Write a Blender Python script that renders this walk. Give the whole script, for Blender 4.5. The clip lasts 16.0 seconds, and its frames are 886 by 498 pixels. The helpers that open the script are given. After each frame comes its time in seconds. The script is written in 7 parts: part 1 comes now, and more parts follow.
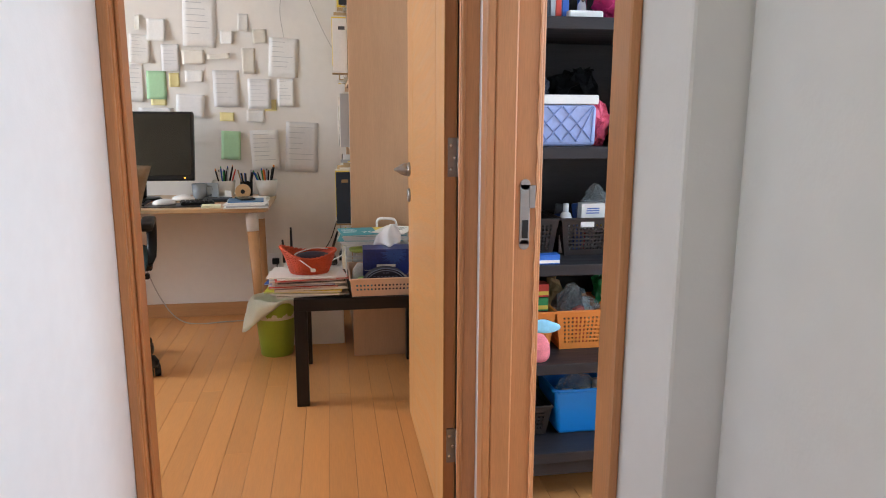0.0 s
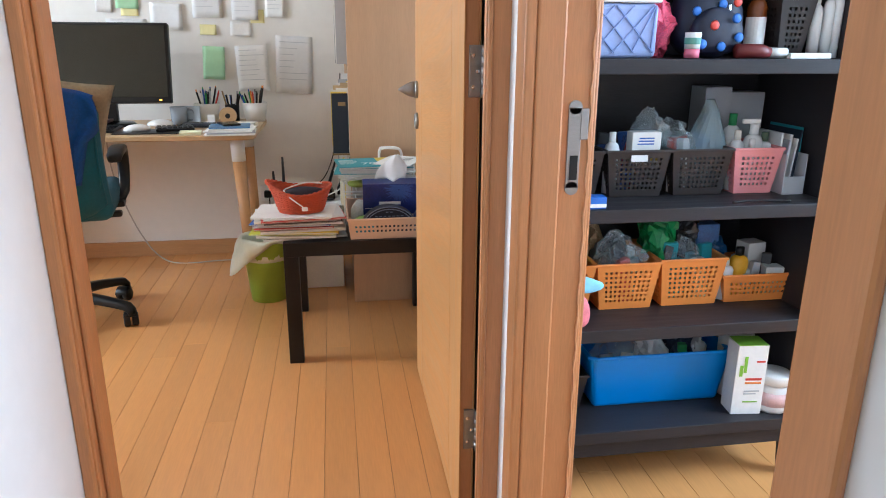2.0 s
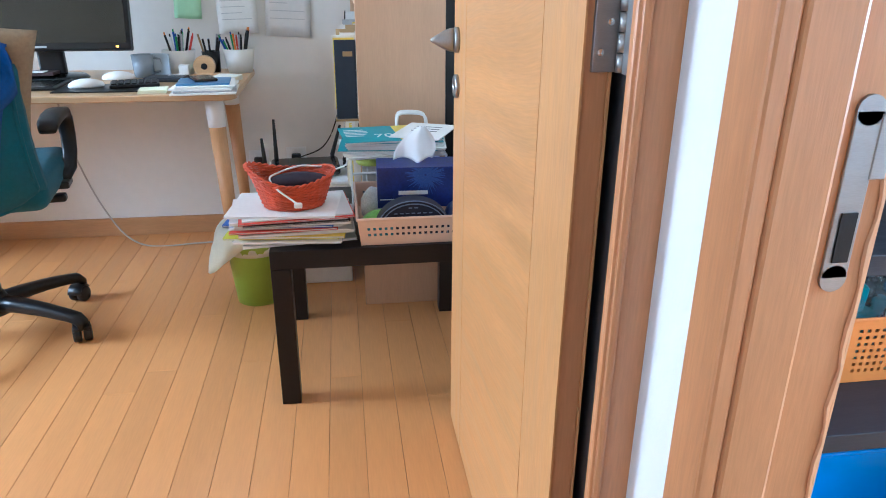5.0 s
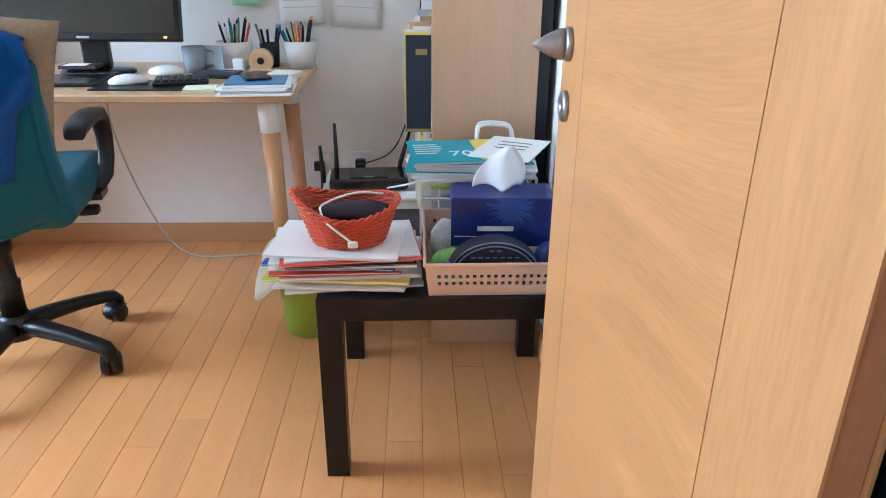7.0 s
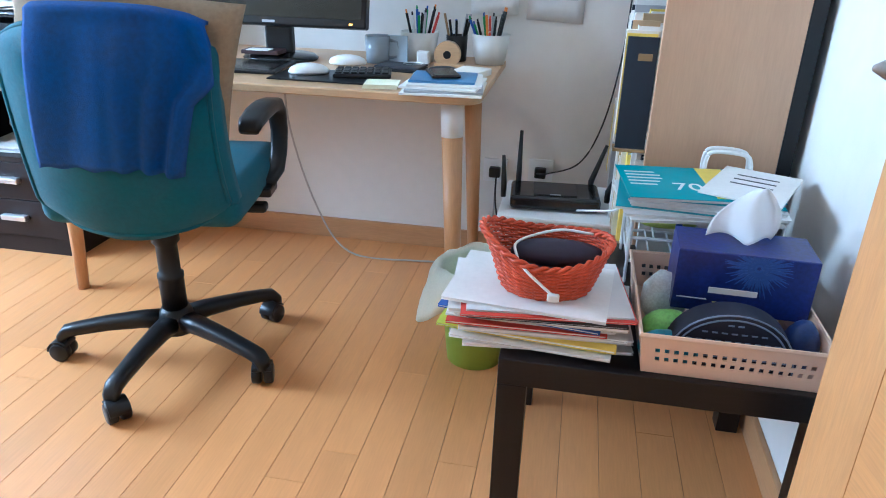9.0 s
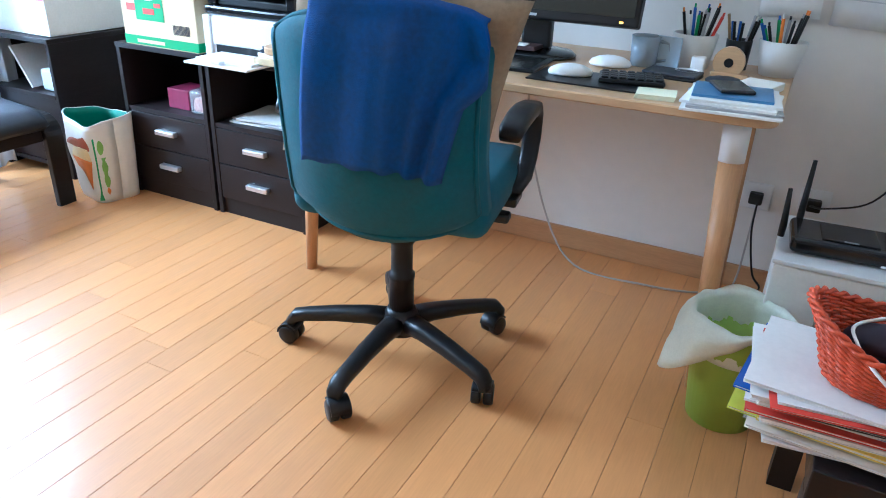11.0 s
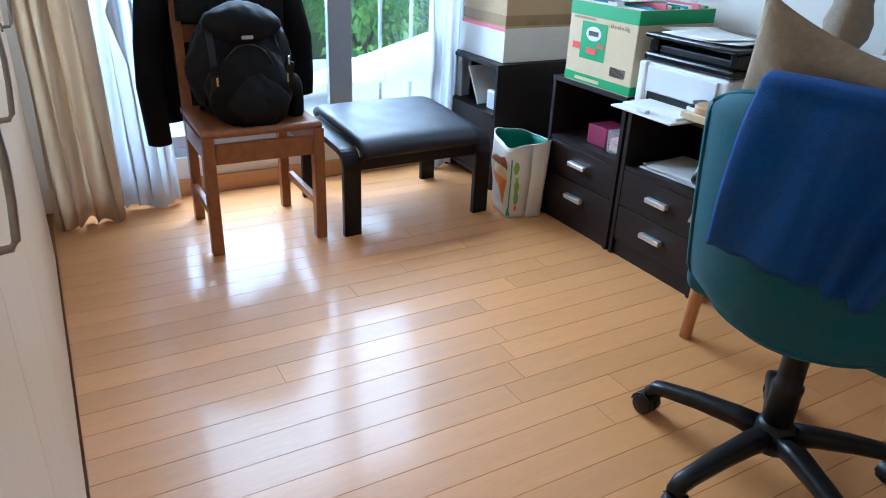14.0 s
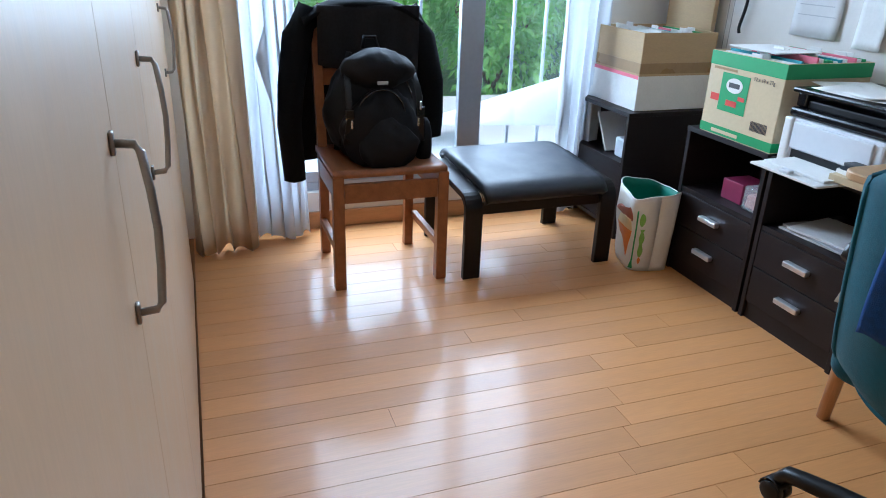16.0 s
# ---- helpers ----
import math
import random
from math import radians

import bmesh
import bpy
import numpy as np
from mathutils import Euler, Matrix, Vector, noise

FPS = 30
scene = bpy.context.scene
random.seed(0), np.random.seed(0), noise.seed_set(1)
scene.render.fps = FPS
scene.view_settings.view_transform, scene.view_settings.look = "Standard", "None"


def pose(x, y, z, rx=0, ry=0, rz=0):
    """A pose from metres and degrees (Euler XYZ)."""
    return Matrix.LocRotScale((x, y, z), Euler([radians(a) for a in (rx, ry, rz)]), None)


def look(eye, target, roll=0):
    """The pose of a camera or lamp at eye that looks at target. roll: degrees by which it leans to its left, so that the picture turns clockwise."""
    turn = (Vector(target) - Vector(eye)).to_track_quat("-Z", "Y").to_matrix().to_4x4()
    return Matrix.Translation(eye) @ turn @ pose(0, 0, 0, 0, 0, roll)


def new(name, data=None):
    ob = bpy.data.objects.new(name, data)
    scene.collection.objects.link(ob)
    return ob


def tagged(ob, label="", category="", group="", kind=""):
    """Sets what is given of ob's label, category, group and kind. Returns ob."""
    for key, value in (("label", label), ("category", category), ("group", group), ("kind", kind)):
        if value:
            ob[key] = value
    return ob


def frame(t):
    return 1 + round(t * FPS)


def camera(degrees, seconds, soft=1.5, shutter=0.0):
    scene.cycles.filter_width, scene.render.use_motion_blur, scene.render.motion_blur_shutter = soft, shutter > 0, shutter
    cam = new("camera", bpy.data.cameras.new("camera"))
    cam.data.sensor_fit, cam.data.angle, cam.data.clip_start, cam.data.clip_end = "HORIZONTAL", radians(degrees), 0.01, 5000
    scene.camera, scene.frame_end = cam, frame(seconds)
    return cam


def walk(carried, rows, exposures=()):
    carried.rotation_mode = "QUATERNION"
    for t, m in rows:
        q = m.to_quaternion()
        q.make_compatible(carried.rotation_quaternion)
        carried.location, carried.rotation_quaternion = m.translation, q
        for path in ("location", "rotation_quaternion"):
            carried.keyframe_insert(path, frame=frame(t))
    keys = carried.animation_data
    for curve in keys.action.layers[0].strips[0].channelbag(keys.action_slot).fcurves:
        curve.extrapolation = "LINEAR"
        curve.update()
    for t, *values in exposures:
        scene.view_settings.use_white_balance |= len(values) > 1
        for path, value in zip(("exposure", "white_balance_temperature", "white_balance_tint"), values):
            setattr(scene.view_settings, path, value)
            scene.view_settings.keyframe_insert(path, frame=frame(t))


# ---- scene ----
cam = camera(64.73, 16.0, soft=1.0)
ROWS = [
    (0.0, -0.0201, 0.0897, 1.1603, 79.332, -0.204, -9.103),
    (0.5, -0.0171, 0.2015, 1.1540, 78.113, -0.195, -9.220),
    (1.0, -0.0118, 0.2875, 1.1396, 76.125, -0.180, -9.351),
    (1.5, -0.0025, 0.3812, 1.1273, 74.418, -0.053, -9.209),
    (2.0, 0.0140, 0.4813, 1.1206, 73.260, -0.267, -8.692),
    (2.5, 0.0373, 0.5887, 1.1153, 71.795, -0.250, -8.388),
    (3.0, 0.0479, 0.6752, 1.1143, 70.655, -0.203, -8.162),
    (3.5, 0.0370, 0.8068, 1.1156, 69.981, -0.359, -8.059),
    (4.0, 0.0090, 0.9343, 1.1137, 69.248, -0.254, -8.282),
    (6.3, 0.0429, 1.4142, 1.0958, 67.653, -0.034, -5.920),
    (6.5, 0.0419, 1.4513, 1.0945, 67.588, -0.291, -4.741),
    (7.0, 0.0289, 1.5492, 1.0988, 67.102, -0.434, -2.157),
    (7.5, 0.0205, 1.6392, 1.0877, 66.654, -0.466, 0.363),
    (8.0, 0.0048, 1.7171, 1.0881, 66.656, -0.738, 3.802),
    (10.5, -0.2744, 1.9384, 1.0821, 64.478, -1.960, 22.449),
    (11.0, -0.3060, 1.9642, 1.0945, 64.246, -2.021, 27.443),
    (11.5, -0.3400, 1.9752, 1.1115, 64.123, -2.071, 34.757),
    (12.0, -0.3472, 1.9984, 1.1207, 64.293, -2.438, 41.354),
    (12.5, -0.3479, 2.0030, 1.1307, 64.390, -2.511, 46.860),
    (13.0, -0.3598, 2.0071, 1.1480, 64.305, -2.476, 52.216),
    (13.5, -0.3737, 2.0130, 1.1576, 64.538, -2.533, 56.885),
    (14.0, -0.3832, 2.0151, 1.1659, 64.600, -2.303, 60.916),
    (14.5, -0.3887, 2.0165, 1.1805, 64.812, -2.043, 64.155),
    (15.0, -0.4012, 2.0205, 1.1890, 65.297, -2.094, 66.735),
    (15.5, -0.4139, 2.0189, 1.1979, 65.844, -1.877, 68.988),
    (16.0, -0.4215, 2.0187, 1.2118, 66.751, -1.820, 71.052),
]
walk(cam, [(t, pose(*r)) for t, *r in ROWS], ((0.0, 0.1, 6600, 16), (2.0, 0.42, 6000, 11), (3.4, 0.55, 5250, 8), (4.2, 0.68, 4950, 5), (6.5, 0.76, 5200, 8), (8.0, 0.62, 4750, 6), (10.4, 0.9, 4700, 3), (11.2, 0.3, 4750, 4), (12.2, -0.1, 4400, 1), (14.0, -0.42, 5000, 5), (16.0, -0.7, 5250, 8)))

# ---- light ----
world = bpy.data.worlds.new("sky")
scene.world = world
world.use_nodes = True
wn, wl = world.node_tree.nodes, world.node_tree.links
sky = wn.new("ShaderNodeTexSky")
sky.sky_type, sky.sun_disc = "NISHITA", False
sky.sun_elevation, sky.sun_rotation = radians(60), radians(60)
wn["Background"].inputs[1].default_value = 0.15
wl.new(sky.outputs[0], wn["Background"].inputs[0])


def sun(strength, elevation, bearing, angle):
    data = bpy.data.lights.new("sun", "SUN")
    data.energy, data.angle, data.color = strength, radians(angle), (1, 0.96, 0.9)
    ob = new("sun", data)
    ob.matrix_world = pose(0, 0, 6, 90 - elevation, 0, bearing)
    return ob


def area_light(name, eye, target, w, h, watts, colour):
    """Daylight from an area lamp at an opening; the hall openings are made up."""
    data = bpy.data.lights.new(name, "AREA")
    data.shape, data.size, data.size_y, data.energy, data.color = "RECTANGLE", w, h, watts, colour
    ob = new(name, data)
    ob.matrix_world = look(eye, target)
    return ob


sun(5.0, 60, 120, 3)
area_light("daylight_office", (-4.15, 2.95, 1.50), (-1.4, 2.95, 0.0), 2.0, 1.70, 290, (0.80, 0.91, 1.0))
# no window is seen here; this lamp is added to lift the hall walls
area_light("daylight_hall", (2.05, -1.3, 1.35), (-1, -0.9, 1.25), 1.3, 1.5, 11, (0.90, 0.95, 1.0))
# added lamp in an invented west opening, brightening the pier and right wall
area_light("daylight_hall_side", (-0.60, 0.08, 1.45), (1, 0.2, 1.2), 0.8, 1.15, 2.4, (1.0, 0.97, 0.93))
area_light("daylight_store", (2.55, 1.25, 1.45), (0.3, 1.2, 0.95), 1.1, 1.4, 66, (0.64, 0.83, 1.0))

# ---- materials ----
MATS = {}


def mat(name, colour, rough=0.5, metal=0.0, vary=0.12, scale=6.0, bump=0.0, bscale=60.0, rand=0.0, stretch=(1, 1, 1), coat=0.0, trans=0.0, alpha=1.0, coord="Object", sheen=0.0, spin=(0, 0, 0), warp=0.0, spec=0.5):
    """A procedural surface: base colour with two scales of variation, fine relief and uneven gloss."""
    if name in MATS:
        return MATS[name]
    m = bpy.data.materials.new(name)
    m.use_nodes = True
    n, l = m.node_tree.nodes, m.node_tree.links
    b = n["Principled BSDF"]
    b.inputs["Roughness"].default_value, b.inputs["Metallic"].default_value = rough, metal
    b.inputs["Coat Weight"].default_value, b.inputs["Transmission Weight"].default_value, b.inputs["Alpha"].default_value = coat, trans, alpha
    b.inputs["Coat Roughness"].default_value = 0.14
    b.inputs["Sheen Weight"].default_value, b.inputs["Specular IOR Level"].default_value = sheen, spec
    tc, mp = n.new("ShaderNodeTexCoord"), n.new("ShaderNodeMapping")
    mp.inputs["Scale"].default_value = stretch
    turn = n.new("ShaderNodeMapping")
    turn.inputs["Rotation"].default_value = [radians(a) for a in spin]
    l.new(tc.outputs[coord], turn.inputs[0])
    source = turn.outputs[0]
    if warp:
        wv, ws, wa = n.new("ShaderNodeTexNoise"), n.new("ShaderNodeVectorMath"), n.new("ShaderNodeVectorMath")
        wv.inputs["Scale"].default_value, ws.operation, wa.operation = 1.6, "SCALE", "ADD"
        ws.inputs["Scale"].default_value = warp
        l.new(turn.outputs[0], wv.inputs["Vector"])
        l.new(wv.outputs["Color"], ws.inputs[0])
        l.new(ws.outputs[0], wa.inputs[0])
        l.new(turn.outputs[0], wa.inputs[1])
        source = wa.outputs[0]
    l.new(source, mp.inputs[0])
    big, fine = n.new("ShaderNodeTexNoise"), n.new("ShaderNodeTexNoise")
    big.inputs["Scale"].default_value, big.inputs["Detail"].default_value = scale, 3
    fine.inputs["Scale"].default_value, fine.inputs["Detail"].default_value = scale * 9, 4
    for t in (big, fine):
        l.new(mp.outputs[0], t.inputs["Vector"])
    mixn = n.new("ShaderNodeMath")
    mixn.operation = "ADD"
    l.new(big.outputs["Fac"], mixn.inputs[0])
    l.new(fine.outputs["Fac"], mixn.inputs[1])
    total = mixn.outputs[0]
    if rand:
        info, mul, add = n.new("ShaderNodeObjectInfo"), n.new("ShaderNodeMath"), n.new("ShaderNodeMath")
        mul.operation, add.operation = "MULTIPLY_ADD", "ADD"
        mul.inputs[1].default_value, mul.inputs[2].default_value = rand, -rand / 2
        l.new(info.outputs["Random"], mul.inputs[0])
        l.new(mul.outputs[0], add.inputs[0])
        l.new(total, add.inputs[1])
        total = add.outputs[0]
    rng = n.new("ShaderNodeMapRange")
    rng.inputs["From Min"].default_value, rng.inputs["From Max"].default_value = 0.6, 1.4
    rng.inputs["To Min"].default_value, rng.inputs["To Max"].default_value = 1 - vary, 1 + vary
    rng.clamp = False
    l.new(total, rng.inputs["Value"])
    mult = n.new("ShaderNodeVectorMath")
    mult.operation = "SCALE"
    mult.inputs[0].default_value = colour[:3]
    l.new(rng.outputs[0], mult.inputs["Scale"])
    l.new(mult.outputs[0], b.inputs["Base Color"])
    rr = n.new("ShaderNodeMapRange")
    rr.inputs["From Min"].default_value, rr.inputs["From Max"].default_value = 0.3, 0.7
    rr.inputs["To Min"].default_value, rr.inputs["To Max"].default_value = max(0.02, rough * 0.85), min(1, rough * 1.15)
    l.new(big.outputs["Fac"], rr.inputs["Value"])
    l.new(rr.outputs[0], b.inputs["Roughness"])
    if bump:
        bt, bp = n.new("ShaderNodeTexNoise"), n.new("ShaderNodeBump")
        bt.inputs["Scale"].default_value, bt.inputs["Detail"].default_value = bscale, 3
        bp.inputs["Strength"].default_value, bp.inputs["Distance"].default_value = bump, 0.004
        l.new(mp.outputs[0], bt.inputs["Vector"])
        l.new(bt.outputs["Fac"], bp.inputs["Height"])
        l.new(bp.outputs[0], b.inputs["Normal"])
    MATS[name] = m
    return m


def clear(name, colour, rough, alpha):
    """Thin clear plastic film or glass: mostly see-through, glossy."""
    if name in MATS:
        return MATS[name]
    m = bpy.data.materials.new(name)
    m.use_nodes = True
    n, l = m.node_tree.nodes, m.node_tree.links
    b = n["Principled BSDF"]
    b.inputs["Base Color"].default_value, b.inputs["Roughness"].default_value, b.inputs["Alpha"].default_value = (*colour, 1), rough, alpha
    MATS[name] = m
    return m


def emit(name, colour, strength):
    m = bpy.data.materials.new(name)
    m.use_nodes = True
    b = m.node_tree.nodes["Principled BSDF"]
    b.inputs["Base Color"].default_value = (*colour, 1)
    b.inputs["Emission Color"].default_value, b.inputs["Emission Strength"].default_value = (*colour, 1), strength
    return m


WALL = mat("wall_paint", (0.78, 0.75, 0.70), 0.75, vary=0.03, scale=2.5, bump=0.08, bscale=160)
WALLW = mat("hall_paint", (0.80, 0.79, 0.78), 0.7, vary=0.03, scale=2.5, bump=0.08, bscale=160)
PLANK = mat("floor_oak", (0.69, 0.32, 0.105), 0.48, vary=0.08, scale=1.6, rand=0.75, stretch=(14, 1, 1), bump=0.02, bscale=30, coat=0.38)
GAPM = mat("floor_joint", (0.34, 0.165, 0.065), 0.7)
BEECH = mat("beech_trim", (0.55, 0.245, 0.10), 0.38, vary=0.14, scale=3, stretch=(12, 12, 1), bump=0.04, bscale=50)
LEAFM = mat("beech_door", (0.57, 0.285, 0.105), 0.36, vary=0.14, scale=2.5, stretch=(10, 10, 1.2), bump=0.03, bscale=50)
LEAFH = mat("beech_door_cross", (0.57, 0.28, 0.10), 0.36, vary=0.16, scale=2.4, stretch=(1, 0.7, 16), bump=0.03, bscale=50, spin=(7, 0, 0), warp=0.09)
LEAFE = mat("door_edge_wood", (0.52, 0.235, 0.10), 0.42, vary=0.12, scale=3, stretch=(12, 12, 1))
BASEB = mat("baseboard_wood", (0.50, 0.27, 0.12), 0.4, vary=0.12, scale=3, stretch=(1, 1, 10))
STEEL = mat("brushed_steel", (0.34, 0.325, 0.31), 0.40, 0.9, vary=0.1, scale=20, stretch=(1, 1, 8))
CHROME = mat("chrome", (0.75, 0.75, 0.76), 0.14, 1.0, vary=0.05)
BLACKW = mat("black_stain_wood", (0.010, 0.008, 0.008), 0.38, vary=0.25, scale=4, stretch=(1, 8, 8), bump=0.03, spec=0.3)
ESPR = mat("espresso_board", (0.016, 0.011, 0.011), 0.45, vary=0.3, scale=4, stretch=(1, 1, 14), bump=0.03, spec=0.3)
SHELFM = mat("shelf_black_brown", (0.026, 0.023, 0.026), 0.48, vary=0.3, scale=5, stretch=(1, 12, 12), bump=0.05, spec=0.3)
DESKW = mat("desk_bamboo", (0.52, 0.33, 0.17), 0.35, vary=0.12, scale=3, stretch=(1, 10, 10))
LEGW = mat("desk_leg_wood", (0.56, 0.30, 0.13), 0.4, vary=0.12, scale=3, stretch=(10, 10, 1))
PALEW = mat("bookcase_board", (0.56, 0.36, 0.22), 0.45, vary=0.07, scale=3, stretch=(10, 10, 1))
WHITEP = mat("white_plastic", (0.80, 0.80, 0.79), 0.4, vary=0.03)
PAPER = mat("paper_white", (0.80, 0.79, 0.76), 0.85, vary=0.05, scale=12)
DARK = mat("black_plastic", (0.009, 0.009, 0.010), 0.38, vary=0.15, scale=10, bump=0.04, bscale=400, spec=0.35)
DARKG = mat("black_gloss", (0.012, 0.012, 0.013), 0.16, vary=0.1)
SCREEN = mat("screen_off", (0.012, 0.014, 0.012), 0.22, vary=0.05)
WARD = mat("wardrobe_laminate", (0.72, 0.53, 0.345), 0.42, vary=0.05, scale=3, stretch=(9, 1, 1))
TEAL = mat("teal_upholstery", (0.003, 0.088, 0.128), 0.9, vary=0.2, scale=12, bump=0.25, bscale=700, sheen=0.05)
TOWEL = mat("blue_fleece", (0.0008, 0.052, 0.225), 0.95, vary=0.3, scale=10, bump=0.4, bscale=500)
PILLOW = mat("brown_pillow_cloth", (0.27, 0.20, 0.125), 0.92, vary=0.2, scale=9, bump=0.25, bscale=500)
CHAIRW = mat("chair_acacia", (0.28, 0.105, 0.038), 0.35, vary=0.3, scale=3, stretch=(2, 12, 12), bump=0.04)
LEATHER = mat("black_leather", (0.018, 0.021, 0.030), 0.48, vary=0.2, scale=8, bump=0.18, bscale=220)
SILV = mat("silver_handle", (0.72, 0.72, 0.73), 0.3, 0.85, vary=0.05)


# ---- building helpers ----
def part(name, bm, material, parent=None, label="", smooth=False):
    """Links a bmesh as one mesh object under a thing or a part."""
    me = bpy.data.meshes.new(name)
    bm.to_mesh(me)
    bm.free()
    me.materials.append(material)
    if smooth:
        for p in me.polygons:
            p.use_smooth = True
    ob = new(name, me)
    ob.parent = parent
    if label:
        ob["label"] = label
    return ob


def thing(name, at=(0, 0, 0), rz=0, label="", category="", group="", kind=""):
    ob = new(name)
    ob.empty_display_size = 0.05
    ob.matrix_world = pose(*at, 0, 0, rz)
    return tagged(ob, label, category, group, kind)


def box(x0, x1, y0, y1, z0, z1, bevel=0.0, seg=2, bm=None):
    bm = bm or bmesh.new()
    made = bmesh.ops.create_cube(bm, size=1.0)["verts"]
    for v in made:
        v.co = Vector(((x0 + x1) / 2 + v.co.x * (x1 - x0), (y0 + y1) / 2 + v.co.y * (y1 - y0), (z0 + z1) / 2 + v.co.z * (z1 - z0)))
    if bevel:
        edges = list({e for v in made for e in v.link_edges})
        bmesh.ops.bevel(bm, geom=edges, offset=bevel, segments=seg, profile=0.5, affect="EDGES")
    return bm


def tube(points, radius, sides=8, bm=None, closed=False, radii=None):
    """A round bar along a line of points."""
    bm = bm or bmesh.new()
    pts = [Vector(p) for p in points]
    rings = []
    for i, p in enumerate(pts):
        a = pts[i - 1] if i or closed else p
        b = pts[(i + 1) % len(pts)] if i + 1 < len(pts) or closed else p
        d = (b - a).normalized()
        up = Vector((0, 0, 1)) if abs(d.z) < 0.9 else Vector((1, 0, 0))
        u = d.cross(up).normalized()
        w = d.cross(u)
        r = radii[i] if radii else radius
        rings.append([bm.verts.new(p + (u * math.cos(k * math.tau / sides) + w * math.sin(k * math.tau / sides)) * r) for k in range(sides)])
    n = len(rings)
    for i in range(n if closed else n - 1):
        a, b = rings[i], rings[(i + 1) % n]
        for k in range(sides):
            bm.faces.new((a[k], a[(k + 1) % sides], b[(k + 1) % sides], b[k]))
    if not closed:
        bm.faces.new(rings[0][::-1])
        bm.faces.new(rings[-1])
    bmesh.ops.recalc_face_normals(bm, faces=bm.faces)
    return bm


def strap(points, sizes, side, bm=None, bevel=0.3):
    """A bar of rounded oblong section along points; sizes are (width along side, thickness) pairs."""
    bm = bm or bmesh.new()
    pts, side = [Vector(p) for p in points], Vector(side).normalized()
    rings = []
    for i, p in enumerate(pts):
        d = (pts[min(i + 1, len(pts) - 1)] - pts[max(i - 1, 0)]).normalized()
        n = d.cross(side).normalized()
        w, t = sizes[i][0] / 2, sizes[i][1] / 2
        c = bevel * 2 * min(w, t)
        ring = []
        for sx, sy in ((1, 1), (-1, 1), (-1, -1), (1, -1)):
            flip = sx * sy > 0
            for k in range(3):
                a = (k if flip else 2 - k) * math.pi / 4
                ring.append(bm.verts.new(p + side * sx * (w - c + c * math.cos(a)) + n * sy * (t - c + c * math.sin(a))))
        rings.append(ring)
    m = len(rings[0])
    for a, b in zip(rings, rings[1:]):
        for k in range(m):
            bm.faces.new((a[k], a[(k + 1) % m], b[(k + 1) % m], b[k]))
    bm.faces.new(rings[0][::-1])
    bm.faces.new(rings[-1])
    bmesh.ops.recalc_face_normals(bm, faces=bm.faces)
    return bm


def lathe(profile, sides=24, bm=None, at=(0, 0, 0), squash=1.0):
    """A turned body from (radius, z) pairs."""
    bm = bm or bmesh.new()
    rings = [[bm.verts.new((at[0] + r * math.cos(k * math.tau / sides), at[1] + squash * r * math.sin(k * math.tau / sides), at[2] + z)) for k in range(sides)] for r, z in profile]
    for a, b in zip(rings, rings[1:]):
        for k in range(sides):
            bm.faces.new((a[k], a[(k + 1) % sides], b[(k + 1) % sides], b[k]))
    if profile[0][0] > 1e-4:
        bm.faces.new(rings[0][::-1])
    if profile[-1][0] > 1e-4:
        bm.faces.new(rings[-1])
    bmesh.ops.remove_doubles(bm, verts=bm.verts, dist=1e-5)
    bmesh.ops.recalc_face_normals(bm, faces=bm.faces)
    return bm


def grid(nu, nv, at, thick=0.0, bm=None, keep=None):
    """A sheet of nu x nv cells whose points come from at(u, v), u and v from 0 to 1; with thick it gets a second side."""
    bm = bm or bmesh.new()
    vs = [[bm.verts.new(at(i / nu, j / nv)) for j in range(nv + 1)] for i in range(nu + 1)]
    faces = [bm.faces.new((vs[i][j], vs[i + 1][j], vs[i + 1][j + 1], vs[i][j + 1])) for i in range(nu) for j in range(nv) if keep is None or keep(i, j)]
    loose = [v for row in vs for v in row if not v.link_faces]
    for v in loose:
        bm.verts.remove(v)
    if thick:
        bm.normal_update()
        bmesh.ops.solidify(bm, geom=faces, thickness=thick)
    return bm


def slab(x0, x1, y0, y1, z0, z1, r, bevel=0.003):
    """A flat board with corners of radius r in plan and softened edges."""
    bm = bmesh.new()
    ring = []
    for cx, cy, a0 in ((x1 - r, y1 - r, 0), (x0 + r, y1 - r, 90), (x0 + r, y0 + r, 180), (x1 - r, y0 + r, 270)):
        for k in range(9):
            a = radians(a0 + k * 11.25)
            ring.append((cx, cy, math.cos(a), math.sin(a)))
    rows = [[bm.verts.new((cx + (r - e) * ca, cy + (r - e) * sa, z)) for cx, cy, ca, sa in ring] for e, z in ((bevel, z0), (0, z0 + bevel), (0, z1 - bevel), (bevel, z1))]
    for a, b in zip(rows, rows[1:]):
        for k in range(len(ring)):
            q = (k + 1) % len(ring)
            bm.faces.new((a[k], a[q], b[q], b[k]))
    bm.faces.new(rows[0][::-1])
    bm.faces.new(rows[-1])
    return bm


def turned(ob, m):
    ob.matrix_basis = m
    return ob


def lumpy(bm, amount, scale, seed=0):
    for v in bm.verts:
        v.co += Vector(noise.noise_vector(v.co * scale + Vector((seed * 7.3, seed * 3.1, 0)))) * amount
    return bm


def structure(name, bm, material, label="", category=""):
    return tagged(part(name, bm, material), label, category, kind="structure")


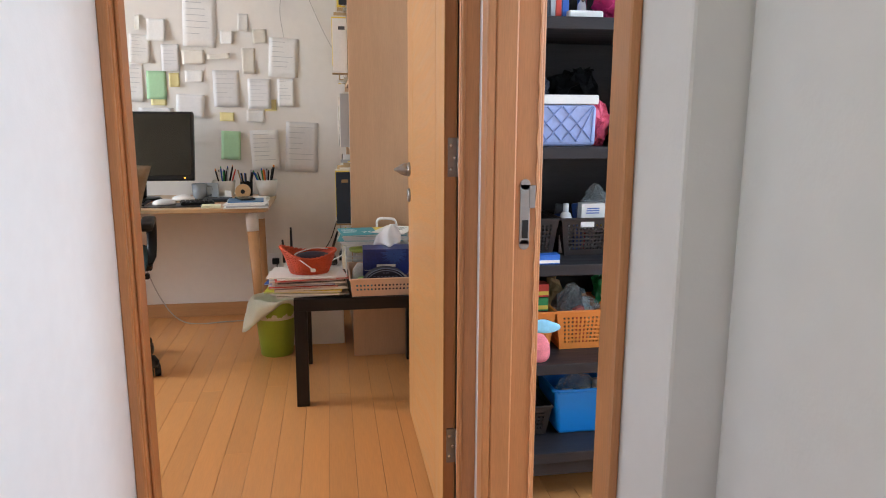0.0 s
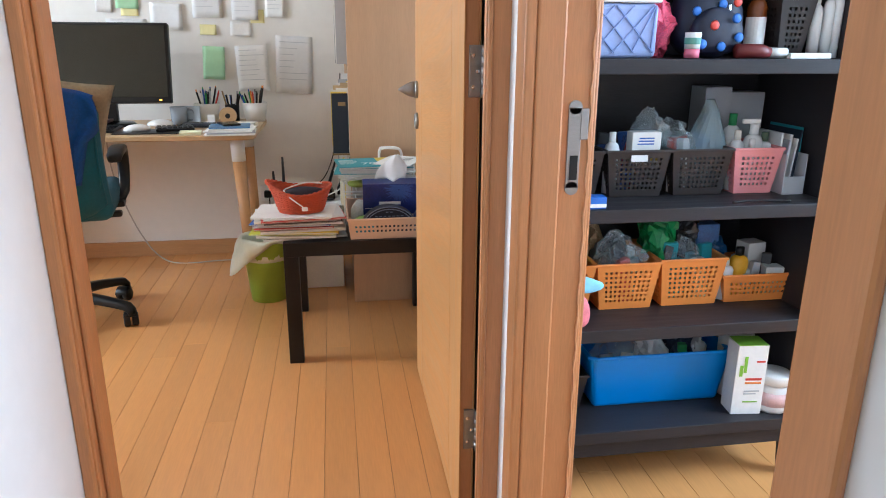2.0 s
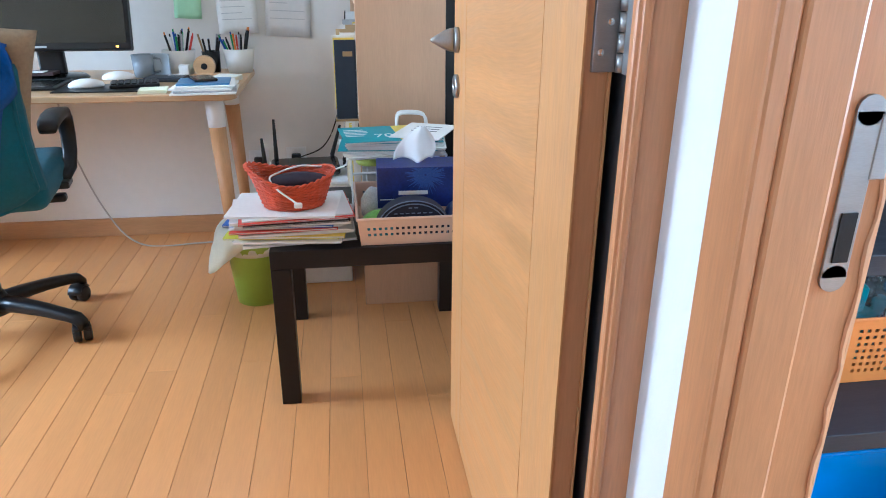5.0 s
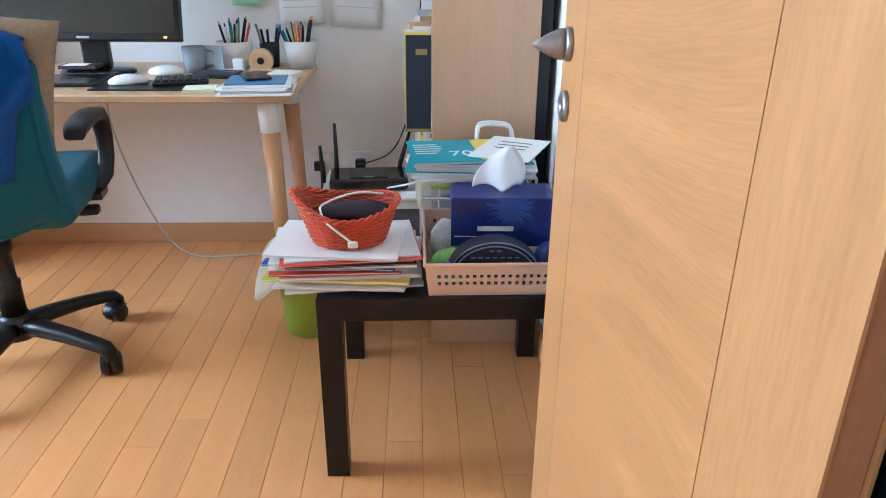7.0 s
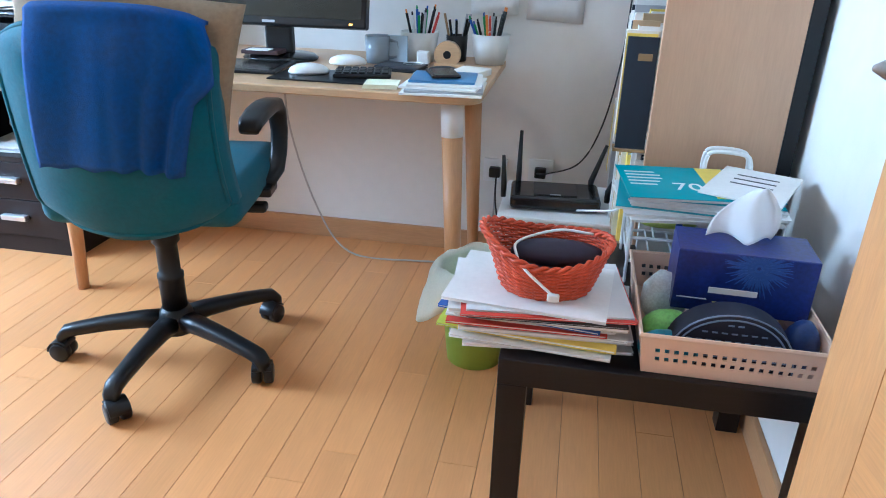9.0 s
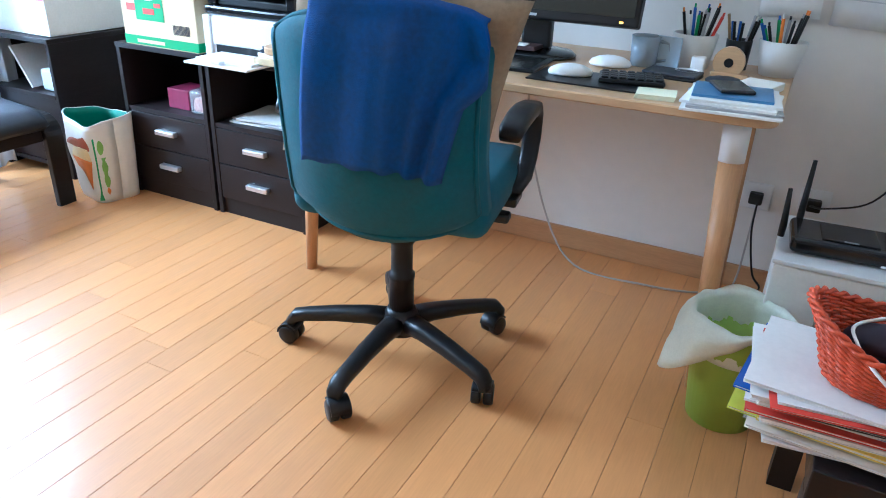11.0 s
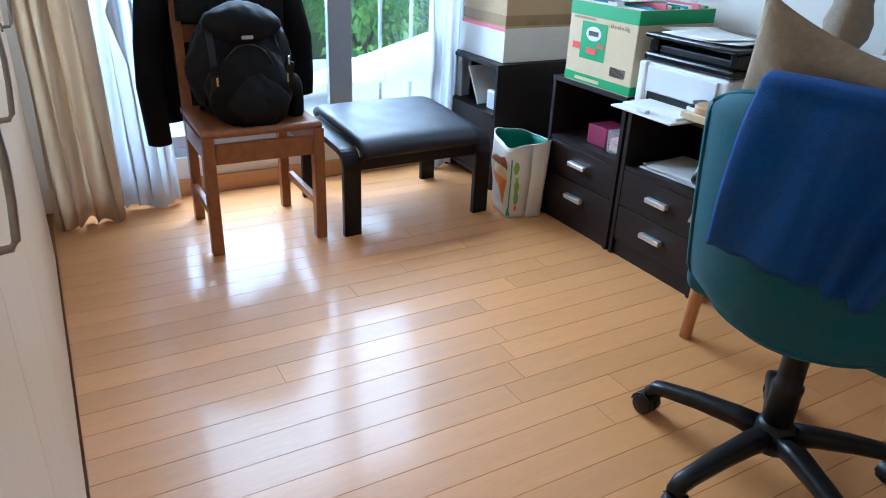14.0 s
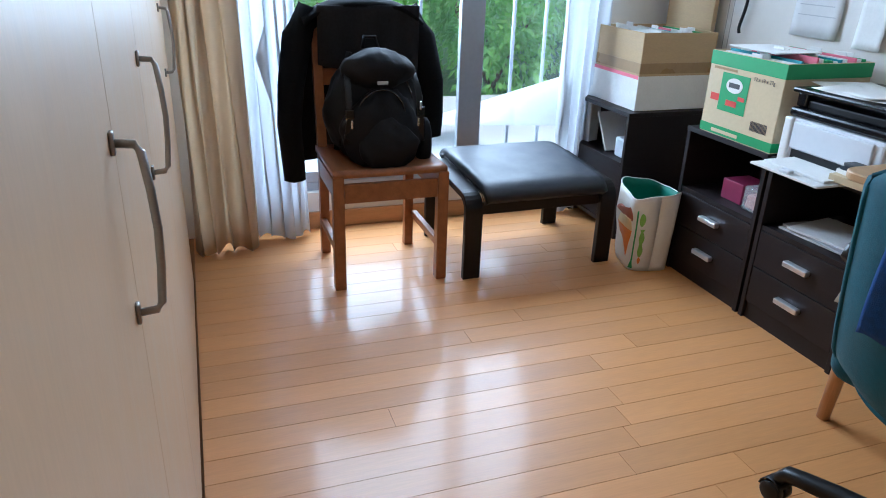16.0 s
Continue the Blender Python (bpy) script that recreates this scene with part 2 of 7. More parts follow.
# ---- shell ----
XE, XW, YN, YS = 0.40, -3.47, 4.26, 1.95
structure("subfloor", box(-3.9, 2.9, -2.4, 4.6, -0.12, -0.012), GAPM, "dark joints beneath the wooden floor boards", "floor")
structure("ceiling", box(-3.9, 2.9, -2.4, 4.6, 2.5, 2.62), WALLW, "plain white painted ceiling", "ceiling")
structure("wall_north", box(XW, XE, YN, YN + 0.14, 0, 2.5), WALL, "cream painted wall behind the desk", "wall")
structure("wall_east", box(XE, XE + 0.05, 1.94, YN, 0, 2.5), WALL, "white painted wall behind the open door", "wall")
bm = box(XW - 0.16, XW, 1.2, 1.98, 0, 2.5)
box(XW - 0.16, XW, 3.90, YN + 0.14, 0, 2.5, bm=bm)
box(XW - 0.16, XW, 1.98, 3.90, 2.2, 2.5, bm=bm)
box(XW - 0.16, XW, 1.98, 3.90, 0, 0.17, bm=bm)
structure("wall_west", bm, WALL, "white wall round the garden doors", "wall")
# wall with the office doorway: opening from -0.53 to 0.33
bm = box(-3.6, -0.66, 1.20, 1.30, 0, 2.5)
box(-0.53, 0.34, 1.83, 1.94, 2.08, 2.5, bm=bm)
structure("wall_south", bm, WALL, "white wall round the study doorway", "wall")
# the gap from y -0.35 to 0.50 is unseen, left open for the added side lamp
bm = box(-0.66, -0.524, 0.50, 1.908, 0, 2.5)
box(-0.66, -0.524, -2.3, -0.35, 0, 2.5, bm=bm)
box(-0.66, -0.524, -0.35, 0.50, 0, 0.85, bm=bm)
box(-0.66, -0.524, -0.35, 0.50, 2.05, 2.5, bm=bm)
structure("wall_hall_west", bm, WALLW, "bright white painted hall wall", "wall")
# wall between hall and store room, its doorway from y 0.80 to 1.675
bm = box(0.345, 0.45, 1.675, 1.94, 0, 2.5)
box(0.345, 0.45, 0.80, 1.675, 2.08, 2.5, bm=bm)
box(0.296, 0.45, 0.684, 0.80, 0, 2.5, 0.004, bm=bm)
box(0.35, 0.45, -0.5, 0.684, 0, 2.5, 0.01, 3, bm=bm)
structure("wall_hall_east", bm, WALLW, "white painted wall with a shallow pier", "wall")
structure("wall_store_north", box(0.45, 2.7, 2.36, 2.46, 0, 2.5), WALLW, "white store room wall", "wall")
structure("wall_store_south", box(0.45, 2.7, -0.5, -0.4, 0, 2.5), WALLW, "white store room wall", "wall")
bm = box(2.6, 2.7, -0.4, 2.42, 0, 0.75)
box(2.6, 2.7, -0.4, 2.42, 2.15, 2.5, bm=bm)
box(2.6, 2.7, -0.4, 0.5, 0.75, 2.15, bm=bm)
box(2.6, 2.7, 1.7, 2.42, 0.75, 2.15, bm=bm)
structure("wall_store_east", bm, WALLW, "white store room wall with a window opening", "wall")
# unseen walls closing the hall; the window opening is made up for the hall lamp
structure("wall_hall_south", box(-0.66, 2.7, -2.4, -2.3, 0, 2.5), WALLW, "white hall wall", "wall")
bm = box(2.1, 2.2, -2.3, -0.5, 0, 0.55)
box(2.1, 2.2, -2.3, -0.5, 2.15, 2.5, bm=bm)
box(2.1, 2.2, -2.3, -2.0, 0.55, 2.15, bm=bm)
box(2.1, 2.2, -0.6, -0.5, 0.55, 2.15, bm=bm)
structure("wall_hall_window", bm, WALLW, "unseen white hall wall with a made-up window opening", "wall")

# baseboards of the study
for name, b in (("baseboard_north", (XW, XE, YN - 0.014, YN, 0, 0.08)), ("baseboard_east", (XE - 0.014, XE, 2.5, YN - 0.014, 0, 0.08)), ("baseboard_west", (XW, XW + 0.014, 1.96, YN - 0.014, 0, 0.08))):
    structure(name, box(*b, 0.003), BASEB, "light wooden baseboard along the wall", "baseboard")


# ---- door frames ----
def jamb(name, boxes, label):
    t = thing(name, label=label, category="door frame", kind="structure")
    for n, b, mm in boxes:
        part(n, box(*b, 0.004), mm, t)
    return t


jamb("door_frame_1", [
    ("jamb", (-0.524, -0.497, 1.822, 1.94, 0, 2.05), BEECH), ("casing", (-0.524, -0.500, 1.806, 1.822, 0, 2.12), BEECH), ("stop", (-0.497, -0.487, 1.845, 1.905, 0, 2.04), BEECH),
    # the black strip on this jamb stands in for shadow in the hinge gap
    ("jamb", (0.312, 0.335, 1.822, 1.94, 0, 2.05), BEECH), ("casing", (0.296, 0.348, 1.806, 1.822, 0, 2.12), BEECH), ("casing_edge", (0.299, 0.310, 1.799, 1.806, 0, 2.12), BEECH), ("seal", (0.3075, 0.3118, 1.823, 1.935, 0.005, 2.04), DARK),
    ("head", (-0.53, 0.335, 1.822, 1.94, 2.05, 2.08), BEECH), ("head_casing", (-0.50, 0.29, 1.806, 1.822, 2.05, 2.12), BEECH)],
    "orange-brown beech door frame of the study")
jamb("door_frame_2", [
    ("jamb", (0.335, 0.455, 1.642, 1.675, 0, 2.05), BEECH), ("casing", (0.325, 0.345, 1.632, 1.690, 0, 2.12), BEECH), ("stop", (0.345, 0.395, 1.630, 1.642, 0, 2.04), BEECH),
    ("back_casing", (0.45, 0.465, 1.655, 1.72, 0, 2.12), BEECH),
    ("jamb", (0.296, 0.455, 0.80, 0.832, 0, 2.05), BEECH), ("casing", (0.284, 0.296, 0.785, 0.836, 0, 2.12), BEECH), ("stop", (0.30, 0.395, 0.832, 0.840, 0, 2.04), BEECH),
    ("head", (0.345, 0.455, 0.832, 1.642, 2.05, 2.08), BEECH)],
    "orange-brown beech door frame of the store room")

wavy = [(0.447 + 0.0015 * math.sin(k * 1.7), 1.6405 + 0.0006 * math.sin(k * 2.3), 0.02 + k * 0.02) for k in range(101)]
tagged(part("split_edge", tube(wavy, 0.0022, 5, radii=[0.0016 + 0.0012 * abs(math.sin(k * 0.9)) for k in range(101)]), mat("bare_wood", (0.70, 0.36, 0.18), 0.6, vary=0.1)), "ragged pale split along the jamb edge", "trim", kind="structure")


# ---- study: doors and windows ----
def door_leaf():
    d = thing("door_1", label="orange-brown beech door standing wide open", category="door", kind="structure")
    y0, y1, x0, x1 = 1.869, 2.705, 0.268, 0.301
    leaf = part("leaf", box(x0 + 0.0024, x1 - 0.0024, y0 + 0.004, y1 - 0.004, 0.008, 2.04, 0.002), LEAFE, d)
    for yy0, yy1, mm in ((y0, y0 + 0.15, LEAFM), (y0 + 0.152, y1 - 0.147, LEAFH), (y1 - 0.145, y1, LEAFM)):
        for xa, xb in ((x0, x0 + 0.0025), (x1 - 0.0025, x1)):
            part("veneer_panel", box(xa, xb, yy0, yy1, 0.009, 2.039), mm, d)
    part("edge_strip", box(x0 + 0.003, x1 - 0.003, y1 - 0.004, y1 - 0.001, 0.01, 2.038), LEAFM, d)
    for z in (1.0095, 0.215, 1.78):
        h = part("hinge", box(x0 + 0.010, x1 + 0.003, y0 - 0.002, y0 + 0.004, z, z + 0.10, 0.001), STEEL, d, "brushed steel hinge")
        for q in range(5):
            part("knuckle", tube([(x1 + 0.006, y0 - 0.009, z + q * 0.02 + 0.0006), (x1 + 0.006, y0 - 0.009, z + q * 0.02 + 0.0194)], 0.0062, 14), STEEL, h, smooth=True)
        part("hinge_leaf", box(0.3055, 0.3072, 1.824, 1.858, z, z + 0.10, 0.0005), STEEL, h, "steel hinge leaf on the jamb")
        for zz, xx in ((0.02, 0.018), (0.05, 0.027), (0.08, 0.018)):
            sc = part("screw", lathe([(0.0042, 0), (0.0036, 0.0014), (0.0014, 0.0016), (0.0012, 0.0006), (0, 0.0006)], 12), CHROME, h)
            sc.matrix_basis = pose(x0 + xx, y0 - 0.002, z + zz, 90, 0, 0)
    ym, zl = y1 - 0.05, 0.972
    for side, xs in ((-1, x0), (1, x1)):
        r = part("lever_rose", lathe([(0.026, 0), (0.026, 0.007), (0.022, 0.010), (0.0, 0.0101)], 24), STEEL, d, "brushed steel lever rose", True)
        turned(r, pose(xs, ym, zl, 0, 90 * side, 0))
        lv = part("lever", lathe([(0.024, 0.008), (0.0235, 0.018), (0.018, 0.032), (0.010, 0.046), (0.003, 0.058), (0, 0.059)], 24, squash=0.62), STEEL, d, "pointed brushed steel door handle", True)
        turned(lv, pose(xs, ym, zl, 0, 90 * side, 0))
        e = part("key_rose", lathe([(0.025, 0), (0.025, 0.006), (0.021, 0.009), (0.008, 0.0091), (0.008, 0.004), (0, 0.004)], 24), STEEL, d, "round steel keyhole rose", True)
        turned(e, pose(xs, ym, zl - 0.095, 0, 90 * side, 0))
    return d


door_leaf()


def strike_plate():
    s = thing("strike_plate", label="steel strike plate on the store room door jamb", category="lock plate")
    x0, x1, y = 0.408, 0.432, 1.642
    z0, z1 = 0.858, 1.022
    bm = box(x0, x1, y - 0.003, y, z0 + 0.012, z1 - 0.012, 0.001)
    for z in (z0 + 0.012, z1 - 0.012):
        tube([((x0 + x1) / 2, y - 0.003, z), ((x0 + x1) / 2, y, z)], 0.012, 20, bm=bm)
    part("plate", bm, STEEL, s)
    for za, zb in ((0.885, 0.928), (0.957, 1.003)):
        part("slot", box(x0 + 0.006, x1 - 0.004, y - 0.0045, y - 0.0025, za, zb), DARK, s, "dark latch slot")
    part("lip", box(x1 - 0.002, x1 + 0.012, y - 0.004, y - 0.001, 0.955, 1.008, 0.001), STEEL, s)
    for z in (z0 + 0.012, 0.943, z1 - 0.012):
        part("screw", lathe([(0.004, 0), (0.003, 0.0015), (0, 0.0016)], 10), CHROME, s)
        s.children[-1].matrix_basis = pose((x0 + x1) / 2, y - 0.003, z, 90, 0, 0)
    return s


strike_plate()


# garden doors in the west wall
FRAME = mat("door_aluminium", (0.40, 0.43, 0.48), 0.35, 0.3, vary=0.06)
GLASS = clear("window_glass", (0.95, 0.98, 1.0), 0.0, 0.06)


def garden_door():
    w = thing("window_1", label="white framed sliding glass garden doors", category="glass door", kind="structure")
    x = XW - 0.08
    for a, b, c, e in ((1.98, 2.03, 0.17, 2.2), (3.85, 3.90, 0.17, 2.2), (2.03, 3.85, 0.17, 0.21), (2.03, 3.85, 2.14, 2.2)):
        part("frame", box(x - 0.05, x + 0.05, a, b, c, e, 0.004), FRAME, w)
    for a, b, dx in ((2.03, 3.29, 0.012), (3.235, 3.85, -0.03)):
        s = part("sash", box(x + dx, x + dx + 0.035, a, a + 0.055, 0.21, 2.14, 0.003), FRAME, w)
        for q in ((b - (0.115 if b < 3.5 else 0.055), b, 0.21, 2.14), (a + 0.055, b - 0.055, 0.21, 0.26), (a + 0.055, b - 0.055, 2.08, 2.14)):
            part("sash_bar", box(x + dx, x + dx + 0.035, *q, 0.003), FRAME, s)
        g = part("pane", box(x + dx + 0.014, x + dx + 0.020, a + 0.05, b - 0.05, 0.25, 2.09), GLASS, s)
        g.visible_shadow = False
    for yy in (2.22, 2.42, 2.62, 2.82, 3.02, 3.49, 3.66):
        part("grille_bar", box(x - 0.085, x - 0.07, yy - 0.007, yy + 0.007, 0.0, 2.2, 0.002), FRAME, w, "slim outer grille bar")
    return w


garden_door()


# ---- wardrobe ----
def wardrobe():
    y = 1.934
    w = thing("wardrobe", label="tall pale laminate wardrobe with long steel handles", category="wardrobe")
    part("carcass", box(-3.02, -0.665, 1.32, y - 0.02, 0.0, 2.45), WARD, w)
    xs = [-3.02, -2.65, -2.16, -1.67, -1.18, -0.53]
    for i, (a, b) in enumerate(zip(xs, xs[1:])):
        d = part("wardrobe_door", box(a + 0.001, b - 0.001, y - 0.018, y, 0.004, 2.44, 0.0015), WARD, w)
    for x, z0, z1 in ((-1.145, 0.845, 1.03), (-1.63, 0.855, 1.04), (-2.70, 0.845, 1.03)):
        bm = tube([(x, y, z0), (x, y + 0.022, z0 + 0.002), (x, y + 0.027, z0 + 0.010), (x, y + 0.031, z0 + 0.05), (x, y + 0.033, (z0 + z1) / 2), (x, y + 0.031, z1 - 0.05), (x, y + 0.027, z1 - 0.010), (x, y + 0.022, z1 - 0.002), (x, y, z1)], 0.0045, 10)
        for z in (z0, z1):
            box(x - 0.006, x + 0.006, y, y + 0.005, z - 0.012, z + 0.012, 0.002, bm=bm)
        part("handle", bm, STEEL, w, "long bowed steel handle", True)
    return w


wardrobe()


# ---- curtains ----
def curtain(name, material, x, y0, y1, top, folds, depth, label, seed, sweep=0.0):
    n = folds * 10
    rnd = random.Random(seed)
    ph = [rnd.uniform(-0.5, 0.5) for _ in range(folds + 2)]

    def at(u, v):
        f = u * folds
        k = int(f)
        a = ph[k] * (1 - (f - k)) + ph[min(k + 1, folds + 1)] * (f - k)
        d = depth * (0.6 + 0.4 * math.sin(k * 2.1 + seed)) * (1.15 - 0.35 * v)
        spread = 1 + 0.10 * (1 - v) * math.sin(u * 5 + seed)
        yy = y0 + (y1 - y0) * u * spread + 0.012 * math.sin(f * 5 + v * 6) + sweep * (1 - v) ** 2 * u
        return Vector((x + d * math.sin(f * math.tau + a * 2 + 0.25 * math.sin(v * 5 + k)), yy, 0.012 + 0.012 * math.sin(u * 9 + seed) * (1 - v) + v * top))

    return tagged(part(name, grid(n, 24, at, 0.002), material, smooth=True), label, "curtain")




def lets_light(m, colour, share):
    """Cloth or leaf that also passes light through."""
    n, l = m.node_tree.nodes, m.node_tree.links
    t, mix = n.new("ShaderNodeBsdfTranslucent"), n.new("ShaderNodeMixShader")
    t.inputs["Color"].default_value, mix.inputs[0].default_value = (*colour, 1), share
    out = n["Material Output"]
    l.new(n["Principled BSDF"].outputs[0], mix.inputs[1])
    l.new(t.outputs[0], mix.inputs[2])
    l.new(mix.outputs[0], out.inputs["Surface"])
    return m


CURT = lets_light(mat("curtain_beige", (0.72, 0.60, 0.46), 0.95, vary=0.08, scale=5, stretch=(1, 1, 6), bump=0.2, bscale=500), (0.88, 0.76, 0.60), 0.45)
SHEER = lets_light(mat("curtain_sheer", (0.85, 0.86, 0.88), 0.9, vary=0.04, scale=8, alpha=0.8), (0.85, 0.88, 0.92), 0.32)
curtain("curtain", CURT, -3.27, 1.95, 2.16, 2.38, 5, 0.05, "long beige curtain hanging to the floor", 3, 0.03)
curtain("sheer_curtain", SHEER, -3.372, 2.15, 2.42, 2.36, 8, 0.028, "white sheer curtain drawn aside", 5, 0.02)
curtain("sheer_curtain", SHEER, -3.385, 3.63, 3.86, 2.36, 5, 0.025, "white sheer curtain gathered beside the doors", 8)
tagged(part("curtain_rail", box(-3.42, -3.30, 1.96, 3.95, 2.39, 2.42, 0.004), WHITEP), "white curtain rail under the ceiling", "curtain rail", kind="structure")

# ---- desk ----
def desk():
    d = thing("desk", (-1.02, 3.91, 0), label="bamboo desk on tapered wooden legs", category="desk")
    part("tabletop", slab(-0.72, 0.690, -0.335, 0.325, 0.70, 0.722, 0.05), DESKW, d)
    for x, y, fx, fy in ((-0.60, -0.24, -0.61, -0.272), (0.610, -0.258, 0.638, -0.305), (0.598, 0.20, 0.615, 0.23), (-0.60, 0.20, -0.62, 0.23)):
        leg = part("leg", tube([(fx, fy, 0.0), (x, y, 0.598)], 0.02, 24, radii=[0.018, 0.029]), LEGW, d, smooth=True)
        part("collar", tube([(x, y, 0.598), (x + (x - fx) * 0.15, y + (y - fy) * 0.15, 0.70)], 0.024, 24, radii=[0.0294, 0.0315]), WHITEP, leg, "white painted metal collar", True)
    return d


desk()

# ---- side table ----
def side_table():
    t = thing("side_table", (0.0975, 3.097, 0), label="small square black side table", category="side table")
    part("tabletop", box(-0.275, 0.275, -0.275, 0.275, 0.40, 0.45, 0.002), BLACKW, t)
    for sx in (-1, 1):
        for sy in (-1, 1):
            part("leg", box(sx * 0.275 - (0.05 if sx > 0 else 0), sx * 0.275 + (0.05 if sx < 0 else 0), sy * 0.275 - (0.05 if sy > 0 else 0), sy * 0.275 + (0.05 if sy < 0 else 0), 0, 0.40, 0.002), BLACKW, t)
    return t


side_table()

# ---- bookcase on the east wall ----
def bookcase():
    b = thing("bookcase", label="tall pale wooden bookcase packed with files", category="bookcase")
    x0, x1, y0, y1 = 0.072, 0.352, 3.41, 4.20
    for a, c in ((y0, y0 + 0.02), (y1 - 0.02, y1)):
        part("side_panel", box(x0, x1, a, c, 0, 2.1, 0.002), PALEW, b)
    part("back_panel", box(x1 + 0.0005, x1 + 0.03, y0, y1, 0, 2.1), DARK, b, "dark back edge")
    for z in (0.04, 0.40, 0.70, 1.02, 1.34, 1.66, 2.08):
        part("shelf", box(x0 + 0.004, x1, y0 + 0.02, y1 - 0.02, z - 0.018, z), PALEW, b)
    return b


bookcase()


# ---- office chair ----
UP = 0.030


def chair_back(u, v, off):
    """A point of the chair's backrest; off is the distance from its middle sheet."""
    a, z = (u - 0.5) * 2, v
    end = abs(2 * z - 1)
    w = 0.229 + 0.014 * abs(2 * z - 1) ** 2
    x = w * a * (1 - 0.30 * max(0, (end - 0.72) / 0.28) ** 2.2)
    y = -0.225 - 0.06 * z - 0.03 * math.sin(z * math.pi) + 0.075 * a * a
    zz = 0.435 + 0.505 * z - 0.05 * abs(a) ** 3 * (1 if z > 0.5 else -1) * end ** 4
    return Vector((x + UP, y + off * (1 - 0.6 * abs(a) ** 6) * (1 - 0.5 * end ** 8), zz))


def office_chair():
    c = thing("office_chair", (-1.131, 3.377, 0), 10, label="teal upholstered swivel chair on a black five-star base", category="office chair")
    bx, by = 0.013, -0.028
    base = part("base", lathe([(0.0, 0.078), (0.046, 0.078), (0.052, 0.10), (0.048, 0.128), (0.040, 0.142), (0.036, 0.150), (0, 0.151)], 28, at=(bx, by, 0)), DARK, c, "black star base", True)
    for k in range(5):
        a = radians(-100 + 72 * k)
        ux, uy = math.cos(a), math.sin(a)

        def out(r, z):
            return (bx + r * ux, by + r * uy, z)

        part("base_leg", strap([out(r, z) for r, z in ((0.025, 0.112), (0.09, 0.113), (0.18, 0.105), (0.262, 0.092), (0.292, 0.085), (0.306, 0.070), (0.309, 0.052))], ((0.060, 0.048), (0.052, 0.044), (0.046, 0.038), (0.042, 0.034), (0.042, 0.034), (0.040, 0.028), (0.036, 0.020)), (-uy, ux, 0), bevel=0.36), DARK, base, smooth=True)
        ta = a + 0.9 + 1.3 * k
        tx, ty = math.cos(ta), math.sin(ta)
        px_, py_ = bx + 0.300 * ux + 0.012 * tx, by + 0.300 * uy + 0.012 * ty
        cs = bmesh.new()
        for s in (-1, 1):
            wx, wy = px_ - ty * 0.0155 * s, py_ + tx * 0.0155 * s
            tube([(wx + ty * 0.012, wy - tx * 0.012, 0.0275), (wx + ty * 0.009, wy - tx * 0.009, 0.0275), (wx - ty * 0.009, wy + tx * 0.009, 0.0275), (wx - ty * 0.012, wy + tx * 0.012, 0.0275)], 0.027, 20, bm=cs, radii=[0.0235, 0.0272, 0.0272, 0.0235])
        hood = strap([(px_ + 0.031 * math.cos(q) * tx, py_ + 0.031 * math.cos(q) * ty, 0.0285 + 0.031 * math.sin(q)) for q in (0.1, 0.5, 0.9, 1.3, 1.7, 2.1, 2.5)], ((0.05, 0.005),) * 7, (-ty, tx, 0))
        part("caster", cs, DARK, base, "black twin caster", True)
        part("caster_hood", hood, DARK, base, smooth=True)
    part("gas_column", lathe([(0.033, 0.145), (0.033, 0.235), (0.0345, 0.238), (0.0345, 0.250), (0.028, 0.255), (0.028, 0.335), (0.036, 0.345), (0.036, 0.375), (0.026, 0.38), (0.026, 0.42)], 24, at=(bx, by, 0)), DARK, c, smooth=True)
    part("mechanism", box(-0.10, 0.10, -0.12, 0.12, 0.405, 0.445, 0.01), DARK, c)
    lv = tube([(0.08, 0.03, 0.43), (0.23, 0.02, 0.425)], 0.006, 8)
    box(0.22, 0.275, 0.0, 0.04, 0.415, 0.44, 0.008, bm=lv)
    part("lever", lv, DARK, c, "black adjusting lever")
    seat = box(-0.235 + UP, 0.238 + UP, -0.20, 0.27, 0.445, 0.545, 0.04, 5)
    part("seat", seat, TEAL, c, "padded teal seat", True)

    back = chair_back
    shell = bmesh.new()
    N = 20
    f = [[shell.verts.new(back(i / N, j / N, -0.028)) for j in range(N + 1)] for i in range(N + 1)]
    g = [[shell.verts.new(back(i / N, j / N, 0.05)) for j in range(N + 1)] for i in range(N + 1)]
    for i in range(N):
        for j in range(N):
            shell.faces.new((f[i][j], f[i + 1][j], f[i + 1][j + 1], f[i][j + 1]))
            shell.faces.new((g[i][j], g[i][j + 1], g[i + 1][j + 1], g[i + 1][j]))
    for j in range(N):
        shell.faces.new((f[0][j], f[0][j + 1], g[0][j + 1], g[0][j]))
        shell.faces.new((f[N][j], g[N][j], g[N][j + 1], f[N][j + 1]))
        shell.faces.new((f[j][0], g[j][0], g[j + 1][0], f[j + 1][0]))
        shell.faces.new((f[j][N], f[j + 1][N], g[j + 1][N], g[j][N]))
    bmesh.ops.recalc_face_normals(shell, faces=shell.faces)
    b = part("backrest", shell, TEAL, c, "rounded teal backrest with piped edge", True)
    lo, hi = 0.035, 0.965
    rim = [back(lo + (hi - lo) * i / 16, lo, -0.027) for i in range(17)] + [back(hi, lo + (hi - lo) * j / 16, -0.027) for j in range(1, 17)] + [back(hi - (hi - lo) * i / 16, hi, -0.027) for i in range(1, 17)] + [back(lo, hi - (hi - lo) * j / 16, -0.027) for j in range(1, 16)]
    part("piping", tube(rim, 0.006, 6, closed=True), TEAL, b, smooth=True)
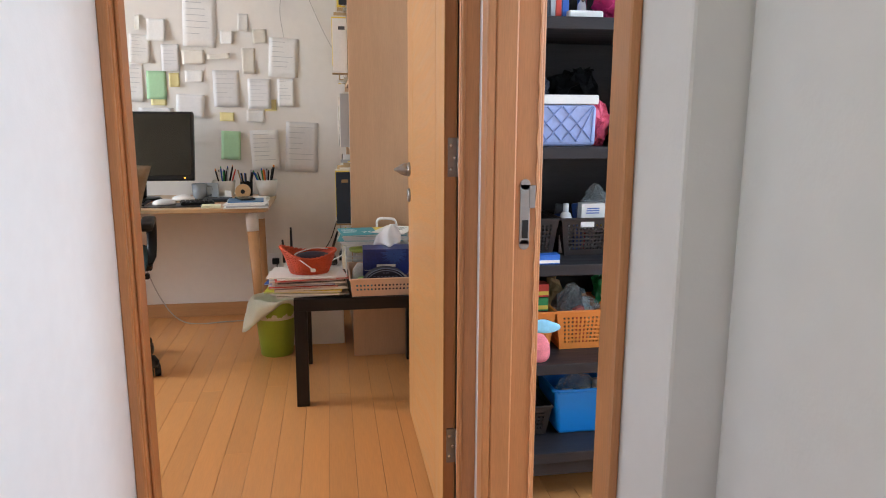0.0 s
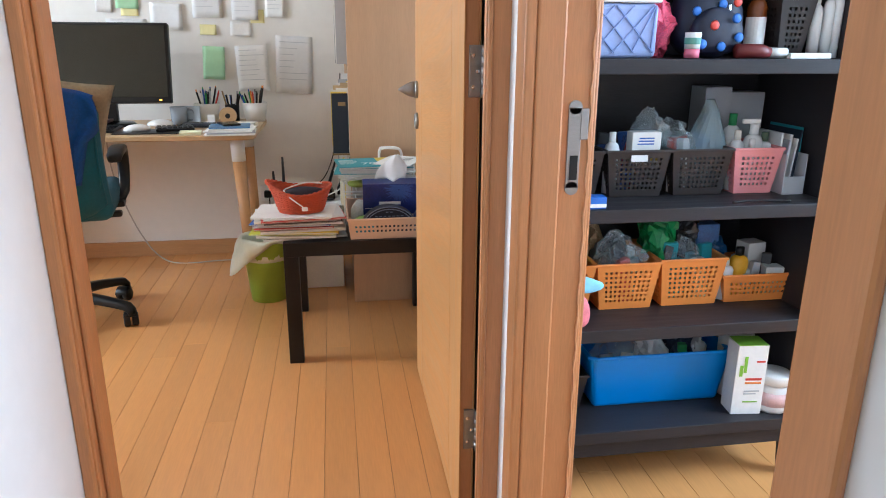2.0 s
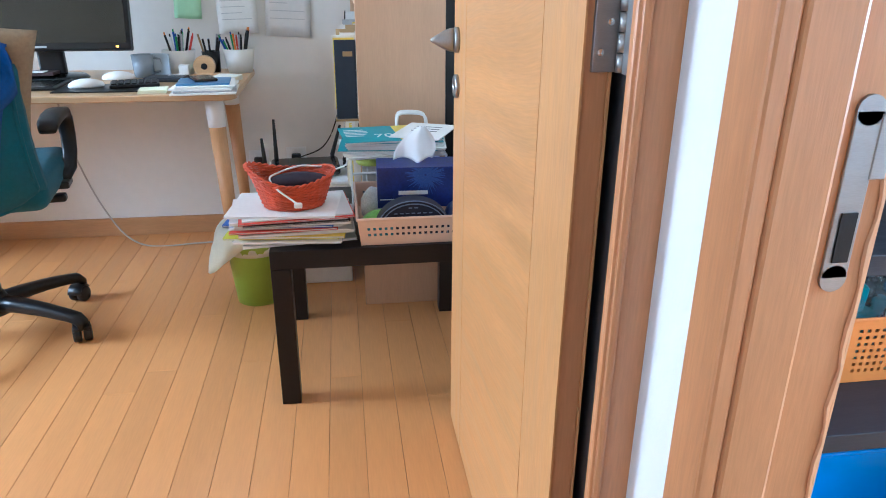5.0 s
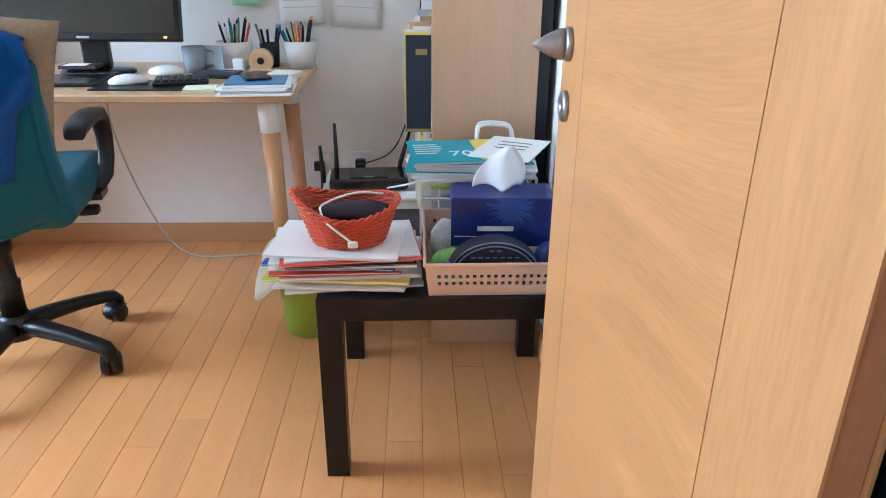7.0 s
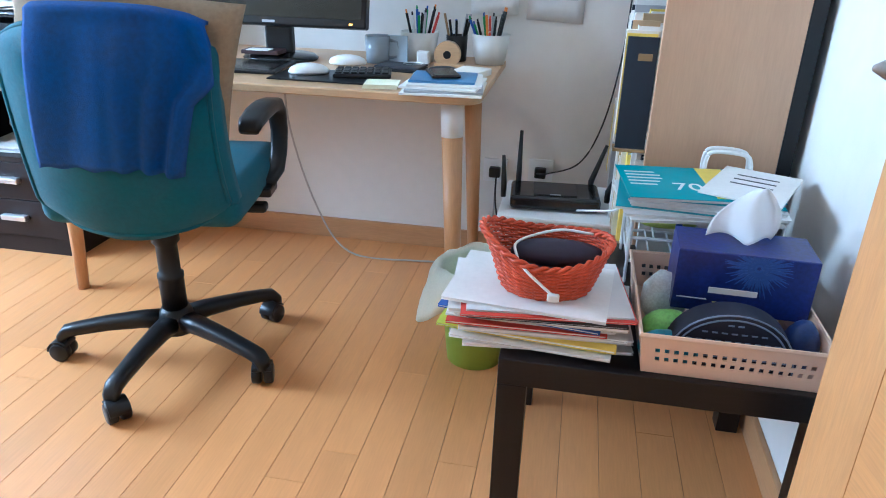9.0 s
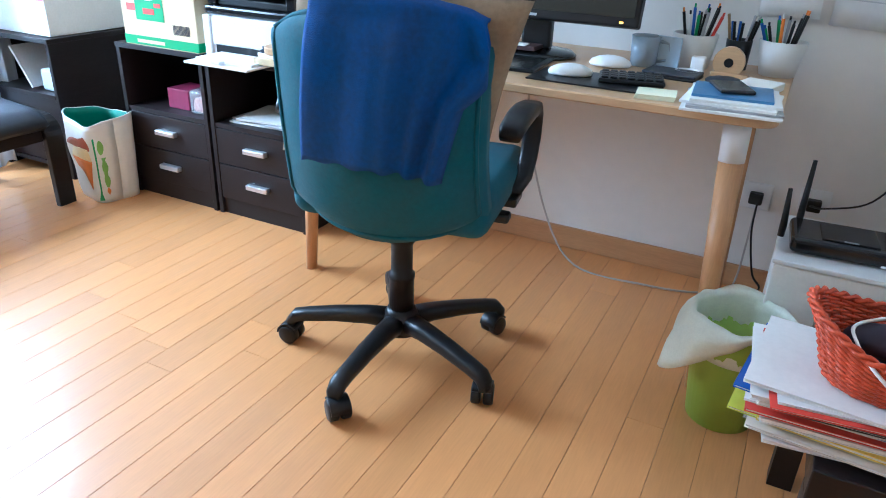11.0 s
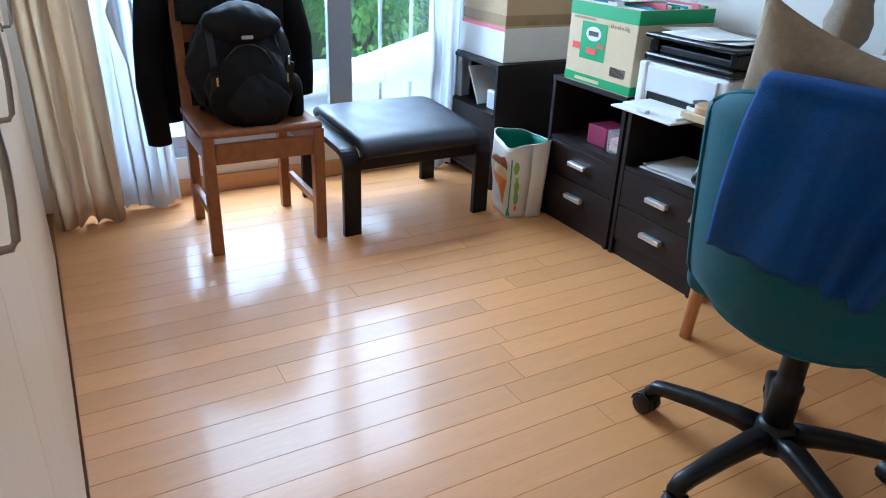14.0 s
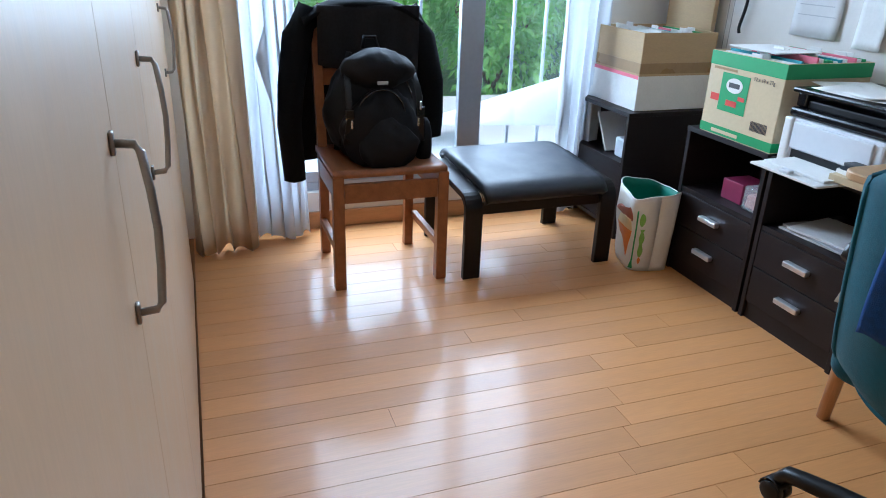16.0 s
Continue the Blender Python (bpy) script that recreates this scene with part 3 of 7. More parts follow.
    for s in (-1, 1):
        xa = s * (0.275 if s > 0 else 0.255) + 0.012
        path = [(xa, -0.125, 0.668), (xa, -0.105, 0.682), (xa, -0.04, 0.690), (xa, 0.04, 0.690), (xa, 0.11, 0.682), (xa, 0.148, 0.655), (xa, 0.160, 0.600), (xa - 0.002 * s, 0.150, 0.545), (xa - 0.006 * s, 0.120, 0.500), (xa - 0.02 * s, 0.06, 0.478)]
        sizes = ((0.046, 0.022), (0.056, 0.032), (0.060, 0.034), (0.060, 0.034), (0.056, 0.032), (0.050, 0.028), (0.046, 0.026), (0.044, 0.026), (0.044, 0.028), (0.042, 0.028))
        part("armrest", strap(path, sizes, (1, 0, 0), bevel=0.36), DARK, c, "black looped armrest", True)
        part("arm_bracket", box(min(xa, xa - s * 0.06), max(xa, xa - s * 0.06), 0.02, 0.10, 0.452, 0.476, 0.006), DARK, c)
    return c


chair = office_chair()


# ---- storage units with drawers ----
def drawer_unit(x0, x1, label, tray=False):
    y0, y1, h = 3.835, 4.225, 0.605
    u = thing("drawer_unit", label=label, category="drawer unit", group="dark drawer units")
    for a, b in ((x0, x0 + 0.018), (x1 - 0.018, x1)):
        part("side_panel", box(a, b, y0, y1, 0, h - 0.018, 0.001), ESPR, u)
    part("top", box(x0, x1, y0 - 0.004, y1, h - 0.018, h, 0.001), ESPR, u)
    part("shelf", box(x0 + 0.018, x1 - 0.018, y0 + 0.004, y1 - 0.006, 0.345, 0.362), ESPR, u)
    part("back_panel", box(x0 + 0.018, x1 - 0.018, y1 - 0.006, y1, 0.02, h - 0.018), ESPR, u)
    part("plinth", box(x0 + 0.018, x1 - 0.018, y0 + 0.012, y0 + 0.026, 0, 0.065), ESPR, u)
    for z0, z1 in ((0.068, 0.203), (0.207, 0.342)):
        d = part("drawer_front", box(x0 + 0.02, x1 - 0.02, y0 + 0.002, y0 + 0.018, z0, z1, 0.0015), ESPR, u)
        xm, zm = (x0 + x1) / 2, (z0 + z1) / 2
        part("handle", box(xm - 0.05, xm + 0.05, y0 - 0.022, y0 + 0.002, zm - 0.004, zm + 0.016, 0.004), SILV, d, "flat silver bar handle")
    return u


drawer_unit(-2.672, -2.236, "dark brown drawer unit with an open shelf under the carton")
drawer_unit(-2.222, -1.80, "dark brown drawer unit with an open shelf under the printer")


def corner_unit():
    x0, x1, y0, y1, h = -3.43, -2.985, 3.77, 4.225, 0.585
    u = thing("open_cabinet", label="dark brown open cabinet below a box of folders", category="cabinet")
    for a, b in ((x0, x0 + 0.018), (x1 - 0.018, x1)):
        part("side_panel", box(a, b, y0, y1, 0, h - 0.018, 0.001), ESPR, u)
    for z in (h, 0.36, 0.06):
        part("shelf", box(x0 + (0 if z == h else 0.018), x1 - (0 if z == h else 0.018), y0 - 0.002, y1, z - 0.018, z, 0.001), ESPR, u)
    part("back_panel", box(x0 + 0.018, x1 - 0.018, y1 - 0.006, y1, 0.06, h - 0.018), ESPR, u)
    part("door", box(x0 + 0.02, x1 - 0.02, y0 + 0.004, y0 + 0.02, 0.062, 0.34, 0.0015), ESPR, u)
    return u


corner_unit()

CARTON = mat("carton_brown", (0.50, 0.36, 0.20), 0.8, vary=0.08, scale=8, stretch=(1, 1, 5))
CARTONL = mat("carton_pale", (0.62, 0.50, 0.31), 0.75, vary=0.06, scale=8)
TAPE = mat("brown_tape", (0.34, 0.22, 0.10), 0.3, vary=0.1)
GREENP = mat("print_green", (0.03, 0.32, 0.10), 0.5, vary=0.06)
REDP = mat("print_red", (0.65, 0.06, 0.04), 0.5, vary=0.06)
PINKP = mat("print_pink", (0.80, 0.18, 0.26), 0.5, vary=0.06)
INK = mat("print_ink", (0.06, 0.06, 0.065), 0.6, vary=0.05)
GREY = mat("print_grey", (0.42, 0.43, 0.45), 0.6, vary=0.05)
YEL = mat("print_yellow", (0.80, 0.62, 0.10), 0.6, vary=0.06)
BLUEP = mat("print_blue", (0.02, 0.10, 0.42), 0.5, vary=0.1)
TEALP = mat("print_teal", (0.02, 0.32, 0.38), 0.45, vary=0.1)
NAVY = mat("navy_card", (0.012, 0.022, 0.04), 0.6, vary=0.1)


def words(parent, text, size, m, material, label="printed lettering"):
    """Lettering cut from the built-in font, as a thin mesh under its thing."""
    cu = bpy.data.curves.new("lettering", "FONT")
    cu.body, cu.size, cu.extrude, cu.align_x, cu.align_y = text, size, 0.0003, "CENTER", "CENTER"
    tmp = bpy.data.objects.new("lettering", cu)
    scene.collection.objects.link(tmp)
    me = bpy.data.meshes.new_from_object(tmp.evaluated_get(bpy.context.evaluated_depsgraph_get()))
    bpy.data.objects.remove(tmp)
    me.materials.clear()
    me.materials.append(material)
    ob = new("lettering", me)
    ob.parent, ob.matrix_basis = parent, m
    ob["label"] = label
    return ob


def open_carton(name, x0, x1, y0, y1, z0, z1, material, label, category="carton"):
    c = thing(name, label=label, category=category)
    t = 0.005
    for a in ((x0, x1, y0, y0 + t), (x0, x1, y1 - t, y1), (x0, x0 + t, y0 + t, y1 - t), (x1 - t, x1, y0 + t, y1 - t)):
        part("carton_side", box(*a, z0, z1, 0.0015, 1), material, c)
    part("carton_bottom", box(x0 + t, x1 - t, y0 + t, y1 - t, z0 + 0.0005, z0 + t), material, c)
    return c


def folders(x0, x1, y0, y1, z0, z1, along, seed, label):
    """Hanging files standing in an open carton."""
    rnd = random.Random(seed)
    f = thing("hanging_files", label=label, category="folders")
    cols = [GREENP, PAPER, TEALP, PAPER, INK, PINKP, PAPER, GREENP]
    n = 16
    for i in range(n):
        u = (i + 0.5) / n
        h = z1 + rnd.uniform(-0.012, 0.016)
        if along == "x":
            x = x0 + (x1 - x0) * u
            b = (x - 0.004, x + 0.004, y0, y1)
        else:
            y = y0 + (y1 - y0) * u
            b = (x0, x1, y - 0.004, y + 0.004)
        p = part("folder", box(*b, z0, h), cols[i % 8], f)
        k = rnd.uniform(0.1, 0.75)
        if along == "x":
            yy = y0 + (y1 - y0) * k
            part("tab", box(b[0] + 0.002, b[1] - 0.002, yy, yy + 0.05, h, h + 0.014), PAPER, p, "white index tab")
        else:
            xx = x0 + (x1 - x0) * k
            part("tab", box(xx, xx + 0.05, b[2] + 0.002, b[3] - 0.002, h, h + 0.014), PAPER, p, "white index tab")
    return f


def milo_carton():
    x0, x1, y0, y1, z0, z1 = -2.605, -2.236, 3.833, 4.20, 0.606, 0.905
    c = open_carton("drink_carton", x0, x1, y0, y1, z0, z1, CARTONL, "pale brown carton with green printed bands and badge")
    for z, h in ((z0 + 0.004, 0.032), (z1 - 0.05, 0.048)):
        part("printed_band", box(x0 - 0.0008, x1 + 0.0008, y0 - 0.0012, y0 - 0.0002, z, z + h), GREENP, c, "green printed band")
        part("printed_band", box(x1 + 0.0002, x1 + 0.0012, y0, y1, z, z + h), GREENP, c, "green printed band")
    yy = y0 - 0.0014
    part("badge", box(-2.53, -2.39, yy, yy + 0.001, 0.70, 0.835), GREENP, c, "green printed badge")
    bm = lathe([(0.0, 0), (0.042, 0), (0.042, 0.0008), (0, 0.0008)], 24, squash=0.62)
    o = part("badge_cloud", bm, PAPER, c, "white cloud shape on the badge")
    o.matrix_basis = pose(-2.46, yy - 0.0004, 0.795, 90, 0, 0)
    part("badge_bar", box(-2.487, -2.433, yy - 0.0022, yy - 0.0013, 0.787, 0.804), INK, c, "black wordmark bar")
    part("badge_bar", box(-2.490, -2.435, yy - 0.0016, yy - 0.0006, 0.722, 0.742), REDP, c, "red wordmark bar")
    part("badge_bar", box(-2.432, -2.400, yy - 0.0016, yy - 0.0006, 0.748, 0.762), REDP, c, "red wordmark bar")
    part("print_line", box(-2.58, -2.46, yy, yy + 0.001, 0.842, 0.850), TAPE, c)
    part("print_line", box(-2.575, -2.53, yy, yy + 0.001, 0.73, 0.755), REDP, c)
    words(c, "12 x 18 x 27g", 0.018, pose(-2.325, yy, 0.835, 90, 0, 0), INK)
    for i in range(14):
        xx = -2.35 + i * 0.0058
        part("barcode_bar", box(xx, xx + 0.0026, yy, yy + 0.001, 0.662, 0.695), INK, c)
    part("print_line", box(-2.54, -2.40, yy - 0.0012, yy - 0.0004, 0.618, 0.630), CARTONL, c)
    return c


milo_carton()
folders(-2.59, -2.25, 3.85, 4.18, 0.612, 0.905, "y", 3, "hanging files packed in the green banded carton")
tagged(part("loose_sheet", box(-2.56, -2.33, 3.86, 4.06, 0.922, 0.926, 0.001), PAPER), "white sheets lying on the hanging files", "paper")
wb = open_carton("folder_box", -3.40, -3.02, 3.815, 4.19, 0.586, 0.915, CARTON, "brown taped carton in a white box of folders")
for q in ((-3.404, -3.016, 3.8115, 3.8145, 0.588, 0.735), (-3.0195, -3.0165, 3.815, 4.19, 0.588, 0.735)):
    part("white_sleeve", box(*q), PAPER, wb, "white lower box")
part("pink_edge", box(-3.404, -3.02, 3.8100, 3.8113, 0.722, 0.737), PINKP, wb, "pink printed edge")
part("tape_strip", box(-3.40, -3.018, 3.8128, 3.8146, 0.745, 0.79), TAPE, wb, "strip of brown packing tape")
part("tape_strip", box(-3.0192, -3.0178, 3.815, 4.19, 0.745, 0.79), TAPE, wb, "strip of brown packing tape")
folders(-3.385, -3.035, 3.83, 4.175, 0.592, 0.905, "y", 8, "coloured folders packed in the taped carton")

# things on the shelves of the dark units
tagged(part("leaning_board", lumpy(box(-0.006, 0.006, -0.12, 0.12, 0, 0.19), 0, 1), PAPER), "pale board leaning in the open cabinet", "board")
bpy.data.objects["leaning_board"].matrix_basis = pose(-3.20, 3.93, 0.362, 0, -32, 0)
tagged(part("clear_tub", box(-3.13, -3.03, 3.81, 3.95, 0.3605, 0.45, 0.01), mat("frosted_plastic", (0.62, 0.68, 0.72), 0.35, vary=0.05)), "small frosted plastic tub in the open cabinet", "tub")
tagged(part("pink_box", box(-2.50, -2.39, 3.90, 4.02, 0.3625, 0.44, 0.003), mat("magenta_card", (0.22, 0.012, 0.06), 0.5)), "small magenta box on the shelf", "box")
jar_ = thing("sweet_jar", (-2.315, 3.93, 0.3625), label="small clear tub of red and white packets", category="tub")
part("tub", box(-0.05, 0.05, -0.05, 0.05, 0.0, 0.09, 0.008), clear("clear_plastic", (0.8, 0.84, 0.86), 0.1, 0.25), jar_)
part("packets", lumpy(box(-0.042, 0.042, -0.042, 0.042, 0.004, 0.06, 0.01), 0.006, 40), mat("packets_red", (0.5, 0.25, 0.22), 0.5, vary=0.6, scale=60), jar_)
for i, (w, a, z) in enumerate(((0.30, 4, 0.3625), (0.28, -5, 0.370), (0.24, 9, 0.3775))):
    o = tagged(part("loose_paper", box(-w / 2, w / 2, -0.11, 0.11, 0, 0.007, 0.001), (PAPER, GREY, PAPER)[i]), "loose papers lying on the open shelf", "paper")
    o.matrix_basis = pose(-2.02, 3.99, z, 0, 0, a)


# ---- printer ----
def printer():
    p = thing("printer", (-2.0, 3.99, 0.605), label="black and white laser printer with a paper tray pulled out", category="printer")
    wm = mat("printer_white", (0.70, 0.72, 0.76), 0.4, vary=0.03)
    part("body", box(-0.185, 0.185, -0.165, 0.20, 0.0, 0.145, 0.012, 3), wm, p, "white printer body")
    part("front_cover", box(-0.15, 0.15, -0.172, -0.160, 0.05, 0.135, 0.004), wm, p)
    part("side_strip", box(-0.187, -0.155, -0.176, -0.15, 0.0, 0.145, 0.006), WHITEP, p)
    part("mouth", box(-0.14, 0.14, -0.168, -0.1, 0.012, 0.048), DARK, p, "dark paper mouth")
    part("top_frame", box(-0.19, 0.19, -0.16, 0.20, 0.147, 0.175, 0.008), DARKG, p, "glossy black upper frame")
    part("output_bay", box(-0.15, 0.15, -0.13, 0.15, 0.176, 0.20, 0.004), DARK, p)
    for a, b in ((-0.19, -0.15), (0.15, 0.19)):
        part("bay_side", box(a, b, -0.14, 0.20, 0.176, 0.222, 0.006), DARKG, p)
    part("lid", box(-0.192, 0.192, -0.165, 0.20, 0.222, 0.238, 0.006), DARKG, p, "black scanner lid")
    tr = part("paper_tray", box(-0.135, 0.135, -0.33, -0.165, 0.010, 0.018, 0.003), WHITEP, p, "white pulled-out paper tray")
    part("paper_guide", box(-0.02, 0.02, -0.325, -0.30, 0.018, 0.03, 0.004), wm, tr)
    part("copy_paper", box(-0.12, 0.12, -0.29, -0.166, 0.0182, 0.026, 0.001), PAPER, tr, "white copy paper")
    return p


printer()
for i, (x, y, a, w) in enumerate(((-1.99, 3.95, 8, 0.297), (-2.04, 3.98, -14, 0.297))):
    def sheet(u, v, w=w, i=i):
        return Vector(((u - 0.5) * w, (v - 0.5) * 0.21, 0.0015 * i + 0.006 * (u - 0.5) ** 2 * 4 + 0.002))
    o = tagged(part("paper_sheet", grid(8, 4, sheet, 0.0006), PAPER, smooth=True), "white sheet lying on the printer lid", "paper")
    o.matrix_basis = pose(x, y, 0.844, 0, 0, a)

for i, (w, d, h, mm) in enumerate(((0.12, 0.10, 0.022, CARTONL), (0.11, 0.09, 0.012, PAPER), (0.105, 0.085, 0.010, NAVY), (0.10, 0.09, 0.008, INK))):
    o = tagged(part("small_book", box(-w / 2, w / 2, -d / 2, d / 2, 0, h, 0.001), mm), "small book stacked beside the paper tray", "book", group="small stacked books")
    o.matrix_basis = pose(-1.845, 3.79 + 0.01 * i, 0.6260 + (0, 0.0222, 0.0344, 0.0446)[i], 0, 0, (4, -9, 6, -3)[i])


tagged(part("cardboard_panel", box(-3.42, -3.09, 4.200, 4.222, 0.5855, 1.28, 0.002), CARTON), "brown cardboard panel standing behind the folder box", "cardboard")

# ---- shopping bag ----
def carrier():
    b = thing("shopping_bag", (-2.735, 3.752, 0), -14, label="white shopping bag printed with orange and green shapes", category="bag")
    wm = mat("bag_white", (0.74, 0.73, 0.68), 0.45, vary=0.05, bump=0.1, bscale=30)
    gi = mat("bag_inside", (0.01, 0.17, 0.11), 0.6)

    def at(th, v, off=0.0):
        """A point of the soft bag at bearing th (degrees) and height share v."""
        c, q = math.cos(radians(th)), math.sin(radians(th))
        hx, hy = 0.104 + 0.016 * v, 0.088 + 0.014 * v
        x = math.copysign(abs(c) ** 0.45, c) * hx
        y = math.copysign(abs(q) ** 0.45, q) * hy
        dent = 0.010 * math.sin(radians(th) * 3 + 1.0) * math.sin(v * 3.0) + 0.005 * noise.noise(Vector((x * 14, y * 14, v * 4)))
        g = 1 + (dent + off) / 0.11
        return Vector((x * g, y * g, 0.002 + v * (0.328 + 0.016 * math.cos(radians(th) * 2 - 1.2))))

    part("bag_side", grid(72, 14, lambda u, v: at(u * 360, v), 0.0008), wm, b, "white printed bag side", True)
    part("lining", grid(72, 8, lambda u, v: at(u * 360, 0.25 + 0.752 * v, -0.004), 0.0006), gi, b, "green lining", True)
    part("rim", tube([at(k * 7.5, 1.0) for k in range(48)], 0.0022, 6, closed=True), wm, b, smooth=True)
    part("bag_base", slab(-0.095, 0.095, -0.08, 0.08, 0.001, 0.004, 0.03, 0.0005), wm, b)
    org, brn = mat("print_orange", (0.75, 0.22, 0.04), 0.5), mat("print_brown", (0.30, 0.08, 0.04), 0.5)
    crm, lim = mat("print_cream", (0.78, 0.62, 0.34), 0.5), mat("print_leaf", (0.22, 0.45, 0.08), 0.5)

    def patch(th0, th1, v0, v1, m, lab, wide=lambda v: 1.0, lean=0.0):
        mid, half = (th0 + th1) / 2, (th1 - th0) / 2
        part("printed_shape", grid(6, 10, lambda u, v: at(mid + half * (2 * u - 1) * wide(v) + lean * (v - 0.5), v0 + (v1 - v0) * v, 0.0024), 0.0005), m, b, lab, True)

    patch(-96, -62, 0.16, 0.54, org, "orange printed cone", lambda v: 0.08 + 0.92 * v)
    patch(-96, -62, 0.54, 0.70, crm, "cream printed scoop", lambda v: 1 - 0.35 * v)
    patch(-100, -58, 0.68, 0.85, brn, "brown printed scoop", lambda v: max(0.05, 1 - v * v), 8)
    patch(-47, -40, 0.04, 0.84, GREENP, "dark green handle strip", lambda v: 1.0, 6)
    patch(-58, -36, 0.03, 0.15, GREENP, "green printed curl", lambda v: 1 - 0.8 * v)
    patch(-30, -12, 0.62, 0.80, lim, "leaf green printed disc", lambda v: max(0.08, math.sin(v * math.pi) ** 0.5))
    patch(-26, -8, 0.20, 0.58, lim, "green printed figure", lambda v: 0.35 + 0.5 * abs(math.sin(v * 7)))
    patch(-22, -12, 0.10, 0.20, org, "orange printed spot", lambda v: max(0.1, math.sin(v * math.pi)))
    return b


carrier()


# ---- leather footstool ----
def footstool():
    s = thing("footstool", (-3.005, 3.28, 0), 1, label="black leather footstool on dark bent legs", category="footstool")

    def lie(x):
        """Height of the sloping top at depth x."""
        return 0.352 - 0.072 * x

    def top(u, v):
        a, b = (u - 0.5) * 2, (v - 0.5) * 2
        x, y = -0.005 + a * 0.248, b * 0.258
        puff = 0.006 * (1 - abs(a) ** 4) * (1 - 0.5 * abs(b) ** 6)
        drop = 0.030 * max(0.0, (abs(a) - 0.80) / 0.20) ** 2.2 + 0.004 * max(0.0, (abs(b) - 0.93) / 0.07) ** 2
        return Vector((x, y, lie(x) + 0.009 + puff - drop + 0.0022 * noise.noise(Vector((a * 3, b * 3, 1)))))

    c = part("cushion", grid(30, 30, top, -0.040), LEATHER, s, "black leather cushion", True)
    for y in (-0.262, 0.262):
        part("seam", tube([(top(u / 12, 0.5).x, y, top(u / 12, 0.0 if y < 0 else 1.0).z + 0.003) for u in range(13)], 0.0024, 6), mat("pale_piping", (0.055, 0.057, 0.065), 0.5), c, "grey piping", True)
    for y in (-0.300, 0.300):
        def arc(cx, cz, r, a0, a1):
            return [(cx + r * math.cos(radians(a0 + (a1 - a0) * k / 6)), y, cz + r * math.sin(radians(a0 + (a1 - a0) * k / 6))) for k in range(7)]

        path = [(0.222, y, 0.0), (0.222, y, 0.15)] + arc(0.162, lie(0.16) - 0.062, 0.060, 0, 86) + [(0.0, y, lie(0.0) - 0.002)] + arc(-0.190, lie(-0.19) - 0.062, 0.060, 94, 180) + [(-0.250, y, 0.15), (-0.250, y, 0.0)]
        part("leg_frame", strap(path, ((0.072, 0.026),) * len(path), (0, 1, 0), bevel=0.12), BLACKW, s, "black bent wood legs")
    for x in (-0.236, 0.208):
        part("cross_rail", box(x - 0.009, x + 0.009, -0.263, 0.263, 0.262, 0.312, 0.003), BLACKW, s)
    return s


footstool()


# ---- wooden chair with backpack and jacket ----
def wooden_chair():
    c = thing("wooden_chair", (-3.0, 2.665, 0), label="brown solid wood chair with ladder back", category="chair")
    part("seat", grid(10, 10, lambda u, v: Vector(((u - 0.5) * 0.40, (v - 0.5) * 0.43, 0.442 - 0.012 * math.sin(u * math.pi) * math.sin(v * math.pi))), -0.022), CHAIRW, c, "dished wooden seat", True)
    for x, y, top in ((0.185, -0.20, 0.445), (0.185, 0.20, 0.445)):
        part("leg", box(x - 0.021, x + 0.021, y - 0.021, y + 0.021, 0, top, 0.004), CHAIRW, c)
    for y in (-0.19, 0.175):
        bm = bmesh.new()
        vs = []
        for z, dx in ((0, 0), (0.44, 0.0), (0.94, -0.07)):
            vs.append([bm.verts.new((-0.185 + dx + sx, y + sy, z)) for sx, sy in ((-0.018, -0.018), (0.018, -0.018), (0.018, 0.018), (-0.018, 0.018))])
        for a, b in zip(vs, vs[1:]):
            for k in range(4):
                bm.faces.new((a[k], a[(k + 1) % 4], b[(k + 1) % 4], b[k]))
        bm.faces.new(vs[0][::-1])
        bm.faces.new(vs[-1])
        part("back_post", bm, CHAIRW, c)
    for z, dx in ((0.56, -0.02), (0.70, -0.038), (0.84, -0.057)):
        part("back_slat", box(-0.197 + dx, -0.180 + dx, -0.172, 0.157, z, z + 0.065, 0.004), CHAIRW, c)
    for y in (-0.197, 0.197):
        part("apron", box(-0.167, 0.164, y - 0.01, y + 0.01, 0.345, 0.418, 0.003), CHAIRW, c)
        part("stretcher", box(-0.167, 0.164, y - 0.012, y + 0.012, 0.13, 0.16, 0.003), CHAIRW, c)
    part("apron", box(0.178, 0.198, -0.179, 0.179, 0.345, 0.418, 0.003), CHAIRW, c)
    return c


wooden_chair()
NYLON = mat("black_nylon", (0.006, 0.0065, 0.009), 0.6, vary=0.4, scale=14, bump=0.5, bscale=24, spec=0.2)
CLOTHB = mat("black_cloth", (0.006, 0.006, 0.007), 0.95, vary=0.3, scale=10, bump=0.3, bscale=300, spec=0.15)
CLOTHG = mat("charcoal_cloth", (0.018, 0.018, 0.02), 0.95, vary=0.3, scale=10, bump=0.3, bscale=300, spec=0.15)


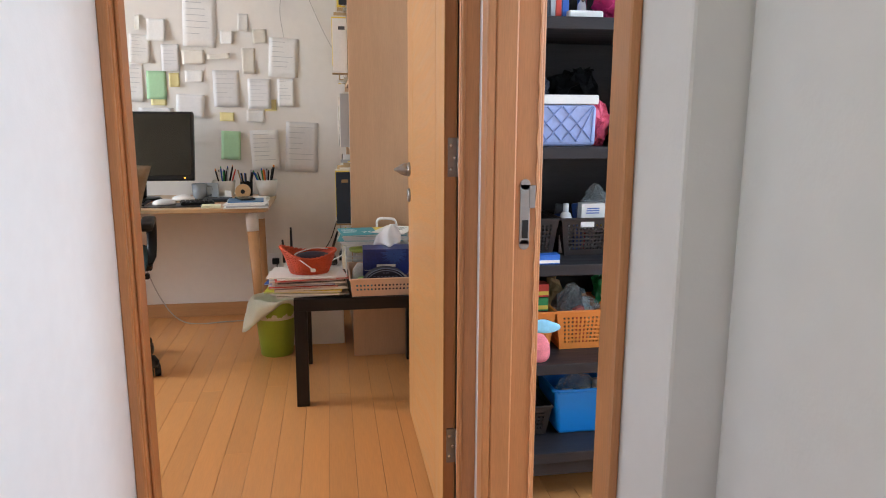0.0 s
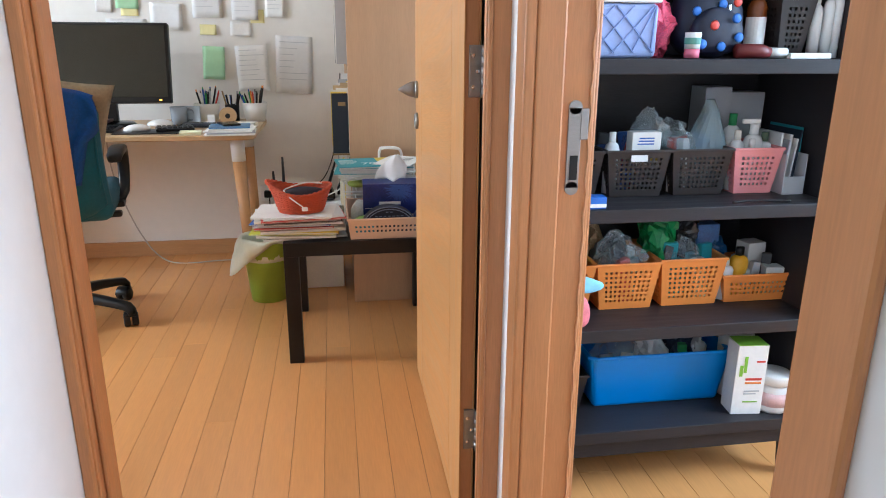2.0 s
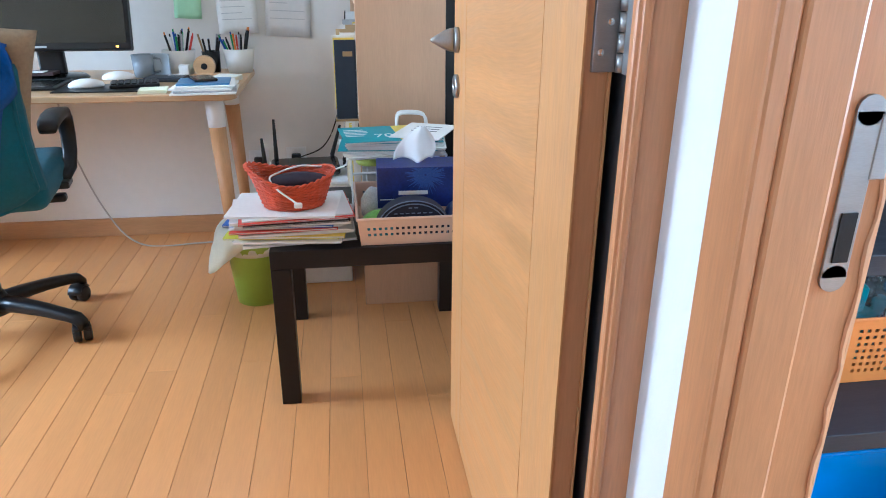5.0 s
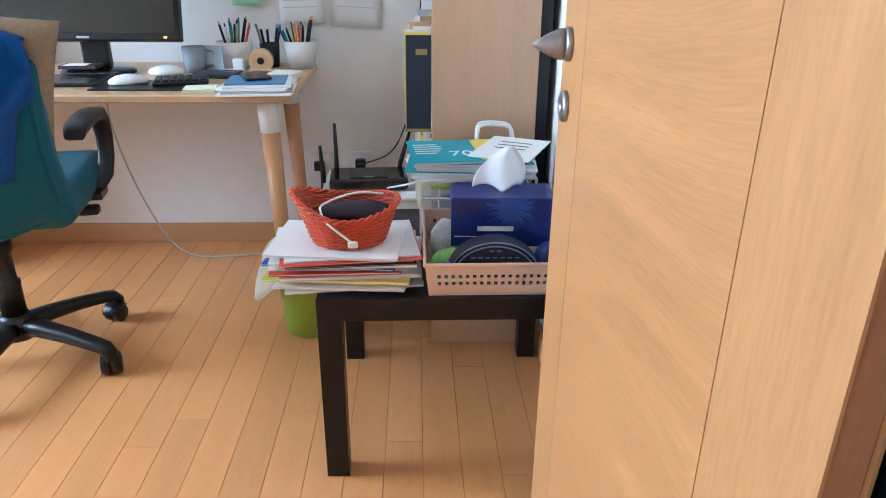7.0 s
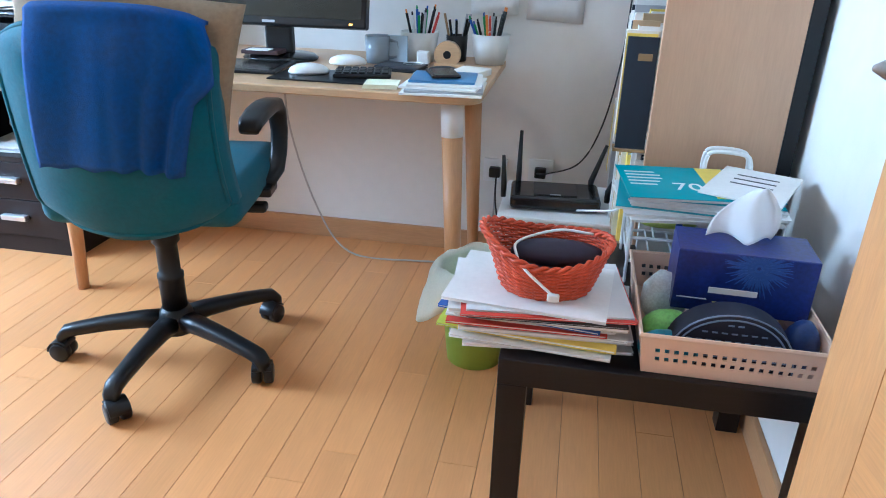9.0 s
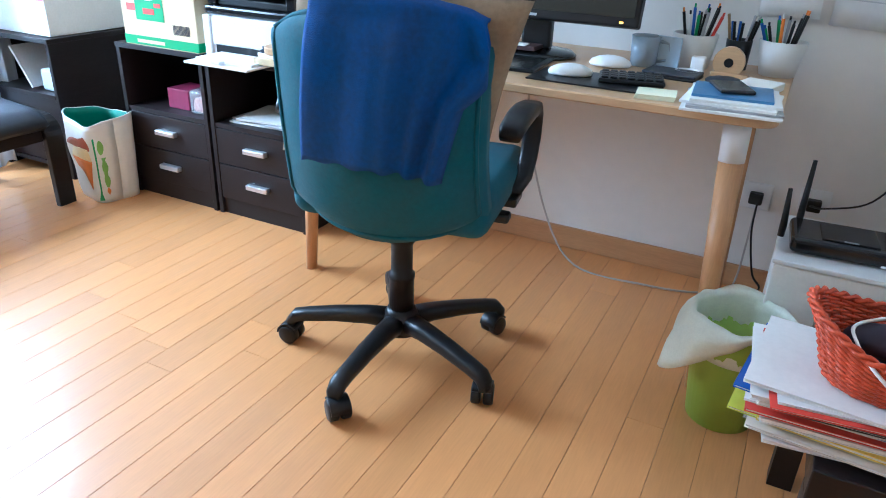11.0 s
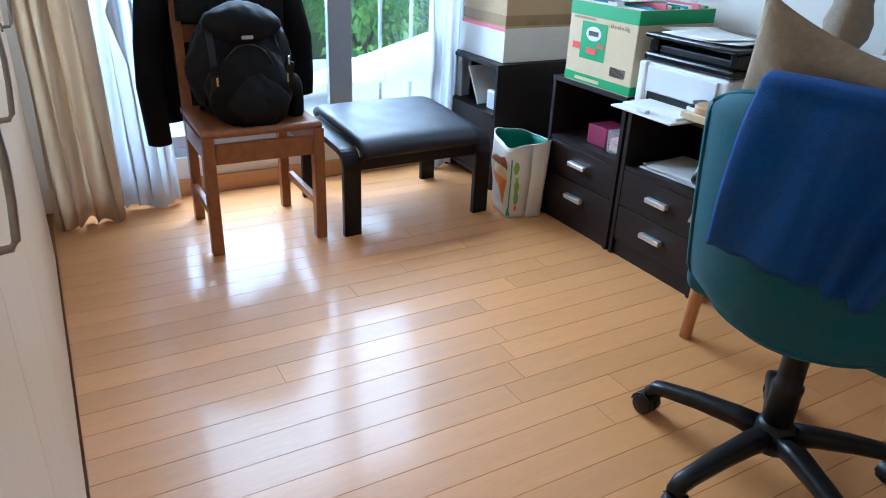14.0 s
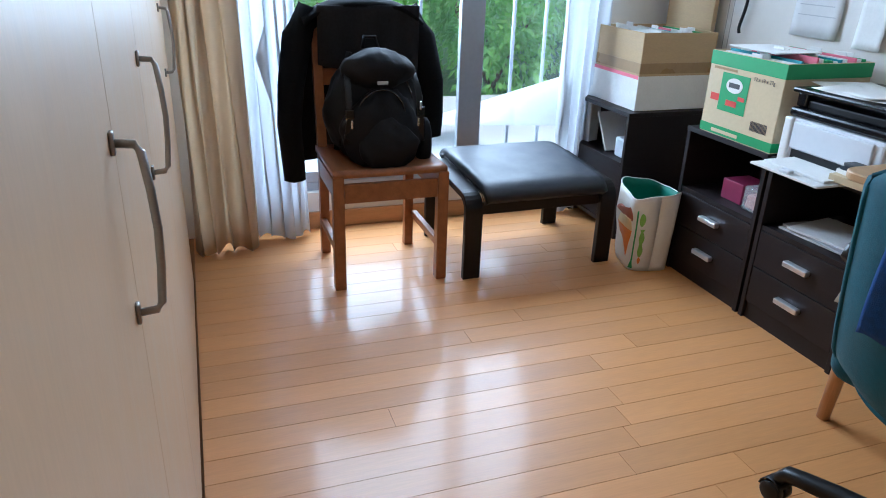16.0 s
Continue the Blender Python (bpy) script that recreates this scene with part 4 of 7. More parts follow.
def soft_body(w, d, h, at, amp=0.02, power=3.0, seed=1, n=18):
    """A stuffed shape: a rounded block of width w (y), depth d (x) and height h, narrowing upward."""
    bm = bmesh.new()
    bmesh.ops.create_uvsphere(bm, u_segments=n * 2, v_segments=n, radius=1.0)
    for v in bm.verts:
        x, y, z = v.co
        f = (abs(x) ** power + abs(y) ** power + abs(z) ** power) ** (-1 / power)
        x, y, z = x * f, y * f, z * f
        nar = 1 - 0.30 * max(0, (z + 0.2)) ** 2
        v.co = Vector((x * d / 2 * nar, y * w / 2 * nar, (z + 1) * h / 2))
        v.co += Vector(noise.noise_vector(v.co * 9 + Vector((seed, 0, 0)))) * amp
        v.co.z = max(v.co.z, 0.0)
        v.co += Vector(at)
    return bm


def backpack():
    b = thing("backpack", (-2.985, 2.645, 0.443), label="black nylon backpack leaning on the chair back", category="backpack")
    part("main_body", lumpy(lumpy(soft_body(0.38, 0.22, 0.43, (-0.02, 0, 0), 0.024, 2.3, 2, 30), 0.010, 22, 3), 0.004, 60, 4), NYLON, b, smooth=True)
    part("top_flap", lumpy(soft_body(0.27, 0.17, 0.15, (0.025, 0.005, 0.285), 0.014, 2.2, 8, 22), 0.007, 34, 6), NYLON, b, "padded top flap", True)
    part("front_pocket", lumpy(lumpy(soft_body(0.31, 0.13, 0.305, (0.07, 0.01, 0.0), 0.020, 2.3, 5, 28), 0.009, 24, 5), 0.004, 64, 2), NYLON, b, "bulging front pocket", True)
    part("small_pocket", lumpy(soft_body(0.22, 0.08, 0.19, (0.125, 0.02, 0.004), 0.016, 2.3, 9, 26), 0.008, 30, 7), NYLON, b, smooth=True)
    for y in (-0.11, 0.13):
        part("webbing", strap([(0.02, y, 0.37), (0.095, y * 1.08, 0.30), (0.128, y * 1.1, 0.20), (0.10, y * 1.2, 0.10)], ((0.022, 0.004),) * 4, (0, 1, 0)), DARK, b, "black webbing strap", True)
        part("buckle", box(0.118, 0.130, y * 1.1 - 0.016, y * 1.1 + 0.016, 0.20, 0.235, 0.003), DARKG, b, "glossy plastic buckle")
    part("side_pocket", soft_body(0.06, 0.13, 0.17, (0.01, 0.185, 0.0), 0.010, 3, 4), NYLON, b, smooth=True)
    for k, (x, r, z0, z1) in enumerate(((0.088, 0.105, 0.05, 0.30), (0.035, 0.14, 0.08, 0.40))):
        pts = [(x + 0.03 * math.sin(math.pi * i / 16), -r * math.cos(math.pi * i / 16), z0 + (z1 - z0) * math.sin(math.pi * i / 16) ** 0.6) for i in range(17)]
        part("zip", tube(pts, 0.004, 6), DARKG, b, smooth=True)
    for y, z in ((-0.118, 0.20), (0.128, 0.20), (0.0, 0.02), (0.135, 0.26)):
        part("zip_pull", box(0.142, 0.150, y - 0.004, y + 0.004, z - 0.03, z, 0.002), CHROME, b, "metal zip pull")
    part("logo_patch", box(0.120, 0.126, -0.02, 0.02, 0.318, 0.330, 0.002), GREY, b)
    part("carry_loop", tube([(-0.06, -0.03, 0.42), (-0.07, -0.02, 0.46), (-0.07, 0.02, 0.46), (-0.06, 0.03, 0.42)], 0.008, 8), NYLON, b, smooth=True)
    for s in (-1, 1):
        part("strap", tube([(-0.11, s * 0.07, 0.40), (-0.135, s * 0.09, 0.28), (-0.13, s * 0.11, 0.12), (-0.10, s * 0.13, 0.03)], 0.012, 8), NYLON, b, smooth=True)
    return b


backpack()


def jacket():
    j = thing("jacket", (-3.235, 2.655, 0), label="black jacket hung over the chair back", category="jacket")

    def body(u, v):
        a = (u - 0.5) * 2
        y = a * (0.235 + 0.02 * math.sin(v * 3))
        x = -0.055 + 0.02 * math.sin(u * 17) * (0.4 + v) * 0.6 - 0.06 * (1 - v) * 0.3
        return Vector((x, y, 1.00 - 0.07 * abs(a) ** 3 - v * (0.55 + 0.03 * math.sin(u * 9))))

    part("back_panel", grid(24, 14, body, 0.012), CLOTHB, j, smooth=True)
    part("front_panel", grid(16, 10, lambda u, v: Vector((0.055 - 0.02 * v + 0.012 * math.sin(u * 13), (u - 0.45) * 0.40, 1.005 - v * (0.22 + 0.09 * u))), 0.012), CLOTHG, j, "charcoal folded front", True)
    part("shoulder", grid(16, 6, lambda u, v: Vector((-0.06 + 0.125 * v, (u - 0.5) * 0.46, 1.0 - 0.07 * abs(2 * u - 1) ** 3 + 0.02 * math.sin(v * math.pi))), 0.01), CLOTHB, j, smooth=True)
    for s, zb in ((-1, 0.33), (1, 0.48)):
        pts = [(-0.03, s * 0.19, 0.98), (-0.01, s * 0.25, 0.88), (0.01, s * 0.285, 0.70), (0.03, s * (0.29 if s > 0 else 0.305), 0.55), (0.04, s * (0.285 if s > 0 else 0.295), zb)]
        bm = tube(pts, 0.05, 14, radii=[0.055, 0.058, 0.052, 0.05, 0.042])
        part("sleeve", lumpy(bm, 0.01, 16, s + 2), CLOTHB, j, "empty hanging sleeve", True)
    return j


jacket()


# ---- towel and pillow on the office chair ----
def chair_local(p):
    return chair.matrix_world @ Vector(p)


def towel():
    def at(u, v):
        # u across the back, v from the front edge over the top down the rear
        s = v * 0.44
        q = max(0.0, (s - 0.09) / 0.35)
        x = -0.10 + 0.31 * u - 0.035 * q + 0.025 * q * u
        w = max(0.0, u - 0.5) * 2
        x = min(0.236, x + 0.05 * w * max(0.0, 1 - abs(q - 0.2) / 0.3) - 0.07 * w * max(0.0, q - 0.4))
        rip = 0.006 + (0.006 * math.sin(u * 13 + v * 2) + 0.021 * max(0.0, u - 0.45) / 0.55 * math.sin(u * 34 + v * 1.5)) * min(1, q * 3 + 0.3)
        top = 0.945 - 0.05 * abs(x / 0.25) ** 3
        if s < 0.09:
            c = s / 0.09
            p = chair_back(0.5 + x / 0.5, 0.97, 0.062 - 0.102 * c)
            z = top + 0.010 * math.sin(c * math.pi) + 0.004
        else:
            z = top + 0.004 - 0.315 * q - 0.012 * u * q
            p = chair_back(0.5 + x / 0.5, max(0.0, min(0.97, (z - 0.435) / 0.505)), -0.040)
        return chair_local((x + UP, p.y - 0.006 - rip, z + 0.003 * math.sin(u * 30) * (v > 0.97)))

    return tagged(part("towel", grid(44, 30, at, -0.008), TOWEL, smooth=True), "dark blue fleece blanket draped over the chair back", "blanket")


towel()


def pillow():
    bm = bmesh.new()
    n = 26
    for s in (-1, 1):
        vs = []
        for i in range(n + 1):
            row = []
            for j in range(n + 1):
                a, b = i / n * 2 - 1, j / n * 2 - 1
                r = max(0.0, (1 - abs(a) ** 2.6) * (1 - abs(b) ** 2.6)) ** 0.55
                pin = 1 - 0.07 * (1 - abs(b) ** 2) * abs(a) ** 3
                pin2 = 1 - 0.09 * (1 - abs(a) ** 2) * abs(b) ** 3
                wob = (0.011 * math.sin(a * 7 + b * 9) + 0.009 * math.sin(b * 23 - a * 6) * (0.5 + 0.5 * b) + 0.004 * math.sin(b * 41 + a * 9)) * r
                row.append(bm.verts.new((a * 0.245 * pin, s * (0.065 * r + wob), b * (0.238 + 0.02 * max(0.0, -a) ** 2) * pin2)))
            vs.append(row)
        for i in range(n):
            for j in range(n):
                bm.faces.new((vs[i][j], vs[i + 1][j], vs[i + 1][j + 1], vs[i][j + 1]))
    bmesh.ops.remove_doubles(bm, verts=bm.verts, dist=0.0008)
    bmesh.ops.recalc_face_normals(bm, faces=bm.faces)
    p = tagged(part("pillow", bm, PILLOW, smooth=True), "brown cushion propped against the chair back", "cushion")
    p.matrix_basis = pose(-1.06, 3.215, 0.775, 9, 12, 10)
    return p


pillow()


# ---- wall papers over the desk ----
NOTEG, NOTEY, NOTEP = mat("note_green", (0.42, 0.68, 0.42), 0.85, vary=0.05), mat("note_yellow", (0.80, 0.72, 0.36), 0.85, vary=0.05), mat("paper_grey", (0.72, 0.71, 0.70), 0.85, vary=0.04)
CREAM = mat("paper_cream", (0.74, 0.70, 0.62), 0.85, vary=0.04)


def note(x0, x1, z0, z1, material, seed, label, lines=0):
    rnd = random.Random(seed)
    curl, tilt = rnd.uniform(0.004, 0.016), rnd.uniform(-3, 3)
    w, h = x1 - x0, z1 - z0
    side = rnd.choice((0, 1))

    def at(u, v):
        lift = 0.0015 + curl * (1 - v) ** 2 + curl * 0.6 * (u if side else 1 - u) ** 3
        return Vector(((u - 0.5) * w, -lift, (v - 1) * h))

    p = tagged(part("wall_note", grid(6, 6, at, 0.0004), material, smooth=True), label, "paper", group="notes pinned above the desk")
    p.matrix_basis = pose((x0 + x1) / 2, YN - 0.001, z1, 0, tilt, 0)
    for k in range(lines):
        vv = 0.9 - k * 0.75 / max(lines, 1)
        ln = rnd.uniform(0.35, 0.8)
        part("text_bar", grid(4, 1, lambda u, v: at(0.1 + ln * u, vv - 0.012 * v) + Vector((0, -0.0012, 0)), 0.0002), mat("faint_ink", (0.52, 0.52, 0.53), 0.8, vary=0.03), p, "grey lines of writing")
    return p


NOTES = (
    (-0.987, -0.889, 1.564, 1.682, 0), (-0.794, -0.617, 1.537, 1.80, 0), (-1.08, -0.973, 1.448, 1.598, 0), (-0.922, -0.827, 1.405, 1.551, 1), (-0.816, -0.693, 1.445, 1.521, 2), (-0.505, -0.448, 1.624, 1.719, 0),
    (-0.602, -0.538, 1.556, 1.628, 0), (-0.431, -0.356, 1.562, 1.638, 2), (-0.341, -0.179, 1.38, 1.594, 0), (-0.494, -0.422, 1.397, 1.536, 2), (-0.656, -0.513, 1.214, 1.414, 1), (-0.469, -0.341, 1.205, 1.37, 1),
    (-0.304, -0.211, 1.219, 1.372, 0), (-1.10, -1.022, 1.238, 1.44, 0), (-1.007, -0.903, 1.254, 1.406, 3), (-0.888, -0.835, 1.32, 1.397, 4), (-0.804, -0.707, 1.35, 1.412, 0), (-0.857, -0.703, 1.156, 1.281, 1),
    (-0.629, -0.549, 1.134, 1.183, 4), (-0.48, -0.38, 1.128, 1.197, 0))
for i, (a, b, c, d, k) in enumerate(NOTES):
    note(a, b, c, d, (PAPER, NOTEP, CREAM, NOTEG, NOTEY)[k], i, ("white paper note pinned to the wall", "grey printed sheet pinned to the wall", "cream paper slip pinned to the wall", "green sticky note on the wall", "yellow sticky note on the wall")[k], 6 if (d - c) > 0.14 and k < 2 else 0)
for i, (a, b, c, d, k) in enumerate(((-0.382, -0.315, 1.191, 1.255, 4), (-1.065, -0.876, 1.165, 1.207, 1), (-0.683, -0.556, 1.474, 1.504, 2), (-0.625, -0.518, 0.919, 1.079, 3), (-0.47, -0.312, 0.86, 1.085, 0), (-0.265, -0.081, 0.845, 1.13, 1), (-1.05, -1.02, 1.62, 1.70, 2), (-0.99, -0.91, 1.22, 1.26, 4))):
    note(a, b, c, d, (PAPER, NOTEP, CREAM, NOTEG, NOTEY)[k], 50 + i, ("white paper note pinned to the wall", "grey printed sheet pinned to the wall", "cream paper slip pinned to the wall", "green sticky note on the wall", "yellow sticky note on the wall")[k], 7 if k in (0, 1) and d - c > 0.1 else 0)
for i, (a, b, c, d) in enumerate(((-2.69, -2.46, 0.945, 1.24), (-2.39, -2.27, 0.93, 1.10), (-2.20, -2.10, 0.98, 1.14))):
    note(a, b, c, d, (NOTEP, PAPER, CREAM)[i], 80 + i, "printed sheet pinned to the wall above the printer", 6 if i == 0 else 0)

# ---- monitor and desk things ----
DZ = 0.7225


def monitor():
    m = thing("monitor", (-1.03, 3.985, DZ), 0, label="black flat computer monitor, switched off, on a round foot", category="monitor")
    part("foot", lathe([(0.0, 0), (0.118, 0), (0.122, 0.006), (0.11, 0.016), (0.03, 0.024), (0, 0.024)], 40, squash=0.82), DARKG, m, "round glossy foot", True)
    part("neck", box(-0.045, 0.045, -0.015, 0.02, 0.02, 0.19, 0.008), DARK, m)
    hd = part("housing", box(-0.305, 0.305, -0.012, 0.03, -0.18, 0.18, 0.006), DARK, m)
    hd.matrix_basis = pose(0, -0.03, 0.285, -12, 0, 0)
    part("screen", box(-0.292, 0.292, -0.0145, -0.0122, -0.155, 0.167), SCREEN, hd, "dark matt screen")
    part("brand_bar", box(-0.02, 0.02, -0.0135, -0.0122, -0.172, -0.165), GREY, hd)
    part("power_light", box(0.255, 0.265, -0.0142, -0.0122, -0.171, -0.166), emit("amber_led", (1.0, 0.45, 0.05), 3.0), hd, "amber power light")
    return m


monitor()


def mouse(x, y, a):
    o = thing("mouse", (x, y, DZ + 0.0045), a, label="white computer mouse on the desk", category="mouse", group="white mice")
    part("shell", lathe([(0.001, 0.0), (0.055, 0.0), (0.058, 0.006), (0.052, 0.016), (0.035, 0.024), (0.015, 0.028), (0, 0.0285)], 28, squash=0.55), WHITEP, o, smooth=True)
    return o


tagged(part("mouse_pad", box(-0.93, -0.645, 3.645, 3.815, DZ, DZ + 0.004, 0.001), DARK), "black mouse pad on the desk", "mouse pad")
mouse(-0.845, 3.745, 20)
mouse(-0.79, 3.93, 10)
kb = thing("keypad", (-0.69, 3.76, DZ + 0.0045), 14, label="black curved number keypad on the mouse pad", category="keypad")
part("body", box(-0.08, 0.08, -0.055, 0.055, 0, 0.012, 0.004), DARK, kb)
for r in range(4):
    for c in range(7):
        part("key", box(-0.074 + c * 0.0215, -0.056 + c * 0.0215, -0.048 + r * 0.0245, -0.028 + r * 0.0245, 0.012, 0.017, 0.002, 1), DARK, kb)
tab = thing("tablet", (-1.08, 3.80, DZ), 4, label="black graphics tablet on the desk", category="tablet")
part("case", box(-0.14, 0.14, -0.10, 0.10, 0, 0.009, 0.003), DARK, tab)
part("surface", box(-0.125, 0.125, -0.085, 0.085, 0.009, 0.0098), SCREEN, tab)
wal = thing("wallet", (-0.615, 3.905, DZ), -6, label="black folding case on the desk", category="case")
part("lower_cover", box(-0.07, 0.07, -0.045, 0.045, 0, 0.008, 0.003), DARK, wal)
part("upper_cover", box(-0.07, 0.07, -0.045, 0.045, 0.0085, 0.016, 0.003), LEATHER, wal)
st = thing("sticky_pad", (-0.605, 3.645, DZ), 8, label="pale yellow pad of sticky notes", category="notepad")
for k in range(4):
    part("note_sheet", box(-0.045 + k * 0.001, 0.045 + k * 0.001, -0.04, 0.04, k * 0.0028, k * 0.0028 + 0.0026), mat("note_pale", (0.80, 0.80, 0.58), 0.8, vary=0.03), st)
pp = thing("paper_pile", (-0.435, 3.655, DZ), 4, label="pile of printed papers with a dark phone", category="papers")
for k, (w, d, mm) in enumerate(((0.21, 0.20, PAPER), (0.20, 0.19, GREY), (0.20, 0.19, PAPER), (0.19, 0.18, PAPER), (0.17, 0.15, mat("blue_cover", (0.08, 0.20, 0.38), 0.4, vary=0.2, scale=20)))):
    o = part("sheet", box(-w / 2, w / 2, -d / 2, d / 2, 0, 0.006, 0.001), mm, pp)
    o.matrix_basis = pose(0.006 * math.sin(k * 3), 0.004 * k, k * 0.0063, 0, 0, 5 * math.sin(k * 2.3))
ph = thing("phone", (-0.445, 3.68, DZ + 0.033), 22, label="dark phone lying on papers", category="phone")
part("body", box(-0.038, 0.038, -0.055, 0.055, 0, 0.008, 0.003), DARKG, ph)
part("glass", box(-0.035, 0.035, -0.051, 0.051, 0.008, 0.0086), SCREEN, ph)


def pot(x, y, r, h, label, seed):
    p = thing("pen_pot", (x, y, DZ), label=label, category="pen pot", group="pen pots")
    body = lathe([(0.0, 0.003), (r * 0.74, 0.0), (r * 0.86, h * 0.4), (r, h), (r - 0.005, h), (r * 0.82, h * 0.4), (r * 0.70, 0.008), (0, 0.008)], 32)
    part("bowl", body, mat("ceramic_white", (0.72, 0.71, 0.67), 0.3, vary=0.04), p, smooth=True)
    rnd = random.Random(seed)
    cols = (DARK, DARK, GREENP, mat("pen_orange", (0.80, 0.25, 0.03), 0.4), GREY, BLUEP, DARK, WHITEP, REDP)
    for k in range(12):
        a, t = rnd.uniform(0, math.tau), rnd.uniform(0.15, 0.75) * r
        L = h + rnd.uniform(0.035, 0.085)
        tx, ty = t * math.cos(a), t * math.sin(a)
        q = 1.5 + rnd.random() * 0.6
        pn = part("pen", tube([(tx * 0.5, ty * 0.5, 0.012), (tx * q, ty * q, L * 0.93)], 0.0042, 8), cols[k % 9], p)
        part("cap", tube([(tx * q, ty * q, L * 0.93), (tx * (q + 0.07), ty * (q + 0.07), L)], 0.0028, 8), cols[(k * 2 + 1) % 9], pn)
    return p


pot(-0.60, 4.09, 0.062, 0.092, "white ceramic pot full of pens", 4)
pot(-0.375, 4.115, 0.062, 0.092, "white ceramic pot of pens and scissors", 9)
pn2 = thing("pen_cup", (-0.488, 4.14, DZ), label="dark cup of pens between white pots", category="pen cup")
part("cup", lathe([(0, 0.002), (0.032, 0), (0.035, 0.08), (0.032, 0.08), (0.03, 0.006), (0, 0.006)], 20), DARK, pn2, smooth=True)
for k in range(9):
    a = k * 2.4
    part("pen", tube([(0.012 * math.cos(a), 0.012 * math.sin(a), 0.01), (0.042 * math.cos(a), 0.042 * math.sin(a), 0.135 + 0.012 * math.sin(k * 5))], 0.004, 8), (DARK, BLUEP, DARK, GREY, TAPE)[k % 5], pn2)
cup = thing("cup", (-0.72, 4.02, DZ), label="grey glazed mug on the desk", category="mug")
gl = mat("grey_glaze", (0.30, 0.34, 0.38), 0.2, vary=0.08)
part("body", lathe([(0, 0.003), (0.036, 0), (0.040, 0.082), (0.036, 0.082), (0.033, 0.006), (0, 0.006)], 28), gl, cup, smooth=True)
part("handle", tube([(0.036, 0, 0.07), (0.065, 0, 0.066), (0.07, 0, 0.04), (0.06, 0, 0.02), (0.036, 0, 0.015)], 0.005, 8), gl, cup, smooth=True)
stn = thing("phone_stand", (-0.655, 4.02, DZ), -12, label="frosted plastic stand on the desk", category="stand")
part("plate", box(-0.035, 0.035, -0.004, 0.004, 0, 0.085, 0.002), mat("frosted_blue", (0.40, 0.48, 0.55), 0.3, vary=0.05), stn)
part("lip", box(-0.035, 0.035, -0.03, -0.004, 0, 0.006, 0.002), MATS["frosted_blue"], stn)
tp = thing("tape_dispenser", (-0.49, 3.99, DZ), label="round wooden tape dispenser beside white block", category="tape")
r_ = part("roll", tube([(0, -0.012, 0.04), (0, 0.012, 0.04)], 0.04, 28), DESKW, tp)
part("core", tube([(0, -0.013, 0.04), (0, 0.013, 0.04)], 0.012, 16), DARK, tp)
part("foot", box(-0.04, 0.055, -0.016, 0.016, 0, 0.014, 0.003), DESKW, tp)
tagged(part("white_block", box(-0.585, -0.55, 3.98, 4.01, DZ, DZ + 0.045, 0.003), WHITEP), "small white block on the desk", "block")
tagged(part("tape_ring", lathe([(0.026, 0), (0.032, 0), (0.032, 0.016), (0.026, 0.016), (0.026, 0)], 24, at=(-0.585, 3.94, DZ)), WHITEP, smooth=True), "white roll of tape lying flat", "tape")
tagged(part("notebook", box(-0.045, 0.045, -0.06, 0.06, 0, 0.02, 0.003), CREAM), "small white box by the papers", "box")
bpy.data.objects["notebook"].matrix_basis = pose(-0.40, 3.86, DZ, 0, 0, -14)
tagged(part("dark_pouch", soft_body(0.07, 0.09, 0.022, (0, 0, 0), 0.003, 3, 3, 8), LEATHER, smooth=True), "flat dark leather pouch", "pouch")
bpy.data.objects["dark_pouch"].matrix_basis = pose(-0.485, 3.89, DZ, 0, 0, 10)
nb = thing("memo_books", (-1.05, 3.93, DZ + 0.024), 0, label="small stacked memo books at the monitor foot", category="books")
part("book", box(-0.07, 0.05, -0.04, 0.03, 0.0, 0.012, 0.002), mat("maroon_cover", (0.05, 0.02, 0.02), 0.5), nb)
part("slip", box(-0.05, 0.02, -0.045, 0.0, 0.0122, 0.0142), PAPER, nb)
# carved figure and adapters at the far end of the desk
fig = lathe([(0.0, 0), (0.055, 0), (0.06, 0.02), (0.045, 0.04), (0.042, 0.10), (0.048, 0.14), (0.062, 0.17), (0.066, 0.21), (0.055, 0.26), (0.05, 0.30), (0.06, 0.34), (0.045, 0.40), (0.0, 0.41)], 20)
tagged(part("carved_figure", lumpy(fig, 0.008, 30), mat("carved_stone", (0.26, 0.21, 0.15), 0.8, vary=0.25, scale=20, bump=0.3), smooth=True), "brown carved stone ornament on the desk", "ornament")
bpy.data.objects["carved_figure"].matrix_basis = pose(-1.685, 4.13, DZ)
for x, h in ((-1.565, 0.135), (-1.475, 0.16)):
    ad = thing("power_adapter", (x, 4.13, DZ), label="white power adapter with a cable", category="adapter", group="white adapters")
    part("block", box(-0.035, 0.035, -0.03, 0.03, 0, h, 0.008, 3), WHITEP, ad)
    part("cable", tube([(0.01, 0, h), (0.012, 0, h + 0.05), (0.03, -0.01, h + 0.03), (0.06, -0.05, h - 0.05), (0.09, -0.08, 0.004)], 0.0025, 6), WHITEP, ad, smooth=True)


# ---- sockets, cables, router ----
def socket(x, z):
    s = thing("wall_socket", (x, YN, z), label="white wall socket with a plug", category="socket", group="wall sockets")
    part("plate", box(-0.043, 0.043, -0.009, 0, -0.043, 0.043, 0.003), WHITEP, s)
    pl = part("plug", box(-0.02, 0.02, -0.04, -0.009, -0.02, 0.016, 0.005), DARK, s, "black plug")
    return s


socket(-0.19, 0.335)
socket(-0.352, 0.325)


def cable(name, pts, r, material, label):
    return tagged(part(name, tube(pts, r, 6), material, smooth=True), label, "cable")


